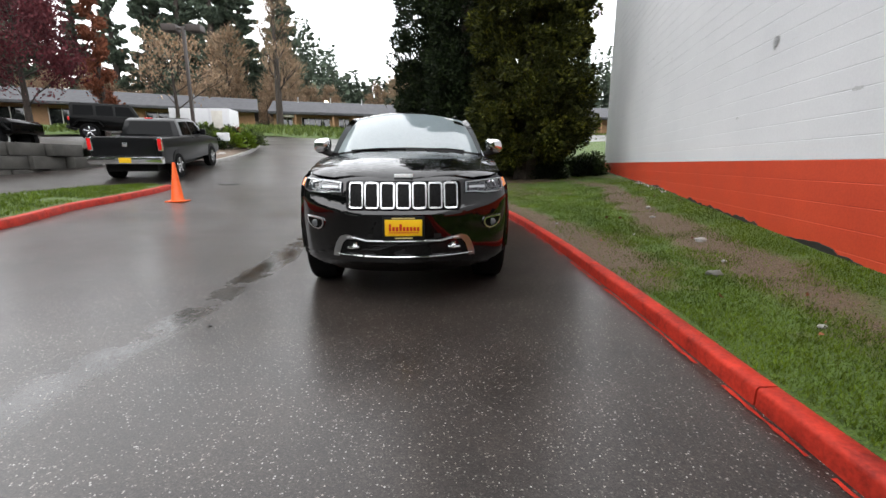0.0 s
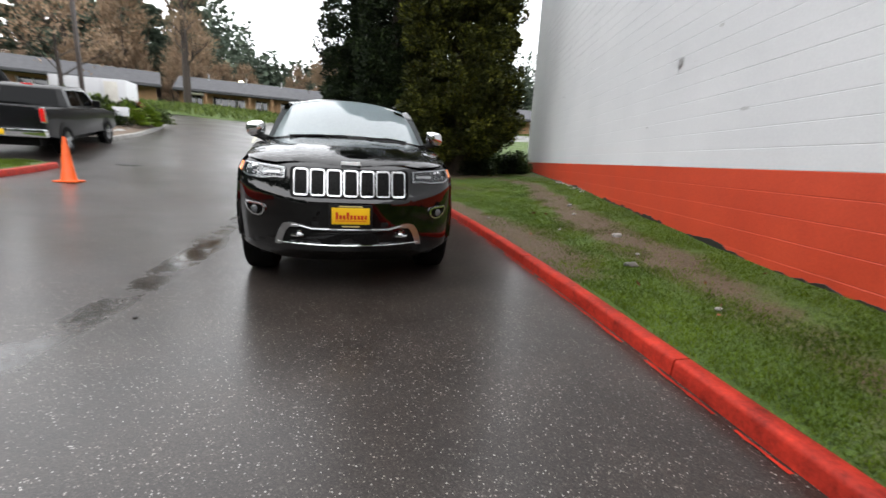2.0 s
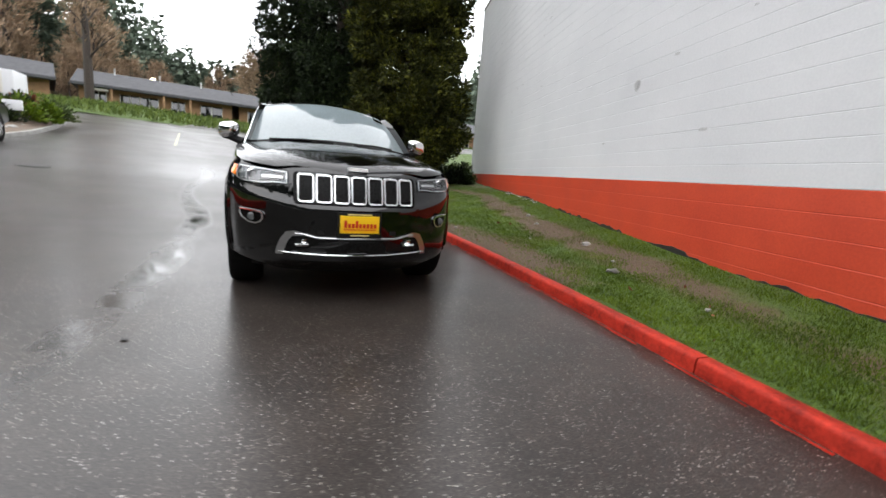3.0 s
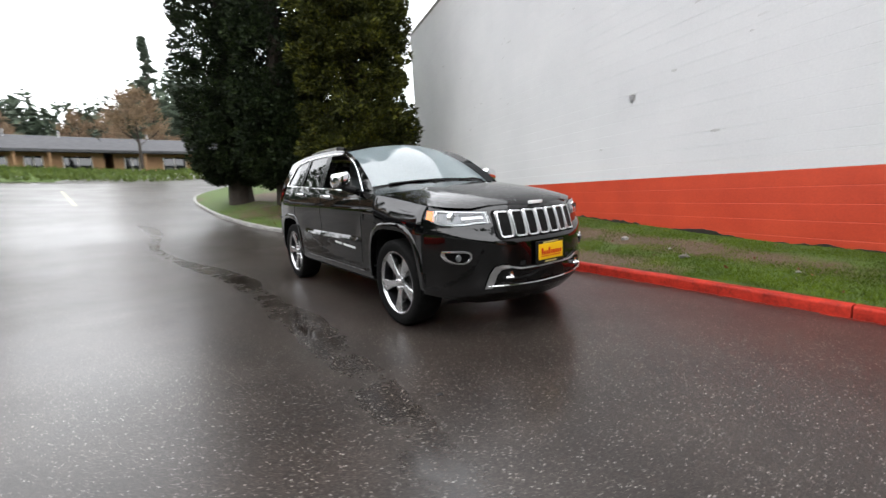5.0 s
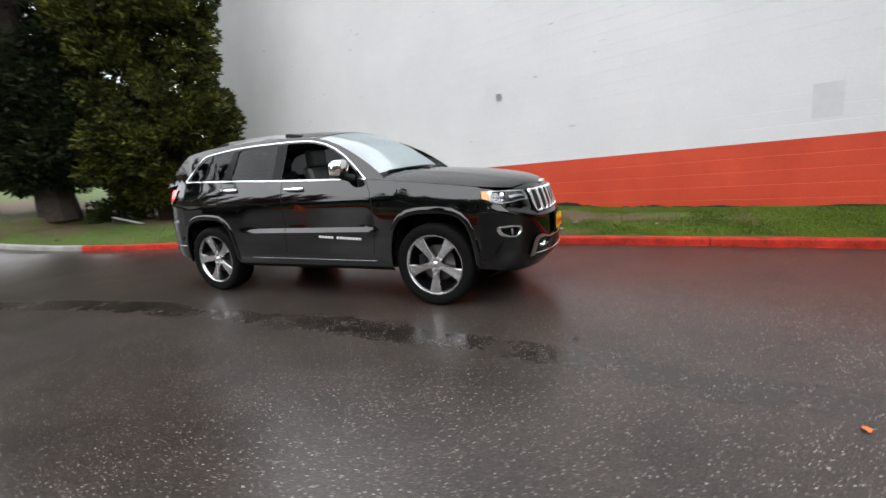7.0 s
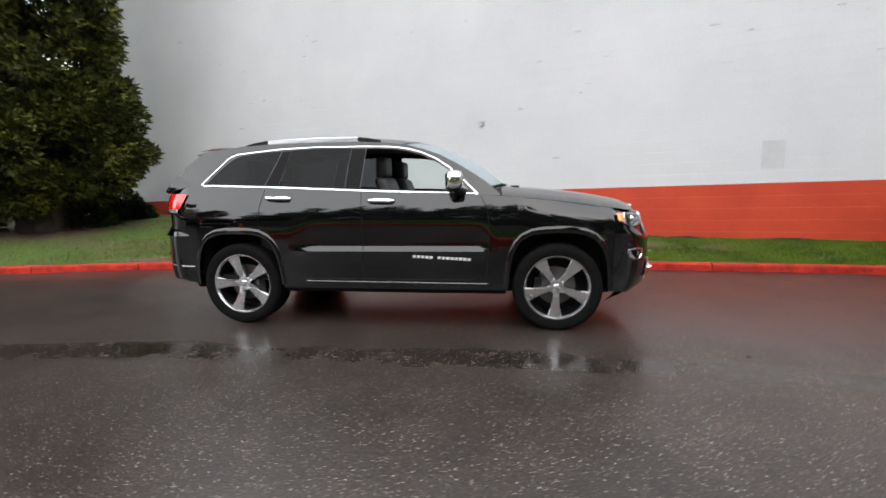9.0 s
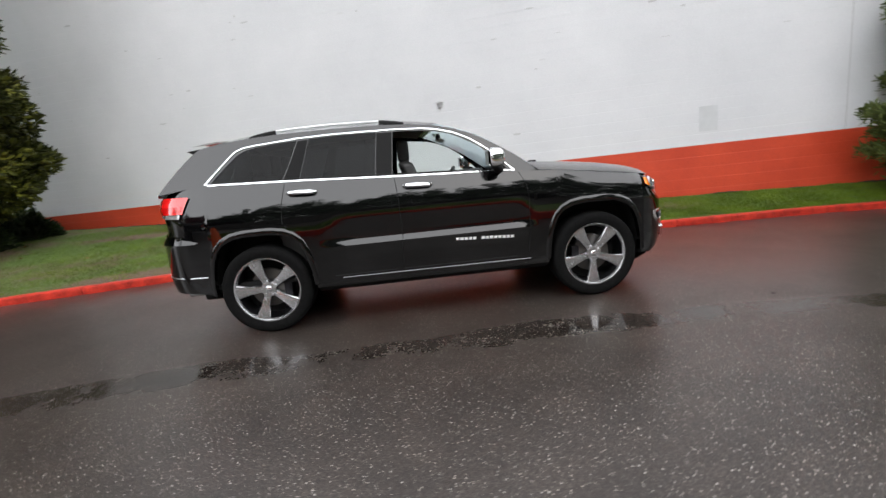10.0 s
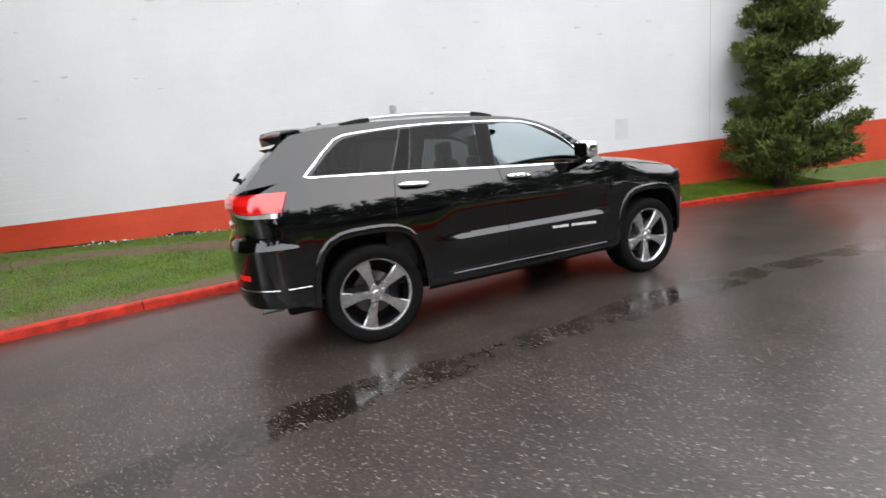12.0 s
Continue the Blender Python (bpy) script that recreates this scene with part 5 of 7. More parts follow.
# ---- wall details ----
patch = part("wall_patch", box((-5.55 - Y_NEAR) / WALL_DIR.y, (-5.25 - Y_NEAR) / WALL_DIR.y, 0.0005, 0.0035, 1.38, 1.82), surface("grey_touch_up_paint", (0.49, 0.50, 0.51), (0.58, 0.59, 0.60), 0.6, 0.1, scale=4, fine=60, bump=0.2), wall, "painted-over grey rectangle")
SCUFF = surface("bare_grey_scuff", (0.40, 0.40, 0.40), (0.58, 0.58, 0.58), 0.7, 0.1, scale=20, fine=90, bump=0.4)

PALE_SCUFF = surface("pale_flaked_paint", (0.52, 0.52, 0.53), (0.68, 0.68, 0.68), 0.7, 0.1, scale=14, fine=70, bump=0.5)


def wall_mark(y, z, w, h, seed, proud=0.0008):
    rnd = random.Random(seed)
    b = bmesh.new()
    n_p = 14
    pts = []
    for k in range(n_p):
        a = 2 * math.pi * k / n_p
        r = 0.65 + 0.5 * rnd.random()
        pts.append(b.verts.new(((y - Y_NEAR) / WALL_DIR.y + w * r * math.cos(a), proud, z + h * r * math.sin(a))))
    b.faces.new(pts)
    bmesh.ops.solidify(b, geom=b.faces[:], thickness=0.003)
    return b


part("wall_scar", wall_mark(-0.65, 2.48, 0.085, 0.10, 4), SCUFF, wall, "round scar in the paint")
part("scar_core", wall_mark(-0.64, 2.485, 0.055, 0.065, 9, 0.0052), PALE_SCUFF, wall)
rnd = random.Random(12)
for k in range(64):
    y, z = rnd.uniform(-9, 9), rnd.uniform(1.6, 6.2)
    part("wall_scuff", wall_mark(y, z, rnd.uniform(0.02, 0.10), rnd.uniform(0.006, 0.022), 40 + k), SCUFF if k % 3 else PALE_SCUFF, wall)
part("expansion_joint", box((-7.51 - Y_NEAR) / WALL_DIR.y - 0.006, (-7.51 - Y_NEAR) / WALL_DIR.y + 0.006, 0.0005, 0.003, BAND, WALL_TOP), surface("grey_joint_sealant", (0.38, 0.38, 0.38), (0.55, 0.55, 0.55), 0.7, 0.1, scale=9, fine=60, bump=0.2), wall, "vertical expansion joint")
# ragged tarred footing along the base
rnd = random.Random(3)
b = bmesh.new()
prev = None
yy = -9.0
while yy < 10.4:
    lx = (yy - Y_NEAR) / WALL_DIR.y
    zb = wall_base(yy)
    hgt = max(-0.06, (0.005 + 0.09 * noise.noise((yy * 1.3, 0, 5)) + 0.05 * noise.noise((yy * 6, 0, 2)) + 0.025 * rnd.random()) * interp(yy, [(-9, 0.1), (-5, 0.35), (-3, 0.9), (2, 1.0), (6, 0.5), (10.4, 0.3)]))
    cur = [b.verts.new((lx, 0.004, zb - 0.12)), b.verts.new((lx, 0.007, zb + hgt)), b.verts.new((lx, -0.004, zb + hgt + 0.004))]
    if prev:
        for i in range(2):
            b.faces.new((prev[i], prev[i + 1], cur[i + 1], cur[i]))
    prev = cur
    yy += 0.07
part("footing", b, TAR, wall, "ragged black tarred footing")


# ---- plants ----
def card_cloud(name, pts, dirs, size, aspect, material, parent, seed, droop=0.0, curl=0.25):
    """Many small bent leaves or sprays, each its own little pair of faces, in one mesh."""
    r = np.random.RandomState(seed)
    n_c = len(pts)
    d = dirs / np.maximum(np.linalg.norm(dirs, axis=1, keepdims=True), 1e-6)
    d = d + r.normal(0, 0.45, (n_c, 3))
    d[:, 2] -= droop
    d /= np.linalg.norm(d, axis=1, keepdims=True)
    up = r.normal(0, 1, (n_c, 3))
    side = np.cross(d, up)
    side /= np.maximum(np.linalg.norm(side, axis=1, keepdims=True), 1e-6)
    nrm = np.cross(side, d)
    ln = (size * r.uniform(0.6, 1.35, n_c))[:, None]
    w = ln * aspect
    a = pts
    m1 = pts + d * ln * 0.5 + side * w * 0.5 + nrm * ln * curl * 0.3
    m2 = pts + d * ln * 0.5 - side * w * 0.5 + nrm * ln * curl * 0.3
    tip = pts + d * ln - nrm * ln * curl * 0.2
    verts = np.stack([a, m1, tip, m2], axis=1).reshape(-1, 3)
    me = bpy.data.meshes.new(name)
    me.vertices.add(n_c * 4)
    me.vertices.foreach_set("co", verts.ravel())
    idx = np.arange(n_c) * 4
    tris = np.stack([idx, idx + 1, idx + 2, idx, idx + 2, idx + 3], axis=1).reshape(-1)
    me.loops.add(n_c * 6)
    me.loops.foreach_set("vertex_index", tris)
    me.polygons.add(n_c * 2)
    me.polygons.foreach_set("loop_start", np.arange(0, n_c * 6, 3))
    me.update(calc_edges=True)
    me.materials.append(material)
    ob = new(name, me)
    if parent:
        ob.parent = parent
    return ob


def trunk_mesh(h, r, seed, lean=0.15):
    rnd = random.Random(seed)
    pts, rad = [], []
    for i in range(9):
        f = i / 8
        pts.append((lean * f * rnd.uniform(-1, 1), lean * f * rnd.uniform(-1, 1), h * f - 0.15))
        rad.append(r * (1.35 if i == 0 else 1 - 0.85 * f))
    return tube(pts, rad, 9)


def cedar(x, y, z, h, radius, material, seed, clear=0.9, count=26000, label=""):
    """A dense column-shaped cedar: fluted trunk, limbs and a lumpy crown of fine sprays."""
    t = thing("cedar_tree", Matrix.Translation((x, y, z)), label=label, category="tree")
    part("trunk", trunk_mesh(h * 0.9, 0.36, seed), BARK, t)
    r = np.random.RandomState(seed)
    lumps = []
    while len(lumps) < 620:
        f = r.uniform(0, 1) ** 1.35
        zz = clear + (h - clear) * f
        rr = radius * (min(1, 0.55 + (zz - clear) / 1.6) if zz < clear + 1.2 else 1) * (1 - 0.80 * f ** 2.0) * r.uniform(0.70, 1.0)
        a = r.uniform(0, 2 * np.pi)
        lumps.append((rr * np.cos(a), rr * np.sin(a), zz, r.uniform(0.20, 0.50)))
    lumps = np.array(lumps)
    b = bmesh.new()
    for k in range(0, 260, 5):
        p = lumps[k]
        add_tube(b, [(0, 0, p[2] - 0.5), (p[0] * 0.5, p[1] * 0.5, p[2] - 0.15), (p[0] * 0.95, p[1] * 0.95, p[2])], [0.05, 0.03, 0.008], 5, False)
    tagged(part("limb", b, BARK, t), kind="stuff")
    wts = lumps[:, 3] ** 2
    pick = r.choice(len(lumps), count, p=wts / wts.sum())
    v = r.normal(0, 1, (count, 3))
    v /= np.linalg.norm(v, axis=1, keepdims=True)
    c = lumps[pick]
    pts = c[:, :3] + v * (c[:, 3:4] * r.uniform(0.72, 1.0, (count, 1))) * np.array([1, 1, 0.8])
    deep = r.uniform(0, 1, (count, 1)) < 0.22
    pts[:, :2] *= np.where(deep, r.uniform(0.2, 0.75, (count, 1)), 1.0)
    outward = pts * np.array([1, 1, 0]) * 0.5 + v * 0.9 + np.array([0, 0, 0.25])
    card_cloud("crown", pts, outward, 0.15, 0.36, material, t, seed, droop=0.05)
    return t


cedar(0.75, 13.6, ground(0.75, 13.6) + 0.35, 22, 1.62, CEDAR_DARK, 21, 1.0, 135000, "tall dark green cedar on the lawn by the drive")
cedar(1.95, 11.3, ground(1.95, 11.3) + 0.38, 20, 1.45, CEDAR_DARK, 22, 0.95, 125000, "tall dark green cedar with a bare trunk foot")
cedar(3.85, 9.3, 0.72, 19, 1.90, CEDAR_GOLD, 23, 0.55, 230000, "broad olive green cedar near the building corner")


def conifer(x, y, z, h, radius, material, seed, count=9000, size=0.2, whorl=0.32, name="pine_tree", label="", lean=0.1, gap=0.1, wall_gap=False, aspect=0.4):
    """An open conifer: trunk, whorled limbs with upturned tips and sprays along them."""
    t = thing(name, Matrix.Translation((x, y, z)), label=label, category="tree")
    part("trunk", trunk_mesh(h, 0.02 * h, seed, lean), BARK, t)
    r = np.random.RandomState(seed)
    b, pts, dirs = bmesh.new(), [], []
    zz = 0.25
    limbs = []
    while zz < h * 0.97:
        f = zz / h
        for k in range(r.randint(3, 6)):
            a = r.uniform(0, 2 * np.pi)
            ln = radius * (1 - f) ** 0.8 * r.uniform(0.6, 1.15) * (0.75 if f < 0.06 else 1)
            if r.uniform() < gap:
                continue
            tip = np.array([ln * np.cos(a), ln * np.sin(a), zz + ln * r.uniform(-0.05, 0.30)])
            mid = np.array([ln * 0.55 * np.cos(a), ln * 0.55 * np.sin(a), zz - ln * 0.08])
            if wall_gap and x + tip[0] > wall_x(y + tip[1]) - 0.15:
                ln *= 0.4
                tip, mid = tip * np.array([0.4, 0.4, 1]), mid * np.array([0.4, 0.4, 1])
            limbs.append((np.array([0, 0, zz]), mid, tip, ln))
            add_tube(b, [(0, 0, zz), mid, tip], [0.012 + 0.012 * ln, 0.008 + 0.006 * ln, 0.004], 4, False)
        zz += whorl * r.uniform(0.7, 1.3)
    tagged(part("limb", b, BARK, t), kind="stuff")
    wts = np.array([l[3] for l in limbs]) + 0.15
    pick = r.choice(len(limbs), count, p=wts / wts.sum())
    s = r.uniform(0.25, 1.03, count)[:, None]
    A, M, T = (np.array([limbs[i][k] for i in pick]) for k in range(3))
    pos = (1 - s) ** 2 * A + 2 * s * (1 - s) * M + s * s * T
    spread = (0.05 + 0.18 * np.array([limbs[i][3] for i in pick])[:, None] * (1.1 - s))
    pos = pos + r.normal(0, 1, (count, 3)) * spread * np.array([1, 1, 0.6])
    d = (T - M) + r.normal(0, 0.35, (count, 3)) + np.array([0, 0, 0.15])
    card_cloud("crown", pos, d, size, aspect, material, t, seed)
    return t


conifer(1.45, -8.35, 0.14, 5.6, 1.30, PINE, 31, 110000, 0.11, 0.17, label="shaggy dark green pine against the painted wall", wall_gap=True, aspect=0.22, gap=0.0)


def shrub(x, y, z, r, h, material, seed, count=1500, size=0.1, name="shrub", label="rounded evergreen shrub", group=""):
    t = thing(name, Matrix.Translation((x, y, z)), label=label, category="shrub", group=group)
    q = np.random.RandomState(seed)
    v = q.normal(0, 1, (count, 3))
    v /= np.linalg.norm(v, axis=1, keepdims=True)
    v[:, 2] = np.abs(v[:, 2])
    lum = 1 + 0.25 * np.sin(v[:, 0:1] * 5 + seed) * np.cos(v[:, 1:2] * 6)
    pts = v * np.array([r, r, h]) * q.uniform(0.55, 1.0, (count, 1)) * lum
    b = bmesh.new()
    for k in range(14):
        p = pts[k * 7]
        add_tube(b, [(0, 0, -0.05), tuple(p * 0.5), tuple(p * 0.95)], [0.02, 0.012, 0.004], 4, False)
    part("stem", b, BARK, t)
    card_cloud("crown", pts, v + np.array([0, 0, 0.3]), size, 0.55, material, t, seed)
    return t


for k, (x, y, r, h) in enumerate(((5.3, 9.9, 0.8, 0.75), (4.5, 9.0, 0.7, 0.6), (6.2, 9.5, 0.6, 0.75), (5.9, 8.9, 0.45, 0.55), (3.0, 10.6, 0.7, 0.7))):
    shrub(x, y, lawn_height(x, y) - 0.02, r, h, CEDAR_DARK if k % 2 else SHRUB, 60 + k, 2200, 0.10, label="dark evergreen shrub under the cedars", group="shrubs at the wall corner")
low_end, high_end = Vector((2.78, 9.15, lawn_height(2.78, 9.15) + 0.01)), Vector((2.45, 9.80, lawn_height(2.45, 9.80) + 0.20))
plank = thing("plank", Matrix.Translation(low_end) @ (high_end - low_end).to_track_quat("Y", "Z").to_matrix().to_4x4(), label="weathered grey board leaning at the foot of the cedars", category="board")
part("board", box(-0.07, 0.07, 0.0, 0.78, -0.015, 0.015, 0.005), surface("weathered_board", (0.22, 0.22, 0.21), (0.42, 0.42, 0.41), 0.7, 0.1, scale=6, fine=60, bump=0.3), plank)

# stones on the worn turf
for k, (x, y, s) in enumerate(((2.72, -2.24, 0.075), (3.36, -1.07, 0.07), (2.9, -0.4, 0.035), (3.05, -1.9, 0.03), (3.7, 0.6, 0.045), (2.6, -3.4, 0.03), (4.05, 1.4, 0.05), (2.3, 0.9, 0.03))):
    b = bmesh.new()
    bmesh.ops.create_icosphere(b, subdivisions=2, radius=1)
    for v in b.verts:
        v.co *= 1 + 0.3 * noise.noise(v.co * 1.7 + Vector((k * 3.1, 0, 0)))
        v.co = Vector((v.co.x * s, v.co.y * s * 0.8, v.co.z * s * 0.45))
    st = tagged(part("stone", b, DARK_CONCRETE if k == 0 else CONCRETE), "small stone lying in the worn turf", "stone", group="stones on the lawn")
    st.location = (x, y, lawn_height(x, y) + s * 0.15)

# grass blades on the lawn
r = np.random.RandomState(5)
pts = []
while len(pts) < 150000:
    y = r.uniform(-9.5, 6.5) if r.uniform() < 0.85 else r.uniform(6.5, 13)
    k0 = kerb_x(y) + 0.125
    x = r.uniform(k0, min(wall_x(y) - 0.03, k0 + 5))
    bare = bareness(x, y) + 0.55 * noise.noise((x * 2.1, y * 2.1, 9))
    if r.uniform() < min(max((bare - 0.22) * 1.9, 0), 0.94):
        continue
    pts.append((x, y, lawn_height(x, y) + 0.025 * noise.noise((x * 1.3, y * 1.3, 0)) - 0.005))
pts = np.array(pts)
grass = card_cloud("grass", pts, np.tile(np.array([0.0, 0.0, 1.0]), (len(pts), 1)), 0.030, 0.15, GRASS_BLADES, None, 6)
tagged(grass, "short wet green grass blades on the lawn", "grass", kind="stuff")
# fallen leaves
r = np.random.RandomState(8)
pts = []
for k in range(45):
    y = r.uniform(-4, 12)
    x = r.uniform(kerb_x(y) + 0.2, wall_x(min(y, 10)) - 0.1)
    pts.append((x, y, lawn_height(x, y) + 0.03))
leaves = card_cloud("fallen_leaves", np.array(pts), r.normal(0, 1, (45, 3)) * np.array([1, 1, 0.1]), 0.05, 0.7, RUSSET, None, 9)
tagged(leaves, "scattered brown fallen leaves on the lawn", "leaves", kind="stuff")

# ---- opposite side: lawn island with red kerb, cone ----
LEFT_KERB = [(-12, -3.6), (-8, -4.6), (-4, -5.3), (0.45, -5.79), (2.73, -6.38), (6.26, -6.79), (7.2, -7.0)]


def left_kerb_x(y):
    return smooth_curve(y, LEFT_KERB)


kerb2 = thing("kerb", label="red painted kerb round the opposite lawn strip", category="kerb", kind="structure")
for a, c in ((-4.2, -2.2), (-2.2, -0.3), (-0.3, 1.6), (1.6, 3.3), (3.3, 5.0), (5.0, 6.6)):
    rows, b = [], bmesh.new()
    for i in range(7):
        y = a + 0.006 + (c - a - 0.012) * i / 6
        x = left_kerb_x(y)
        z = ground(x, y)
        rows.append([b.verts.new((x - p, y, z + q)) for p, q in ((0, -0.06), (0.005, 0.09), (0.03, 0.125), (0.13, 0.13), (0.145, 0.11), (0.145, -0.06))])
    for r0, r1 in zip(rows, rows[1:]):
        for i in range(5):
            b.faces.new((r0[i], r0[i + 1], r1[i + 1], r1[i]))
    b.faces.new(rows[0])
    b.faces.new(rows[-1])
    part("kerb_stone", b, KERB_RED, kerb2, angle=50)
b = bmesh.new()
rows = []
for y in lin(-4.2, 6.55, 44):
    x0 = left_kerb_x(y) - 0.12
    x1 = interp(y, [(-4.2, -7.2), (0, -8.2), (3.4, -8.6), (5.6, -8.3), (6.55, -7.5)])
    rows.append([b.verts.new((x0 + (x1 - x0) * i / 8, y, ground(x0 + (x1 - x0) * i / 8, y) + 0.12 - (0.10 if i == 8 else 0) + 0.02 * noise.noise((y * 2, i * 0.7, 4)))) for i in range(9)])
for r0, r1 in zip(rows, rows[1:]):
    for i in range(8):
        b.faces.new((r0[i], r0[i + 1], r1[i + 1], r1[i]))
tagged(part("lawn_strip", b, LAWN), "narrow green lawn strip across the drive", "lawn", kind="structure")
r = np.random.RandomState(51)
pts = []
for k in range(14000):
    y = r.uniform(-2, 6.4)
    x0 = left_kerb_x(y) - 0.16
    x = x0 - r.uniform(0, 1) * (x0 - interp(y, [(-4.2, -7.2), (0, -8.1), (3.4, -8.5), (5.6, -8.2), (6.55, -7.4)]))
    if noise.noise((x * 1.5, y * 1.5, 3)) < 0.35:
        pts.append((x, y, ground(x, y) + 0.115))
tagged(card_cloud("grass", np.array(pts), np.tile(np.array([0, 0, 1.0]), (len(pts), 1)), 0.06, 0.16, GRASS_BLADES, None, 52), "short wet grass on the opposite strip", "grass", kind="stuff")

ORANGE = surface("orange_cone_plastic", (0.80, 0.10, 0.012), (0.90, 0.14, 0.02), 0.4, 0.1, scale=8, fine=60, bump=0.05)
cone = thing("traffic_cone", Matrix.Translation((-5.45, 4.3, ground(-5.45, 4.3))), label="orange plastic traffic cone standing on the wet drive", category="cone")
b = bmesh.new()
seg = 28
rings = [[b.verts.new((rr * math.cos(2 * math.pi * k / seg), rr * math.sin(2 * math.pi * k / seg), zz)) for k in range(seg)] for rr, zz in ((0.145, 0.035), (0.13, 0.07), (0.032, 0.86), (0.026, 0.885), (0.012, 0.885))]
for r0, r1 in zip(rings, rings[1:]):
    for k in range(seg):
        b.faces.new((r0[k], r0[(k + 1) % seg], r1[(k + 1) % seg], r1[k]))
part("cone_body", b, ORANGE, cone)
part("cone_base", box(-0.19, 0.19, -0.19, 0.19, 0, 0.035, 0.012), ORANGE, cone)


# ---- parked vehicles across the drive ----
def outline_solid(profile, w_low, w_high, z_split, bevel=0.035, z_top=None):
    """A body from a side outline in (y, z), narrowing upwards."""
    b = bmesh.new()
    faces = []
    for s in (-1, 1):
        vs = []
        for y, z in profile:
            f = 0 if z_top is None else min(max((z - z_split) / (z_top - z_split), 0), 1)
            vs.append(b.verts.new((s * (w_low + (w_high - w_low) * f), y, z)))
        faces.append(vs)
    n_p = len(profile)
    b.faces.new(faces[0])
    b.faces.new(faces[1][::-1])
    for i in range(n_p):
        j = (i + 1) % n_p
        b.faces.new((faces[0][i], faces[1][i], faces[1][j], faces[0][j]))
    bmesh.ops.recalc_face_normals(b, faces=b.faces[:])
    bmesh.ops.bevel(b, geom=b.edges[:], offset=bevel, segments=2, profile=0.6, affect="EDGES", clamp_overlap=True)
    return b


def small_wheel(parent, x, y, r, w, sign):
    b = bmesh.new()
    prof = [(r * 0.66, -w / 2), (r * 0.95, -w / 2), (r, -w * 0.35), (r, w * 0.35), (r * 0.95, w / 2), (r * 0.66, w / 2)]
    seg_n = 32
    rg = [[b.verts.new((q, p * math.cos(2 * math.pi * k / seg_n), p * math.sin(2 * math.pi * k / seg_n))) for p, q in prof] for k in range(seg_n)]
    for k in range(seg_n):
        for i in range(len(prof) - 1):
            b.faces.new((rg[k][i], rg[k][i + 1], rg[(k + 1) % seg_n][i + 1], rg[(k + 1) % seg_n][i]))
    wh = part("wheel", b, RUBBER, parent)
    wh.matrix_basis = Matrix.Translation((x, y, r))
    b = bmesh.new()
    bmesh.ops.create_cone(b, cap_ends=True, segments=28, radius1=r * 0.66, radius2=r * 0.60, depth=0.04, matrix=Matrix.Translation((sign * (w / 2 - 0.03), 0, 0)) @ Matrix.Rotation(sign * math.pi / 2, 4, "Y"))
    part("rim", b, DARK_ALLOY, wh)
    for k in range(5):
        a = 2 * math.pi * k / 5
        b = box(-0.012, 0.012, -0.035, 0.035, 0.02, r * 0.63, 0.006)
        bmesh.ops.transform(b, matrix=Matrix.Translation((sign * (w / 2 - 0.003), 0, 0)) @ Matrix.Rotation(a, 4, "X"), verts=b.verts[:])
        part("spoke", b, ALLOY, wh)


def side_pane(profile, x_low, x_high, z0, z1, sign, off=0.006):
    b = bmesh.new()
    vs = []
    for y, z in profile:
        f = (z - z0) / (z1 - z0)
        vs.append(b.verts.new((sign * (x_low + (x_high - x_low) * f + off), y, z)))
    b.faces.new(vs)
    bmesh.ops.solidify(b, geom=b.faces[:], thickness=0.006)
    return b


DARK_PAINT = surface("dark_grey_car_paint", (0.006, 0.0062, 0.0068), (0.010, 0.0103, 0.011), 0.3, 0.05, scale=3, bump=0, coat=0.35, spec=0.06)
CAR_GLASS = plain("dark_car_glass", (0.003, 0.0035, 0.004), 0.04, 0, 0, 0.12)


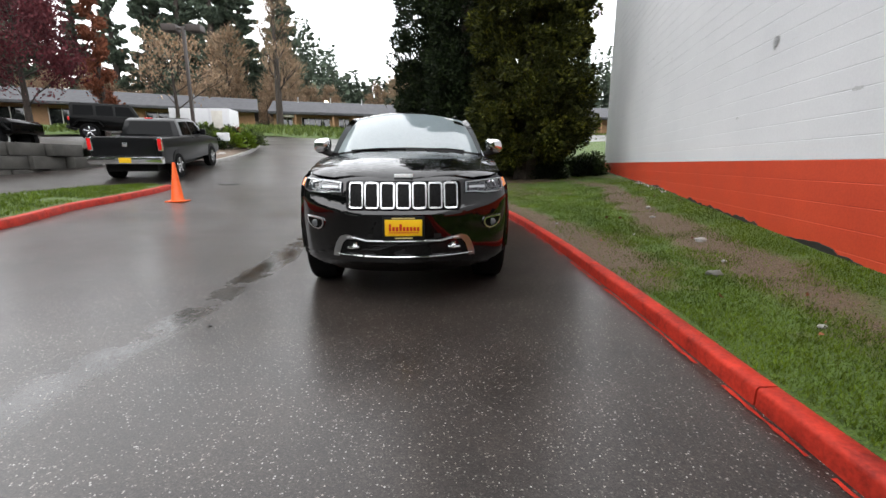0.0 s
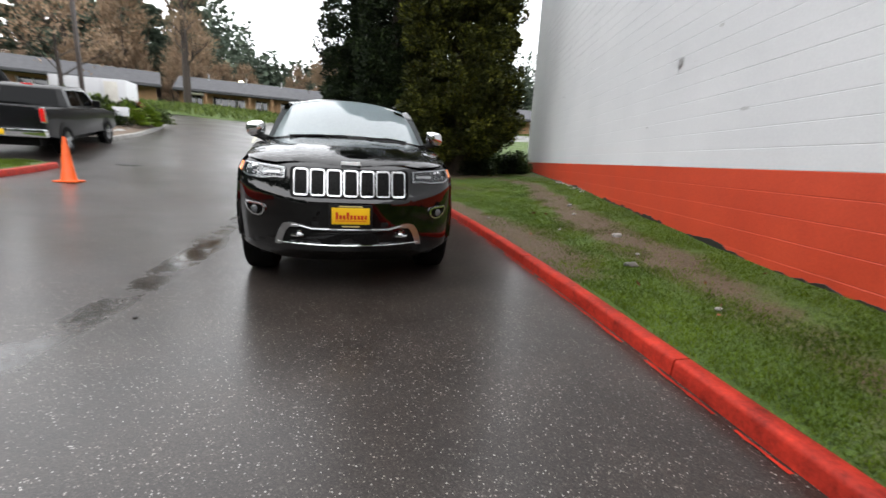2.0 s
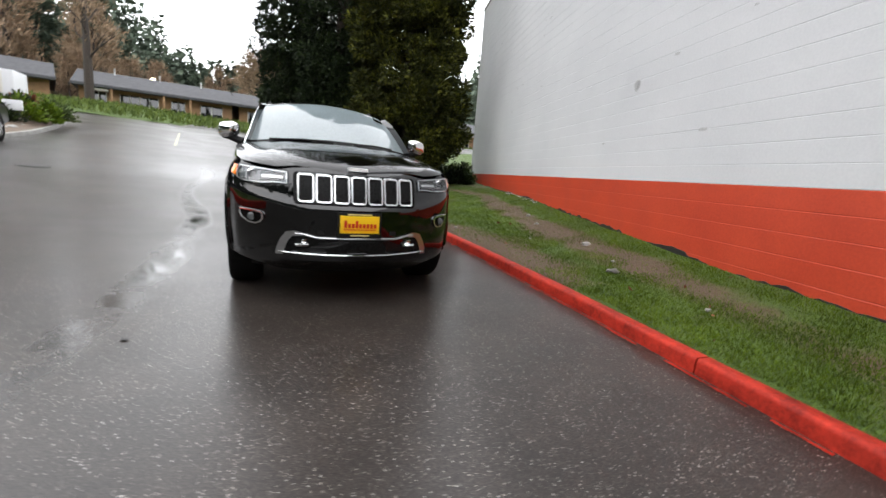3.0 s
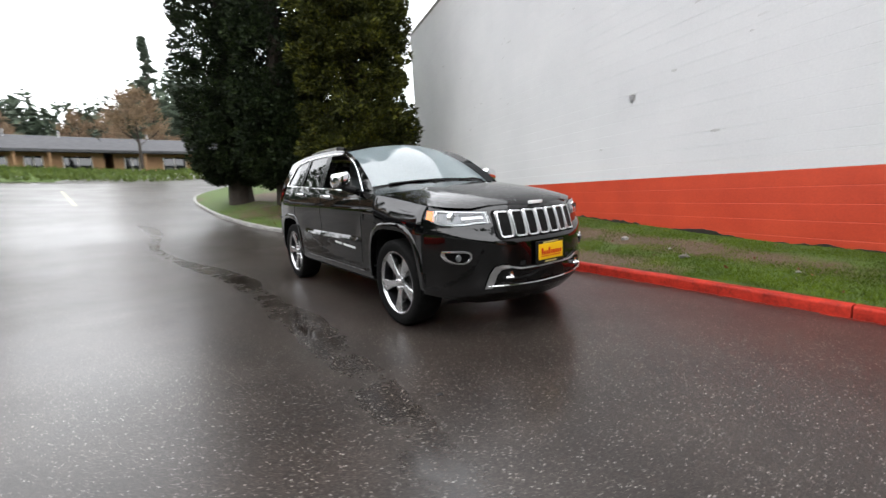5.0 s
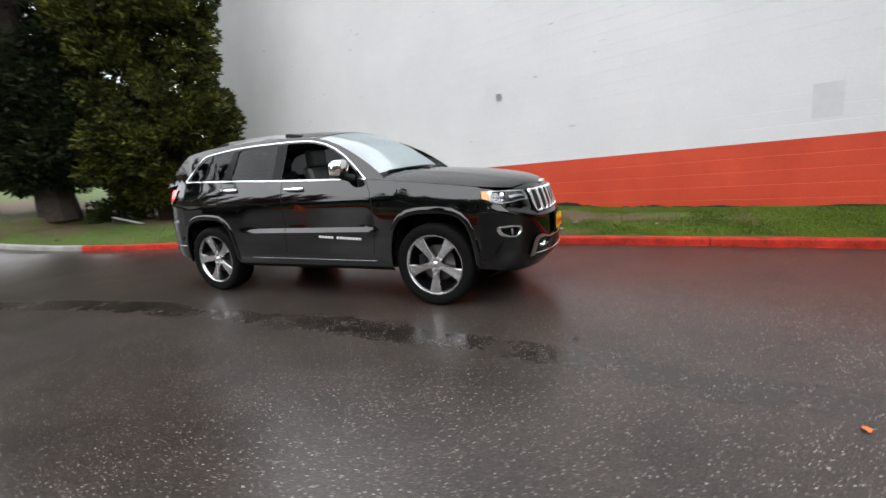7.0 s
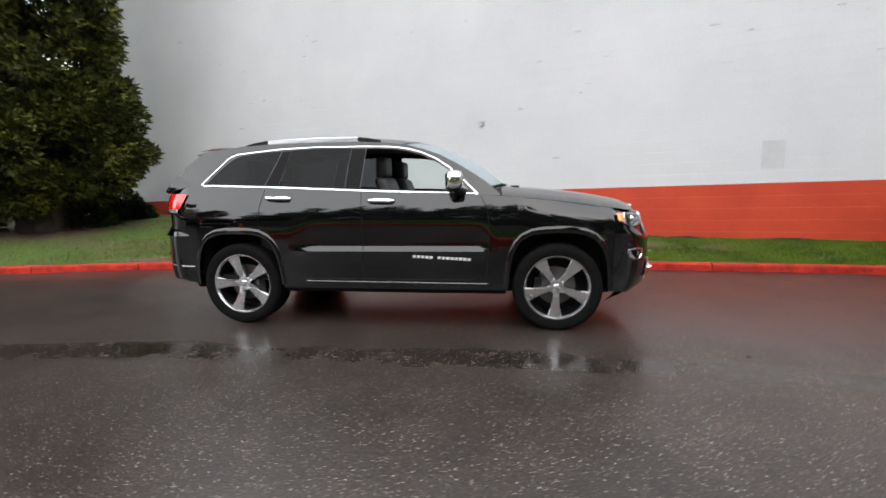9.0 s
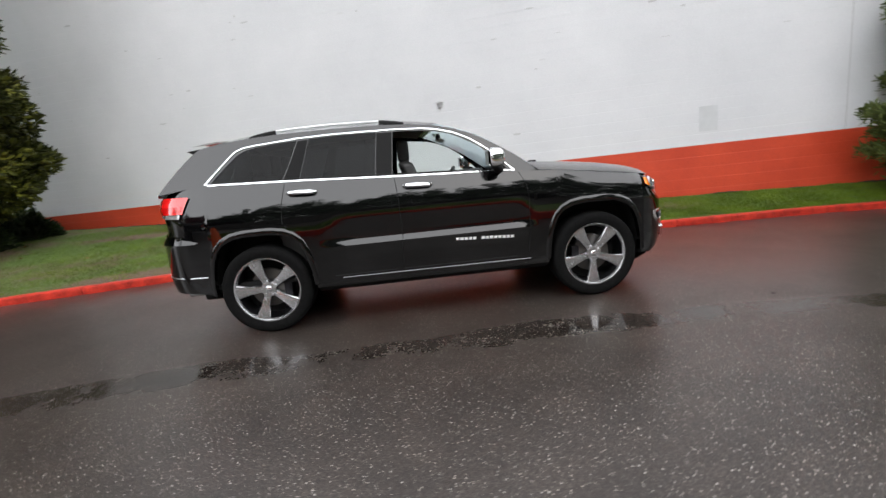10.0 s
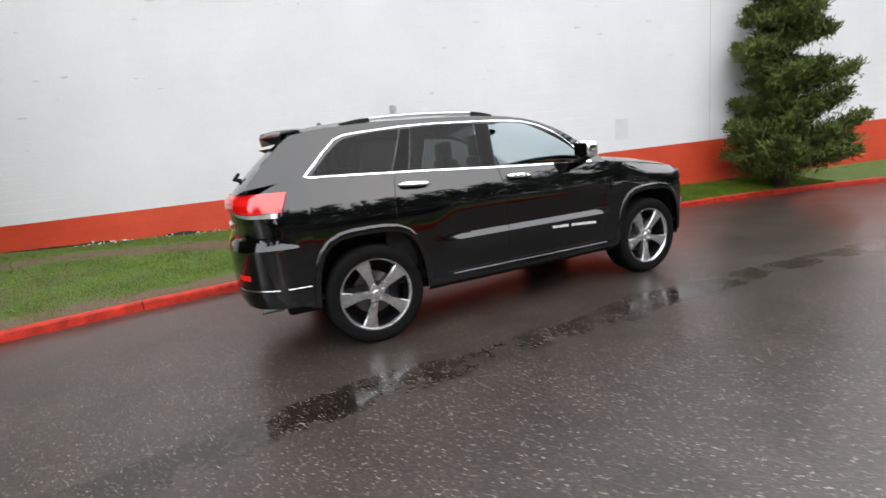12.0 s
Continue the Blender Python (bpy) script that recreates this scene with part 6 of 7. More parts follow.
def pickup(m):
    t = thing("pickup_truck", m, label="dark grey crew cab pickup truck parked, yellow plate", category="car")
    low = [(-2.9, 0.55), (-2.9, 0.9), (-2.80, 1.08), (-1.75, 1.22), (1.0, 1.30), (2.85, 1.36), (2.9, 1.30), (2.9, 0.62), (2.2, 0.50), (-2.3, 0.48)]
    part("body", outline_solid(low, 0.97, 0.93, 0.9, 0.05, 1.4), DARK_PAINT, t)
    part("cab", outline_solid([(-1.55, 1.20), (-0.85, 1.80), (-0.6, 1.88), (0.75, 1.88), (0.95, 1.80), (1.12, 1.28)], 0.93, 0.72, 1.25, 0.05, 1.9), DARK_PAINT, t)
    for s in (-1, 1):
        part("side_window", side_pane([(-1.15, 1.32), (-0.72, 1.74), (-0.05, 1.78), (-0.05, 1.32)], 0.925, 0.735, 1.25, 1.88, s), CAR_GLASS, t)
        part("side_window", side_pane([(0.03, 1.32), (0.03, 1.78), (0.72, 1.77), (0.88, 1.34)], 0.925, 0.735, 1.25, 1.88, s), CAR_GLASS, t)
        lamp = part("tail_lamp", box(s * 0.97 - 0.09, s * 0.97 + 0.01 if s < 0 else s * 0.97 + 0.012, 2.80, 2.925, 0.98, 1.32, 0.015) if s > 0 else box(-0.982, -0.88, 2.80, 2.925, 0.98, 1.32, 0.015), RED_LENS, t, "red tail lamp")
        part("lamp_surround", box(s * 0.93 - 0.075, s * 0.93 + 0.06, 2.895, 2.915, 0.95, 1.35, 0.012), CHROME, lamp)
        part("mirror", box(s * 1.02 - 0.10, s * 1.02 + 0.10, -0.98, -0.86, 1.28, 1.50, 0.03), DARK_PAINT, t)
        part("door_handle", box(s * 0.945 - 0.02, s * 0.945 + 0.02, -0.15, 0.05, 1.20, 1.235, 0.01), DARK_PAINT, t)
        for a in (-1.86, 1.72):
            small_wheel(t, s * 0.86, a, 0.405, 0.27, s)
            b = bmesh.new()
            bmesh.ops.create_cone(b, cap_ends=True, segments=32, radius1=0.47, radius2=0.47, depth=0.03, matrix=Matrix.Translation((s * 0.962, a, 0.45)) @ Matrix.Rotation(math.pi / 2, 4, "Y"))
            part("wheel_arch", b, BLACK_PLASTIC, t)
    part("rear_window", grid_mesh(lambda x, f: (x * (1 - 0.1 * f), 1.105 - 0.155 * f + 0.012, 1.36 + 0.42 * f), lin(-0.68, 0.68, 5), (0, 1)), CAR_GLASS, t)
    part("tailgate", box(-0.80, 0.80, 2.88, 2.93, 0.80, 1.35, 0.03), DARK_PAINT, t)
    part("tailgate_badge", box(-0.07, 0.07, 2.928, 2.94, 1.08, 1.20, 0.01), CHROME, t)
    bumper = part("rear_bumper", box(-1.0, 1.0, 2.86, 3.08, 0.58, 0.80, 0.05), CHROME, t, "chrome rear bumper")
    part("plate", box(-0.16, 0.16, 3.078, 3.09, 0.62, 0.77, 0.006), YELLOW, bumper, "yellow dealer plate")
    part("brake_lamp", box(-0.12, 0.12, 1.0, 1.03, 1.86, 1.905, 0.008), RED_LENS, t)
    part("chassis", box(-0.7, 0.7, -2.6, 2.7, 0.32, 0.55, 0.03), BLACK_PLASTIC, t)
    return t


def boxy_suv(m, label):
    t = thing("off_road_vehicle", m, label=label, category="car")
    part("body", outline_solid([(-2.1, 0.60), (-2.1, 0.98), (-1.95, 1.10), (-0.75, 1.16), (2.05, 1.18), (2.1, 1.1), (2.1, 0.62), (1.5, 0.5), (-1.5, 0.5)], 0.84, 0.82, 0.9, 0.05, 1.2), GLOSS_BLACK, t)
    part("hard_top", outline_solid([(-0.78, 1.15), (-0.48, 1.74), (-0.35, 1.82), (1.95, 1.82), (2.02, 1.78), (2.07, 1.16)], 0.80, 0.70, 1.15, 0.05, 1.82), BLACK_PLASTIC, t)
    for s in (-1, 1):
        for p in ([(-0.60, 1.22), (-0.36, 1.68), (0.22, 1.70), (0.22, 1.22)], [(0.32, 1.22), (0.32, 1.70), (1.0, 1.70), (1.0, 1.22)], [(1.12, 1.22), (1.12, 1.70), (1.88, 1.69), (1.92, 1.22)]):
            part("side_window", side_pane(p, 0.795, 0.705, 1.15, 1.82, s), CAR_GLASS, t)
        part("tail_lamp", box(s * 0.78 - 0.05, s * 0.78 + 0.05, 2.07, 2.13, 0.95, 1.12, 0.01), RED_LENS, t)
        for a in (-1.45, 1.35):
            small_wheel(t, s * 0.80, a, 0.41, 0.27, s)
            part("fender", outline_solid([(a - 0.62, 0.70), (a - 0.42, 0.95), (a + 0.42, 0.95), (a + 0.62, 0.70), (a + 0.56, 0.68), (a + 0.38, 0.89), (a - 0.38, 0.89), (a - 0.56, 0.68)], 0.97, 0.97, 1, 0.01), BLACK_PLASTIC, t)
    part("rear_bumper", box(-0.85, 0.85, 2.08, 2.24, 0.55, 0.72, 0.03), BLACK_PLASTIC, t)
    part("rear_window", box(-0.55, 0.55, 2.045, 2.07, 1.25, 1.68, 0.01), CAR_GLASS, t)
    return t


def stand(x, y, heading, z=None):
    """A pose for a vehicle whose front is its -y side, heading in degrees from +y to the left."""
    zz = ground(x, y) if z is None else z
    fx, fy = -math.sin(radians(heading)), math.cos(radians(heading))
    a = math.atan((ground(x + fx * 1.5, y + fy * 1.5) - ground(x - fx * 1.5, y - fy * 1.5)) / 3) if z is None else 0
    return Matrix.Translation((x, y, zz)) @ Matrix.Rotation(radians(heading + 180), 4, "Z") @ Matrix.Rotation(-a, 4, "X")


pickup(stand(-9.15, 10.67, 9))
TERRACE = 1.32
b = grid_mesh(lambda x, y: (x, y, max(TERRACE + 0.09 * max(y - 8, 0), ground(x, y) + 0.02)), [-60, -40, -30, -26, -22, -20, -18, -16, -14.5, -13.4, -13.2], lin(-12, 26, 20))
for v in b.verts:
    if v.co.y > 11:
        v.co.x = min(v.co.x, -12.4 - (v.co.y - 11) * 0.25)
tagged(part("upper_car_park", b, ASPHALT), "raised wet asphalt car park behind the retaining wall", "car park", kind="structure")
retaining = thing("retaining_wall", label="low retaining wall of stacked wet concrete blocks", category="wall", kind="structure")
RETAINING = surface("wet_block_concrete", (0.034, 0.033, 0.030), (0.100, 0.095, 0.085), 0.6, 0.15, scale=2.5, fine=40, bump=0.4, vary=0.15, spec=0.25)
for row in range(3):
    y = -6.0 + 0.6 * (row % 2)
    while y < 10.6:
        x = interp(y, [(-6, -14.6), (0, -13.9), (8.6, -12.9), (11.5, -12.0)])
        zb = 0.52 + row * 0.43 - 0.02
        o = part("concrete_block", box(-0.3, 0.3, 0.008, 1.192, 0, 0.412, 0.02), RETAINING, retaining)
        o.matrix_basis = Matrix.Translation((x, y, zb)) @ Matrix.Rotation(radians(-4.5), 4, "Z")
        y += 1.2
boxy_suv(stand(-15.6, 18.4, -62, 2.26), "black hard-top off-road vehicle parked above the wall")
boxy_suv(stand(-16.2, 10.6, -80, 1.56), "black off-road vehicle parked by the wall edge")

# planted island at the bend
b = bmesh.new()
ISLE = [(-8.85, 13.2), (-9.0, 16), (-9.6, 19.7), (-10.7, 24.1), (-13, 26), (-16, 24), (-15.5, 18), (-12.5, 13.6), (-10.2, 12.5)]
top = [b.verts.new((x, y, ground(x, y) + 0.14)) for x, y in ISLE]
cx, cy = -12.2, 18.6
mid = [b.verts.new((cx + (x - cx) * 0.5, cy + (y - cy) * 0.5, ground(cx + (x - cx) * 0.5, cy + (y - cy) * 0.5) + 0.5)) for x, y in ISLE]
hub_v = b.verts.new((cx, cy, ground(cx, cy) + 0.75))
for i in range(len(ISLE)):
    j = (i + 1) % len(ISLE)
    b.faces.new((top[i], top[j], mid[j], mid[i]))
    b.faces.new((mid[i], mid[j], hub_v))
tagged(part("planting_bed", b, SOIL), "dark soil bed of a planted traffic island", "planting bed", kind="structure")
isle_kerb = thing("kerb", label="grey concrete kerb round the planted island", category="kerb", kind="structure")
for i in range(len(ISLE)):
    (xa, ya), (xb, yb) = ISLE[i], ISLE[(i + 1) % len(ISLE)]
    steps = max(2, int(math.hypot(xb - xa, yb - ya) / 1.6))
    for k in range(steps):
        p0 = (xa + (xb - xa) * k / steps, ya + (yb - ya) * k / steps)
        p1 = (xa + (xb - xa) * (k + 1) / steps, ya + (yb - ya) * (k + 1) / steps)
        d = Vector((p1[0] - p0[0], p1[1] - p0[1], ground(*p1) - ground(*p0)))
        o = part("kerb_stone", box(0.005, d.length - 0.005, -0.07, 0.07, -0.1, 0.16, 0.02), CONCRETE, isle_kerb)
        o.matrix_basis = Matrix.Translation((p0[0], p0[1], ground(*p0))) @ Matrix.Rotation(math.atan2(d.y, d.x), 4, "Z") @ Matrix.Rotation(-math.atan2(d.z, math.hypot(d.x, d.y)), 4, "Y")
rnd = random.Random(77)
for k in range(22):
    a, q = rnd.uniform(0, 6.28), rnd.uniform(0.2, 0.85)
    x, y = cx + 3.0 * q * math.cos(a), cy + 5.4 * q * math.sin(a)
    z = ground(x, y) + 0.14 + 0.55 * (1 - q)
    shrub(x, y, z, rnd.uniform(0.45, 0.9), rnd.uniform(0.5, 1.0), (SHRUB, SHRUB, RUSSET, GRASS_BLADES, CEDAR_DARK)[k % 5], 100 + k, 900, 0.16, label=("rounded green shrub in the planted island", "rounded green shrub in the planted island", "russet low shrub in the planted island", "yellow-green shrub in the planted island", "dark green shrub in the planted island")[k % 5], group="island shrubs")
for k in range(16):
    i = rnd.randrange(0, 4)
    f = rnd.random()
    x, y = ISLE[i][0] + (ISLE[i + 1][0] - ISLE[i][0]) * f - 0.5, ISLE[i][1] + (ISLE[i + 1][1] - ISLE[i][1]) * f
    b = bmesh.new()
    bmesh.ops.create_icosphere(b, subdivisions=2, radius=rnd.uniform(0.12, 0.26))
    for v in b.verts:
        v.co *= 1 + 0.35 * noise.noise(v.co * 5 + Vector((k, 0, 0)))
        v.co.z *= 0.6
    o = tagged(part("rock", b, CONCRETE, smooth=False), "rounded grey boulder edging the planted island", "rock", group="island rocks")
    o.location = (x, y, ground(x, y) + 0.2)
sign = thing("info_box", Matrix.Translation((-9.9, 17.0, ground(-9.9, 17.0) + 0.3)), label="white box sign on a short post", category="sign")
part("post", tube([(0, 0, -0.1), (0, 0, 0.5)], 0.04, 8), SATIN, sign)
part("panel", box(-0.3, 0.3, -0.06, 0.06, 0.45, 0.85, 0.02), WHITE_PAINT, sign)

# lamp post with two shoebox heads
post = thing("street_lamp", Matrix.Translation((-12.1, 18.6, ground(-12.1, 18.6) + 0.6)), label="brown steel lamp post with two box heads", category="lamp")
BROWN_STEEL = surface("brown_painted_steel", (0.035, 0.026, 0.022), (0.06, 0.045, 0.038), 0.5, 0.1, scale=5, fine=60, bump=0.05)
part("pole", box(-0.075, 0.075, -0.075, 0.075, -0.3, 5.7, 0.015), BROWN_STEEL, post)
for s in (-1, 1):
    part("arm", box(min(0, s * 0.35), max(0, s * 0.35), -0.04, 0.04, 5.52, 5.62, 0.01), BROWN_STEEL, post)
    head = part("lamp_head", box(s * 0.62 - 0.36, s * 0.62 + 0.36, -0.28, 0.28, 5.42, 5.75, 0.03), BROWN_STEEL, post)
    part("lens", box(s * 0.62 - 0.26, s * 0.62 + 0.26, -0.2, 0.2, 5.41, 5.422), LENS_GLASS, head)

# ---- far side of the cross road: bank, shops, trailer, woods ----
BANK = foliage("rough_bank_grass", (0.035, 0.06, 0.012), (0.13, 0.17, 0.03))
b = grid_mesh(lambda x, f: (x, 35.5 + f * 18 + 0.12 * (x + 10), ground(x, 35.5 + f * 18) + 0.1 + 0.35 * noise.noise((x * 0.2, f * 5, 2)) - (0.1 if f == 0 else 0)), lin(-40, 60, 60), lin(0, 1, 12))
tagged(part("bank", b, LAWN), "rough grass bank below the shops", "bank", kind="structure")
r = np.random.RandomState(15)
pts = []
for k in range(16000):
    x, f = r.uniform(-35, 40), r.uniform(0, 0.9)
    y = 35.5 + f * 18 + 0.12 * (x + 10)
    pts.append((x, y, ground(x, 35.5 + f * 18) + 0.1))
tagged(card_cloud("bank_grass", np.array(pts), np.tile(np.array([0, 0, 1.0]), (len(pts), 1)), 0.45, 0.25, BANK, None, 16), "long rough grass on the bank", "grass", kind="stuff")

TAN = surface("tan_brick", (0.24, 0.135, 0.065), (0.36, 0.21, 0.11), 0.8, 0.1, scale=2, fine=20, bump=0.2)
SHINGLE = surface("grey_roof_shingle", (0.055, 0.055, 0.060), (0.10, 0.10, 0.105), 0.85, 0.1, scale=2, fine=12, bump=0.3, spec=0.12)
CREAM = surface("cream_trim", (0.55, 0.52, 0.46), (0.68, 0.66, 0.6), 0.6, 0.1, scale=2, fine=30, bump=0.1)
SHOP_GLASS = plain("dark_shop_glass", (0.012, 0.013, 0.014), 0.05, 0, 1)


def shop_row(x, y, z, angle, length_m, seed, label, depth=11.0):
    """A one-storey row of shops: brick walls, posts, glazed fronts and a low gable roof."""
    rnd_s = random.Random(seed)
    t = thing("shop_building", Matrix.Translation((x, y, z)) @ Matrix.Rotation(radians(angle), 4, "Z"), label=label, category="building")
    part("wall", box(0, length_m, 0, depth, -3, 2.9), TAN, t)
    b = bmesh.new()
    prof = [(-1.5, 2.75), (-1.5, 2.95), (depth / 2, 5.2), (depth + 1, 2.95), (depth + 1, 2.75)]
    ends = [[b.verts.new((q, p, w)) for p, w in prof] for q in (-0.5, length_m + 0.5)]
    b.faces.new(ends[0])
    b.faces.new(ends[1][::-1])
    for i in range(5):
        j = (i + 1) % 5
        b.faces.new((ends[0][i], ends[0][j], ends[1][j], ends[1][i]))
    roof = part("roof", b, SHINGLE, t, "low grey shingle roof", smooth=False)
    part("fascia", box(-0.52, length_m + 0.52, -1.56, -1.5, 2.68, 2.98, 0.01), SHINGLE, roof)
    q = 1.0
    while q < length_m - 3.5:
        w = rnd_s.choice((1.4, 2.4, 3.6))
        win = part("window", box(q, q + w, -0.06, 0.0, 0.35, 2.35, 0.01), SHOP_GLASS, t, "dark glazed shop front")
        n_b = max(2, int(w / 0.8))
        for k in range(n_b + 1):
            part("mullion", box(q + w * k / n_b - 0.035, q + w * k / n_b + 0.035, -0.10, -0.02, 0.3, 2.4), CREAM, win)
        if rnd_s.random() < 0.55:
            part("awning", box(q - 0.2, q + w + 0.2, -1.2, -0.02, 2.38, 2.62, 0.02), CREAM, t, "pale awning board")
        if rnd_s.random() < 0.6:
            part("post", box(q + w + 0.4, q + w + 0.58, -1.4, -1.22, -2, 2.75, 0.01), TAN, t)
        q += w + rnd_s.uniform(0.9, 2.6)
    for k in range(3):
        part("vent_pipe", tube([(length_m * (0.2 + 0.3 * k), depth / 2 - 0.8, 4.6), (length_m * (0.2 + 0.3 * k), depth / 2 - 0.8, 5.7)], 0.08, 8), SATIN, roof)
    return t


first_row = shop_row(-55.3, 40.4, 4.8, 20, 36, 1, "long low tan brick shop row with grey roof")
shop_row(-19.5, 54.0, 4.8, 12, 15, 2, "low tan brick shop row beyond the bank")
shop_row(-4.0, 57.5, 4.8, 8, 22, 3, "low brick shop row with pale shutters")
shop_row(21, 60, 4.9, 2, 26, 4, "far low brick shop row with grey roof")
trailer = thing("cargo_trailer", Matrix.Translation((-21.6, 33.5, ground(-21.6, 33.5))) @ Matrix.Rotation(radians(3), 4, "Z"), label="white box cargo trailer parked beside the shops", category="trailer")
part("body", box(0, 5.0, 0, 2.2, 0.5, 2.5, 0.05), WHITE_PAINT, trailer)
part("rib", box(3.3, 3.34, -0.01, 0.0, 0.55, 2.45), SATIN, trailer)
part("door", box(3.5, 4.4, -0.012, 0.0, 0.6, 2.3, 0.004), CREAM, trailer)
for q in (1.9, 2.8):
    small_wheel(trailer, q, 0.1, 0.33, 0.2, -1)
pale_car = stand(-21.0, 29.5, -70)
t = thing("parked_saloon", pale_car, label="pale silver saloon parked by the shops", category="car")
part("body", outline_solid([(-2.3, 0.35), (-2.3, 0.7), (-1.1, 0.92), (2.2, 0.98), (2.3, 0.6), (2.25, 0.35)], 0.88, 0.84, 0.7, 0.06, 1.0), SATIN, t)
part("cabin", outline_solid([(-1.0, 0.92), (-0.3, 1.38), (1.0, 1.40), (1.8, 0.96)], 0.80, 0.60, 0.95, 0.05, 1.42), CAR_GLASS, t)
for s in (-1, 1):
    for a in (-1.4, 1.4):
        small_wheel(t, s * 0.8, a, 0.33, 0.2, s)


# leafy and bare trees
def broadleaf(x, y, z, h, radius, material, seed, count, size, label, name="maple_tree", clear=0.25, narrow=1.0, twigs=True):
    t = thing(name, Matrix.Translation((x, y, z)), label=label, category="tree")
    q = random.Random(seed)
    bt, bl, tips = bmesh.new(), bmesh.new(), []
    add_tube(bt, [(0, 0, -0.3), (0.05, 0, h * 0.3), (0.1 * q.uniform(-1, 1), 0.1, h * 0.65), (0, 0.1, h * 0.95)], [0.026 * h, 0.02 * h, 0.011 * h, 0.003 * h], 7)

    def grow(p, d, ln, rad, depth):
        e = p + d * ln
        add_tube(bl, [p, p + d * ln * 0.5 + Vector((q.uniform(-1, 1), q.uniform(-1, 1), 0.4)) * ln * 0.06, e], [rad, rad * 0.75, rad * 0.45], 4, False)
        tips.append((p + d * ln * 0.6, d))
        tips.append((e, d))
        if depth:
            for k in range(3):
                nd = (d + Vector((q.uniform(-1, 1), q.uniform(-1, 1), q.uniform(-0.1, 0.8))) * 0.65).normalized()
                grow(p + d * ln * q.uniform(0.45, 1.0), nd, ln * q.uniform(0.5, 0.72), rad * 0.5, depth - 1)

    for k in range(11):
        zz = h * (clear + (0.9 - clear) * k / 10)
        a = 2.4 * k + q.uniform(-0.4, 0.4)
        ln = radius * (0.62 if narrow > 0.9 else 0.5) * (1 - 0.55 * k / 10)
        grow(Vector((0, 0, zz)), Vector((math.cos(a) * narrow, math.sin(a) * narrow, 0.75)).normalized(), ln, 0.0075 * h * (1 - 0.5 * k / 10), 2)
    part("trunk", bt, BARK, t)
    part("limb", bl, BARK, t)
    tp, td = np.array([tuple(p) for p, _ in tips]), np.array([tuple(d) for _, d in tips])
    rr = np.random.RandomState(seed)
    pick = rr.randint(0, len(tp), count)
    pos = tp[pick] + rr.normal(0, radius * 0.10, (count, 3))
    card_cloud("crown", pos, td[pick] + np.array([0, 0, 0.3]), size, 0.6 if twigs is False else 0.045, material, t, seed)
    return t


broadleaf(-26, 25, 3.0, 9, 4.6, PLUM, 201, 15000, 0.19, "plum-red leaved tree above the car park", "plum_tree", 0.18, 1.0, False)
broadleaf(-22.6, 27.2, 3.0, 9.5, 1.7, RUSSET, 202, 7000, 0.20, "narrow russet leaved tree above the car park", "columnar_tree", 0.12, 0.45, False)
broadleaf(-17.4, 27, 2.9, 6.5, 3.6, BROWN_TWIGS, 203, 1800, 0.20, "small tree with a few last orange leaves", "maple_tree", 0.3, 1.0, False)
broadleaf(-16.5, 47.2, 4.9, 17, 4.6, BROWN_TWIGS, 204, 2000, 0.6, "tall bare tree in front of the shops", "alder_tree", 0.25, 0.7)
broadleaf(-1.5, 52, 5.7, 7, 3.4, BROWN_TWIGS, 205, 3000, 0.6, "bare rounded street tree in front of the shops", "alder_tree", 0.3)
rnd = random.Random(90)
bare_src = broadleaf(-30, 66, 5.2, 15, 6.0, BROWN_TWIGS, 206, 3600, 0.9, "bare brown tree in the wood behind the shops", "alder_tree", 0.15, 0.8)
tagged(bare_src, group="bare trees behind the shops")
bare_src2 = broadleaf(-22, 68, 5.2, 13, 5.5, BROWN_TWIGS, 207, 3600, 0.9, "bare brown tree in the wood behind the shops", "alder_tree", 0.15, 0.9)
tagged(bare_src2, group="bare trees behind the shops")
for k in range(40):
    x = -58 + 2.3 * k + rnd.uniform(-1.2, 1.2)
    y = 60 + 0.28 * (x + 44) + rnd.uniform(0, 9) + (4 if x > -12 else 0)
    s_f = rnd.uniform(0.42, 0.68)
    copy_thing((bare_src, bare_src2)[k % 2], Matrix.Translation((x, y, 5.2)) @ Matrix.Rotation(rnd.uniform(0, 6.28), 4, "Z") @ Matrix.Scale(s_f, 4))
firs = []
for k in range(4):
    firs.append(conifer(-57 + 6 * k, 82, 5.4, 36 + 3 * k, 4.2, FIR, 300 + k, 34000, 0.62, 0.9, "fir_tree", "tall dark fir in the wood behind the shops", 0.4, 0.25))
    tagged(firs[-1], group="firs behind the shops")
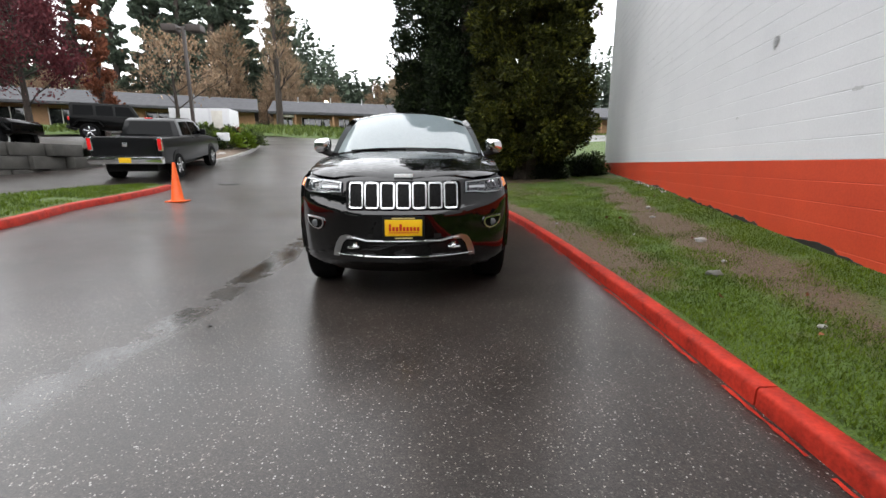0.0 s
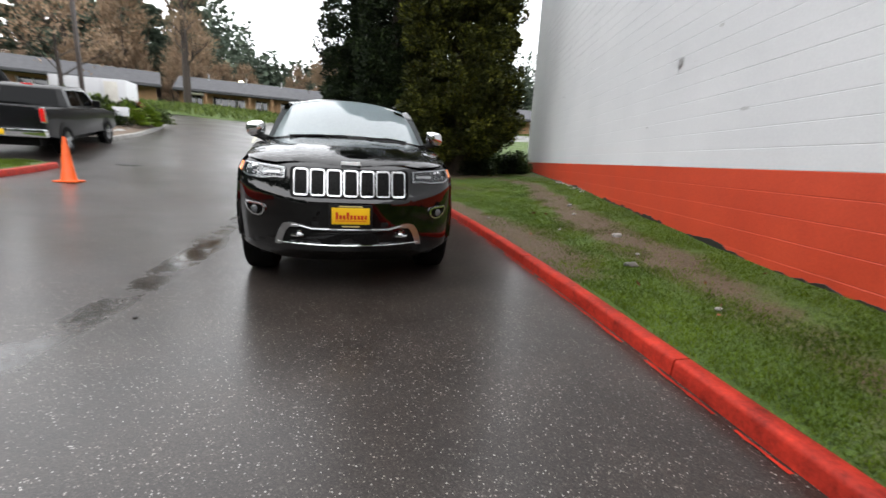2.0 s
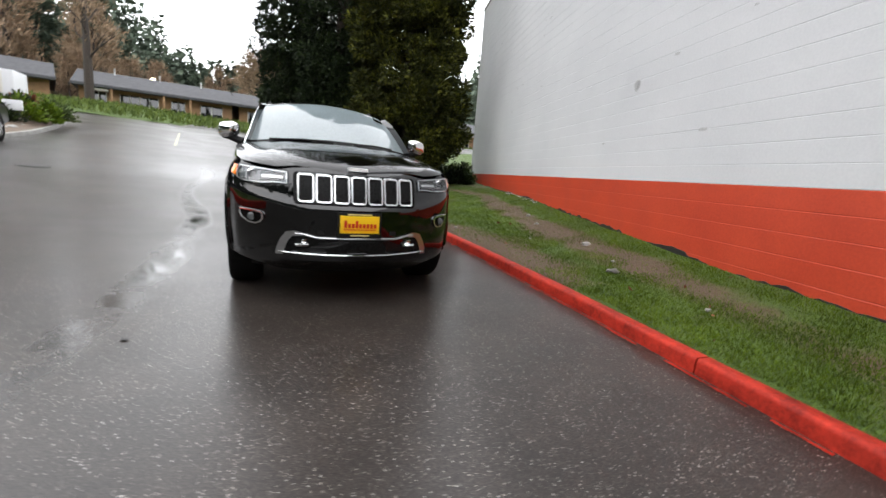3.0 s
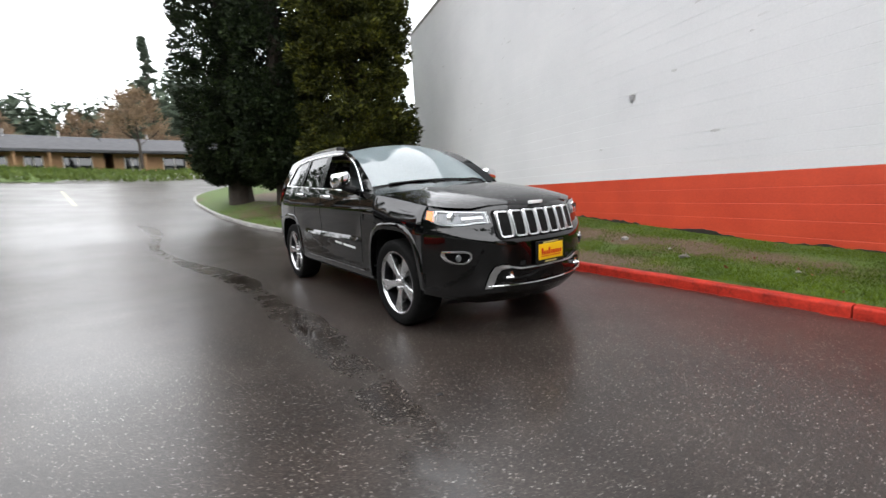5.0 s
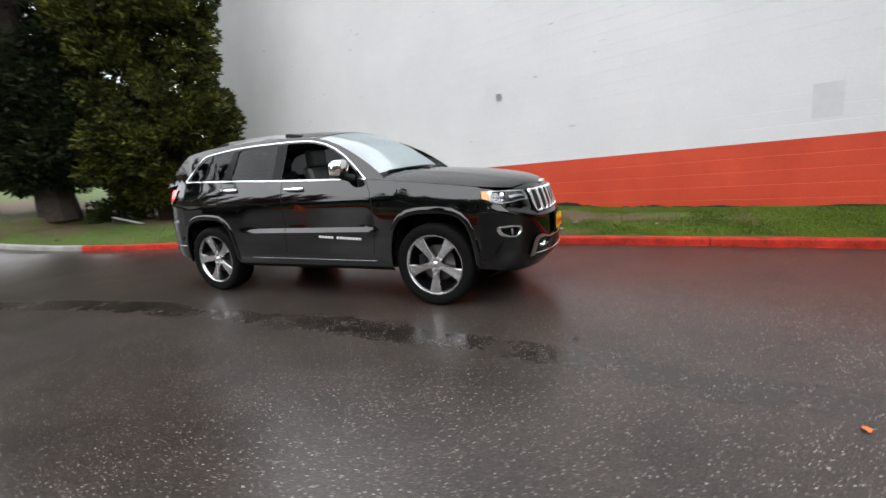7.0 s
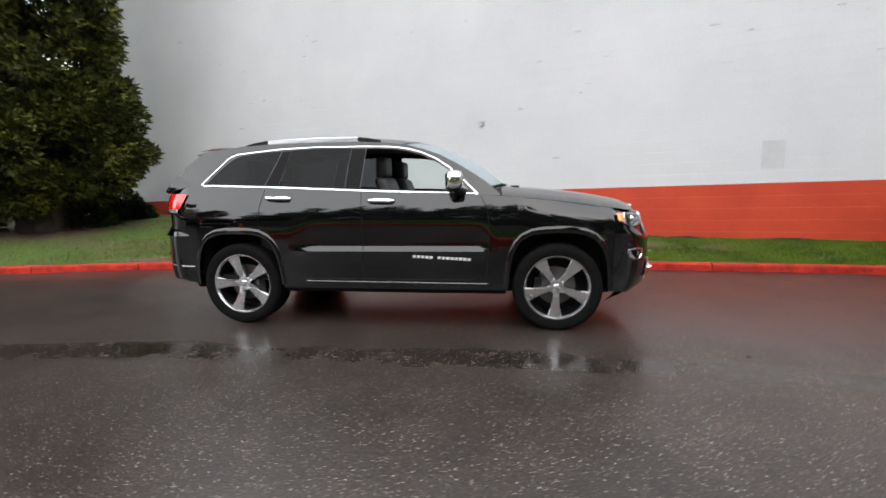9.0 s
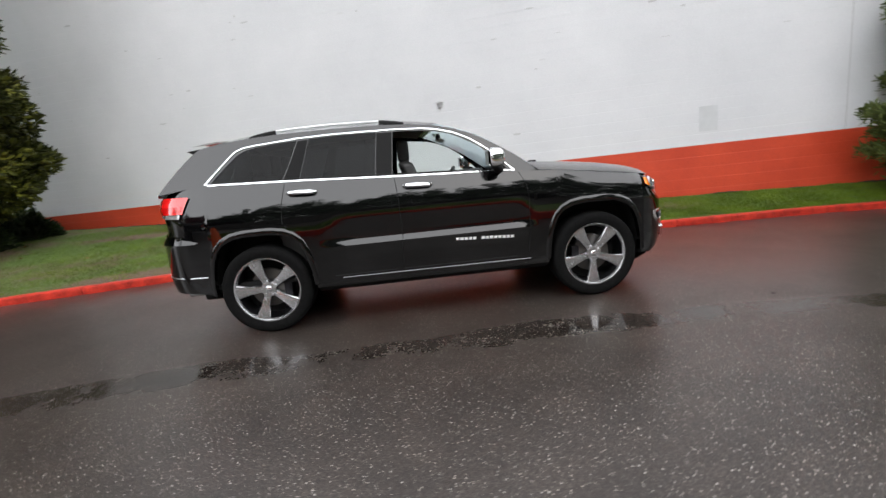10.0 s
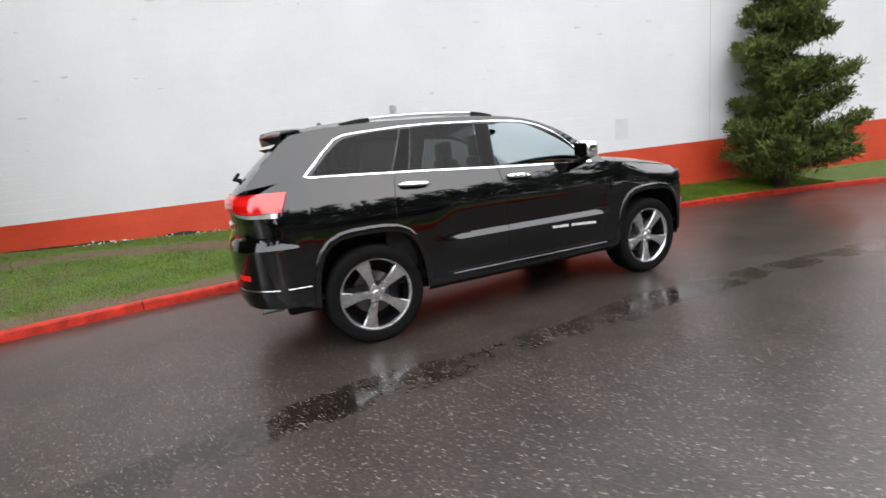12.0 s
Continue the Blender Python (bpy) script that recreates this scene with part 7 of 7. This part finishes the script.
# tall firs stand apart over the first shops, and a lower dense line runs on behind the rest
for x, s_f in ((-90, 1.0), (-84, 1.1), (-79, 0.95), (-74, 1.05), (-70, 0.9), (-50, 1.1), (-47, 0.95), (-40, 1.12), (-37, 1.0), (-34.5, 0.9), (-29.5, 0.98), (-27, 0.8)):
    copy_thing(firs[int(-x) % 4], Matrix.Translation((x, 84 + rnd.uniform(-4, 8), 5.4)) @ Matrix.Rotation(rnd.uniform(0, 6.28), 4, "Z") @ Matrix.Diagonal((1.3 * s_f, 1.3 * s_f, s_f, 1)))
r = np.random.RandomState(88)
pts, dirs = [], []
for k in range(200):
    x, y, h = -52 + 0.68 * k + r.uniform(-0.6, 0.6), r.uniform(112, 150), r.uniform(19, 29)
    h *= 1 + 0.25 * math.sin(0.13 * x)
    zz = h * (1 - r.uniform(0, 1, 620) ** 0.62)
    a, rad = r.uniform(0, 6.283, 620), 0.17 * h * (1 - zz / h) * np.sqrt(r.uniform(0.1, 1, 620)) + 0.12
    pts.append(np.stack([x + rad * np.cos(a), y + rad * np.sin(a), 5.4 + zz], axis=1))
    dirs.append(np.stack([np.cos(a), np.sin(a), np.full(620, -0.15)], axis=1))
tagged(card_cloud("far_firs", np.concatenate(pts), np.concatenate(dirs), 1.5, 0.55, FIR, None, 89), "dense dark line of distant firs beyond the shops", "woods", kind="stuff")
for x, y, s_f in ((2.6, 103, 0.80), (7.2, 97, 0.52), (-1.5, 108, 0.5), (11, 100, 0.45)):
    copy_thing(firs[1], Matrix.Translation((x, y, 5.4)) @ Matrix.Diagonal((0.5 + 0.7 * s_f, 0.5 + 0.7 * s_f, s_f, 1)))
shop_sign = part("sign_board", box(8.6, 10.6, -0.12, -0.04, 0.9, 1.9, 0.02), plain("violet_sign", (0.16, 0.10, 0.42), 0.4), first_row, "violet shop sign")
part("sign_stripe", box(8.6, 10.8, -0.14, -0.03, 2.0, 2.3, 0.02), plain("red_sign", (0.65, 0.04, 0.05), 0.4), shop_sign)
# lit lamp on a tall mast behind the shops
mast = thing("street_lamp", Matrix.Translation((-14.6, 64.0, 5.2)), label="thin lamp mast with a lit globe behind the shops", category="lamp")
part("pole", tube([(0, 0, -0.5), (0, 0, 5.1)], [0.09, 0.05], 8), BROWN_STEEL, mast)
b = bmesh.new()
bmesh.ops.create_uvsphere(b, u_segments=14, v_segments=8, radius=0.32, matrix=Matrix.Translation((0, 0, 5.25)) @ Matrix.Diagonal((1, 1, 0.7, 1)))
glow, gn, gl, gb = nodes_of("lit_lamp_globe")
gb.inputs["Emission Color"].default_value, gb.inputs["Emission Strength"].default_value = (1.0, 0.86, 0.55, 1), 6.0
part("globe", b, glow, mast, "warm lit globe")
# iron cover, a worn line, leaves on the drive
b = bmesh.new()
bmesh.ops.create_cone(b, cap_ends=True, segments=36, radius1=0.34, radius2=0.33, depth=0.02)
bmesh.ops.create_cone(b, cap_ends=True, segments=36, radius1=0.27, radius2=0.265, depth=0.012, matrix=Matrix.Translation((0, 0, 0.014)))
cover = tagged(part("manhole_cover", b, surface("wet_cast_iron", (0.012, 0.011, 0.010), (0.03, 0.027, 0.025), 0.35, 0.1, metal=0.6, scale=20, fine=90, bump=0.5)), "dark wet iron cover set in the drive", "manhole cover")
cover.matrix_basis = Matrix.Translation((-6.06, 8.32, ground(-6.06, 8.32))) @ Matrix.Rotation(math.atan(0.066), 4, "X") @ Matrix.Rotation(math.atan(0.045), 4, "Y")
b = grid_mesh(lambda f, w: (-5.95 + 1.25 * f + w, 27.5 - 9.0 * f, ground(-5.95 + 1.25 * f + w, 27.5 - 9.0 * f) + 0.006), lin(0, 1, 24), (-0.06, 0.06))
tagged(part("lane_line", b, surface("worn_cream_road_paint", (0.30, 0.27, 0.18), (0.60, 0.56, 0.42), 0.6, 0.1, scale=6, fine=40, bump=0.2)), "worn cream line painted on the drive", "road marking", kind="structure")
for x, y, size, mat, words in ((-2.09, -4.05, 0.05, plain("orange_leaf", (0.45, 0.13, 0.03), 0.6), "fallen orange leaf on the wet drive"), (-1.40, -2.76, 0.055, plain("black_leaf", (0.012, 0.010, 0.009), 0.5), "fallen dark leaf on the wet drive")):
    b = grid_mesh(lambda u, v: (size * (u - 0.5), size * 0.75 * v * math.sin(math.pi * (0.06 + 0.88 * u)) * (1 + 0.25 * math.cos(14 * u)), 0.006 + 0.10 * size * v * v + 0.06 * size * math.sin(5 * u)), lin(0, 1, 12), lin(-0.5, 0.5, 5))
    leaf = tagged(part("fallen_leaf", b, mat), words, "leaf", group="leaves on the drive")
    leaf.matrix_basis = Matrix.Translation((x, y, ground(x, y))) @ Matrix.Rotation(x * 3, 4, "Z")
# paint flakes along the wall foot
r = np.random.RandomState(71)
pts = []
for k in range(70):
    y = r.uniform(2.4, 5.2)
    x = wall_x(y) - 0.03 - abs(r.normal(0, 0.06))
    pts.append((x, y, lawn_height(x, y) + 0.015))
tagged(card_cloud("paint_flakes", np.array(pts), r.normal(0, 1, (70, 3)) * np.array([1, 1, 0.25]), 0.05, 0.7, SCUFF, None, 72), "pale paint flakes fallen at the wall foot", "debris", kind="stuff")

# unseen tree belt added west and south: closes the place, darkens car reflections
r = np.random.RandomState(44)
pts, dirs = [], []
for k in range(95000):
    a = r.uniform(math.radians(146), math.radians(415))
    col = int(a * 38)
    top_h = (12 + 9 * ((math.sin(col * 12.9898) * 43758.5453) % 1.0)) * interp(a, [(2.5, 0.75), (2.75, 1.55), (4.1, 1.55), (4.4, 0.95), (5.9, 0.75)])
    d = r.uniform(48, 66)
    zz = r.uniform(0, 1) ** 0.8
    pts.append((d * math.cos(a) * 1.05, d * math.sin(a), zz * top_h))
    dirs.append((r.normal(), r.normal(), 0.6))
tagged(card_cloud("far_woods", np.array(pts), np.array(dirs), 1.5, 0.55, FIR, None, 45, 0.3), "unseen belt of fir woods, added for dark reflections in the car", "woods", kind="stuff")

# ---- masonry blocks of the wall, nearest as pieces ----
def block_mesh(name, material):
    """A painted block: the face stands just proud of its shallow joints."""
    w, h, e, d = BLOCK, COURSE, 0.006, -0.0032
    ring = [[(0, d, 0), (w, d, 0), (w, d, h), (0, d, h)], [(0, 0, e), (w, 0, e), (w, 0, h - e), (0, 0, h - e)], [(0, -0.02, 0), (w, -0.02, 0), (w, -0.02, h), (0, -0.02, h)]]
    verts = ring[0] + ring[1] + ring[2]
    faces = [(7, 6, 5, 4)] + [(4 + i, 4 + (i + 1) % 4, (i + 1) % 4, i) for i in range(4)] + [(i, (i + 1) % 4, 8 + (i + 1) % 4, 8 + i) for i in range(4)]
    me = bpy.data.meshes.new(name)
    me.from_pydata(verts, [], faces)
    me.materials.append(material)
    return me


BLOCKS = {True: block_mesh("red_block", RED_PAINT), False: block_mesh("white_block", WHITE_PAINT)}
near, rest = [], {True: [], False: []}
course = -7
while BAND + (course + 1) * COURSE <= WALL_TOP + 0.01 or course < 0:
    z = BAND + course * COURSE
    if z + COURSE > WALL_TOP + 0.05:
        break
    q = -BLOCK / 2 if course % 2 else 0.0
    while q < length:
        y = Y_NEAR + q * WALL_DIR.y
        spot = (max(q, 0), z)
        red = course < 0
        if -5.2 < y < 2.2 and z < 3.1:
            near.append((q, z, red))
        else:
            rest[red].append((q, z))
        q += BLOCK
    course += 1
for q, z, red in near[:300]:
    o = new("block", BLOCKS[red])
    o.parent = wall
    o.location = (q, 0, z)
for q, z, red in near[300:]:
    rest[red].append((q, z))
for red, spots in rest.items():
    me0 = BLOCKS[red]
    co = np.array([v.co for v in me0.vertices])
    fa = [tuple(p.vertices) for p in me0.polygons]
    verts, faces = [], []
    for q, z in spots:
        c = co + np.array([q, 0, z])
        c[:, 0] = np.clip(c[:, 0], 0, length)
        base_i = len(verts)
        verts.extend(map(tuple, c))
        faces.extend(tuple(i + base_i for i in f) for f in fa)
    o = mesh_object("far_blocks", verts, faces, RED_PAINT if red else WHITE_PAINT, wall)
    tagged(o, kind="stuff")
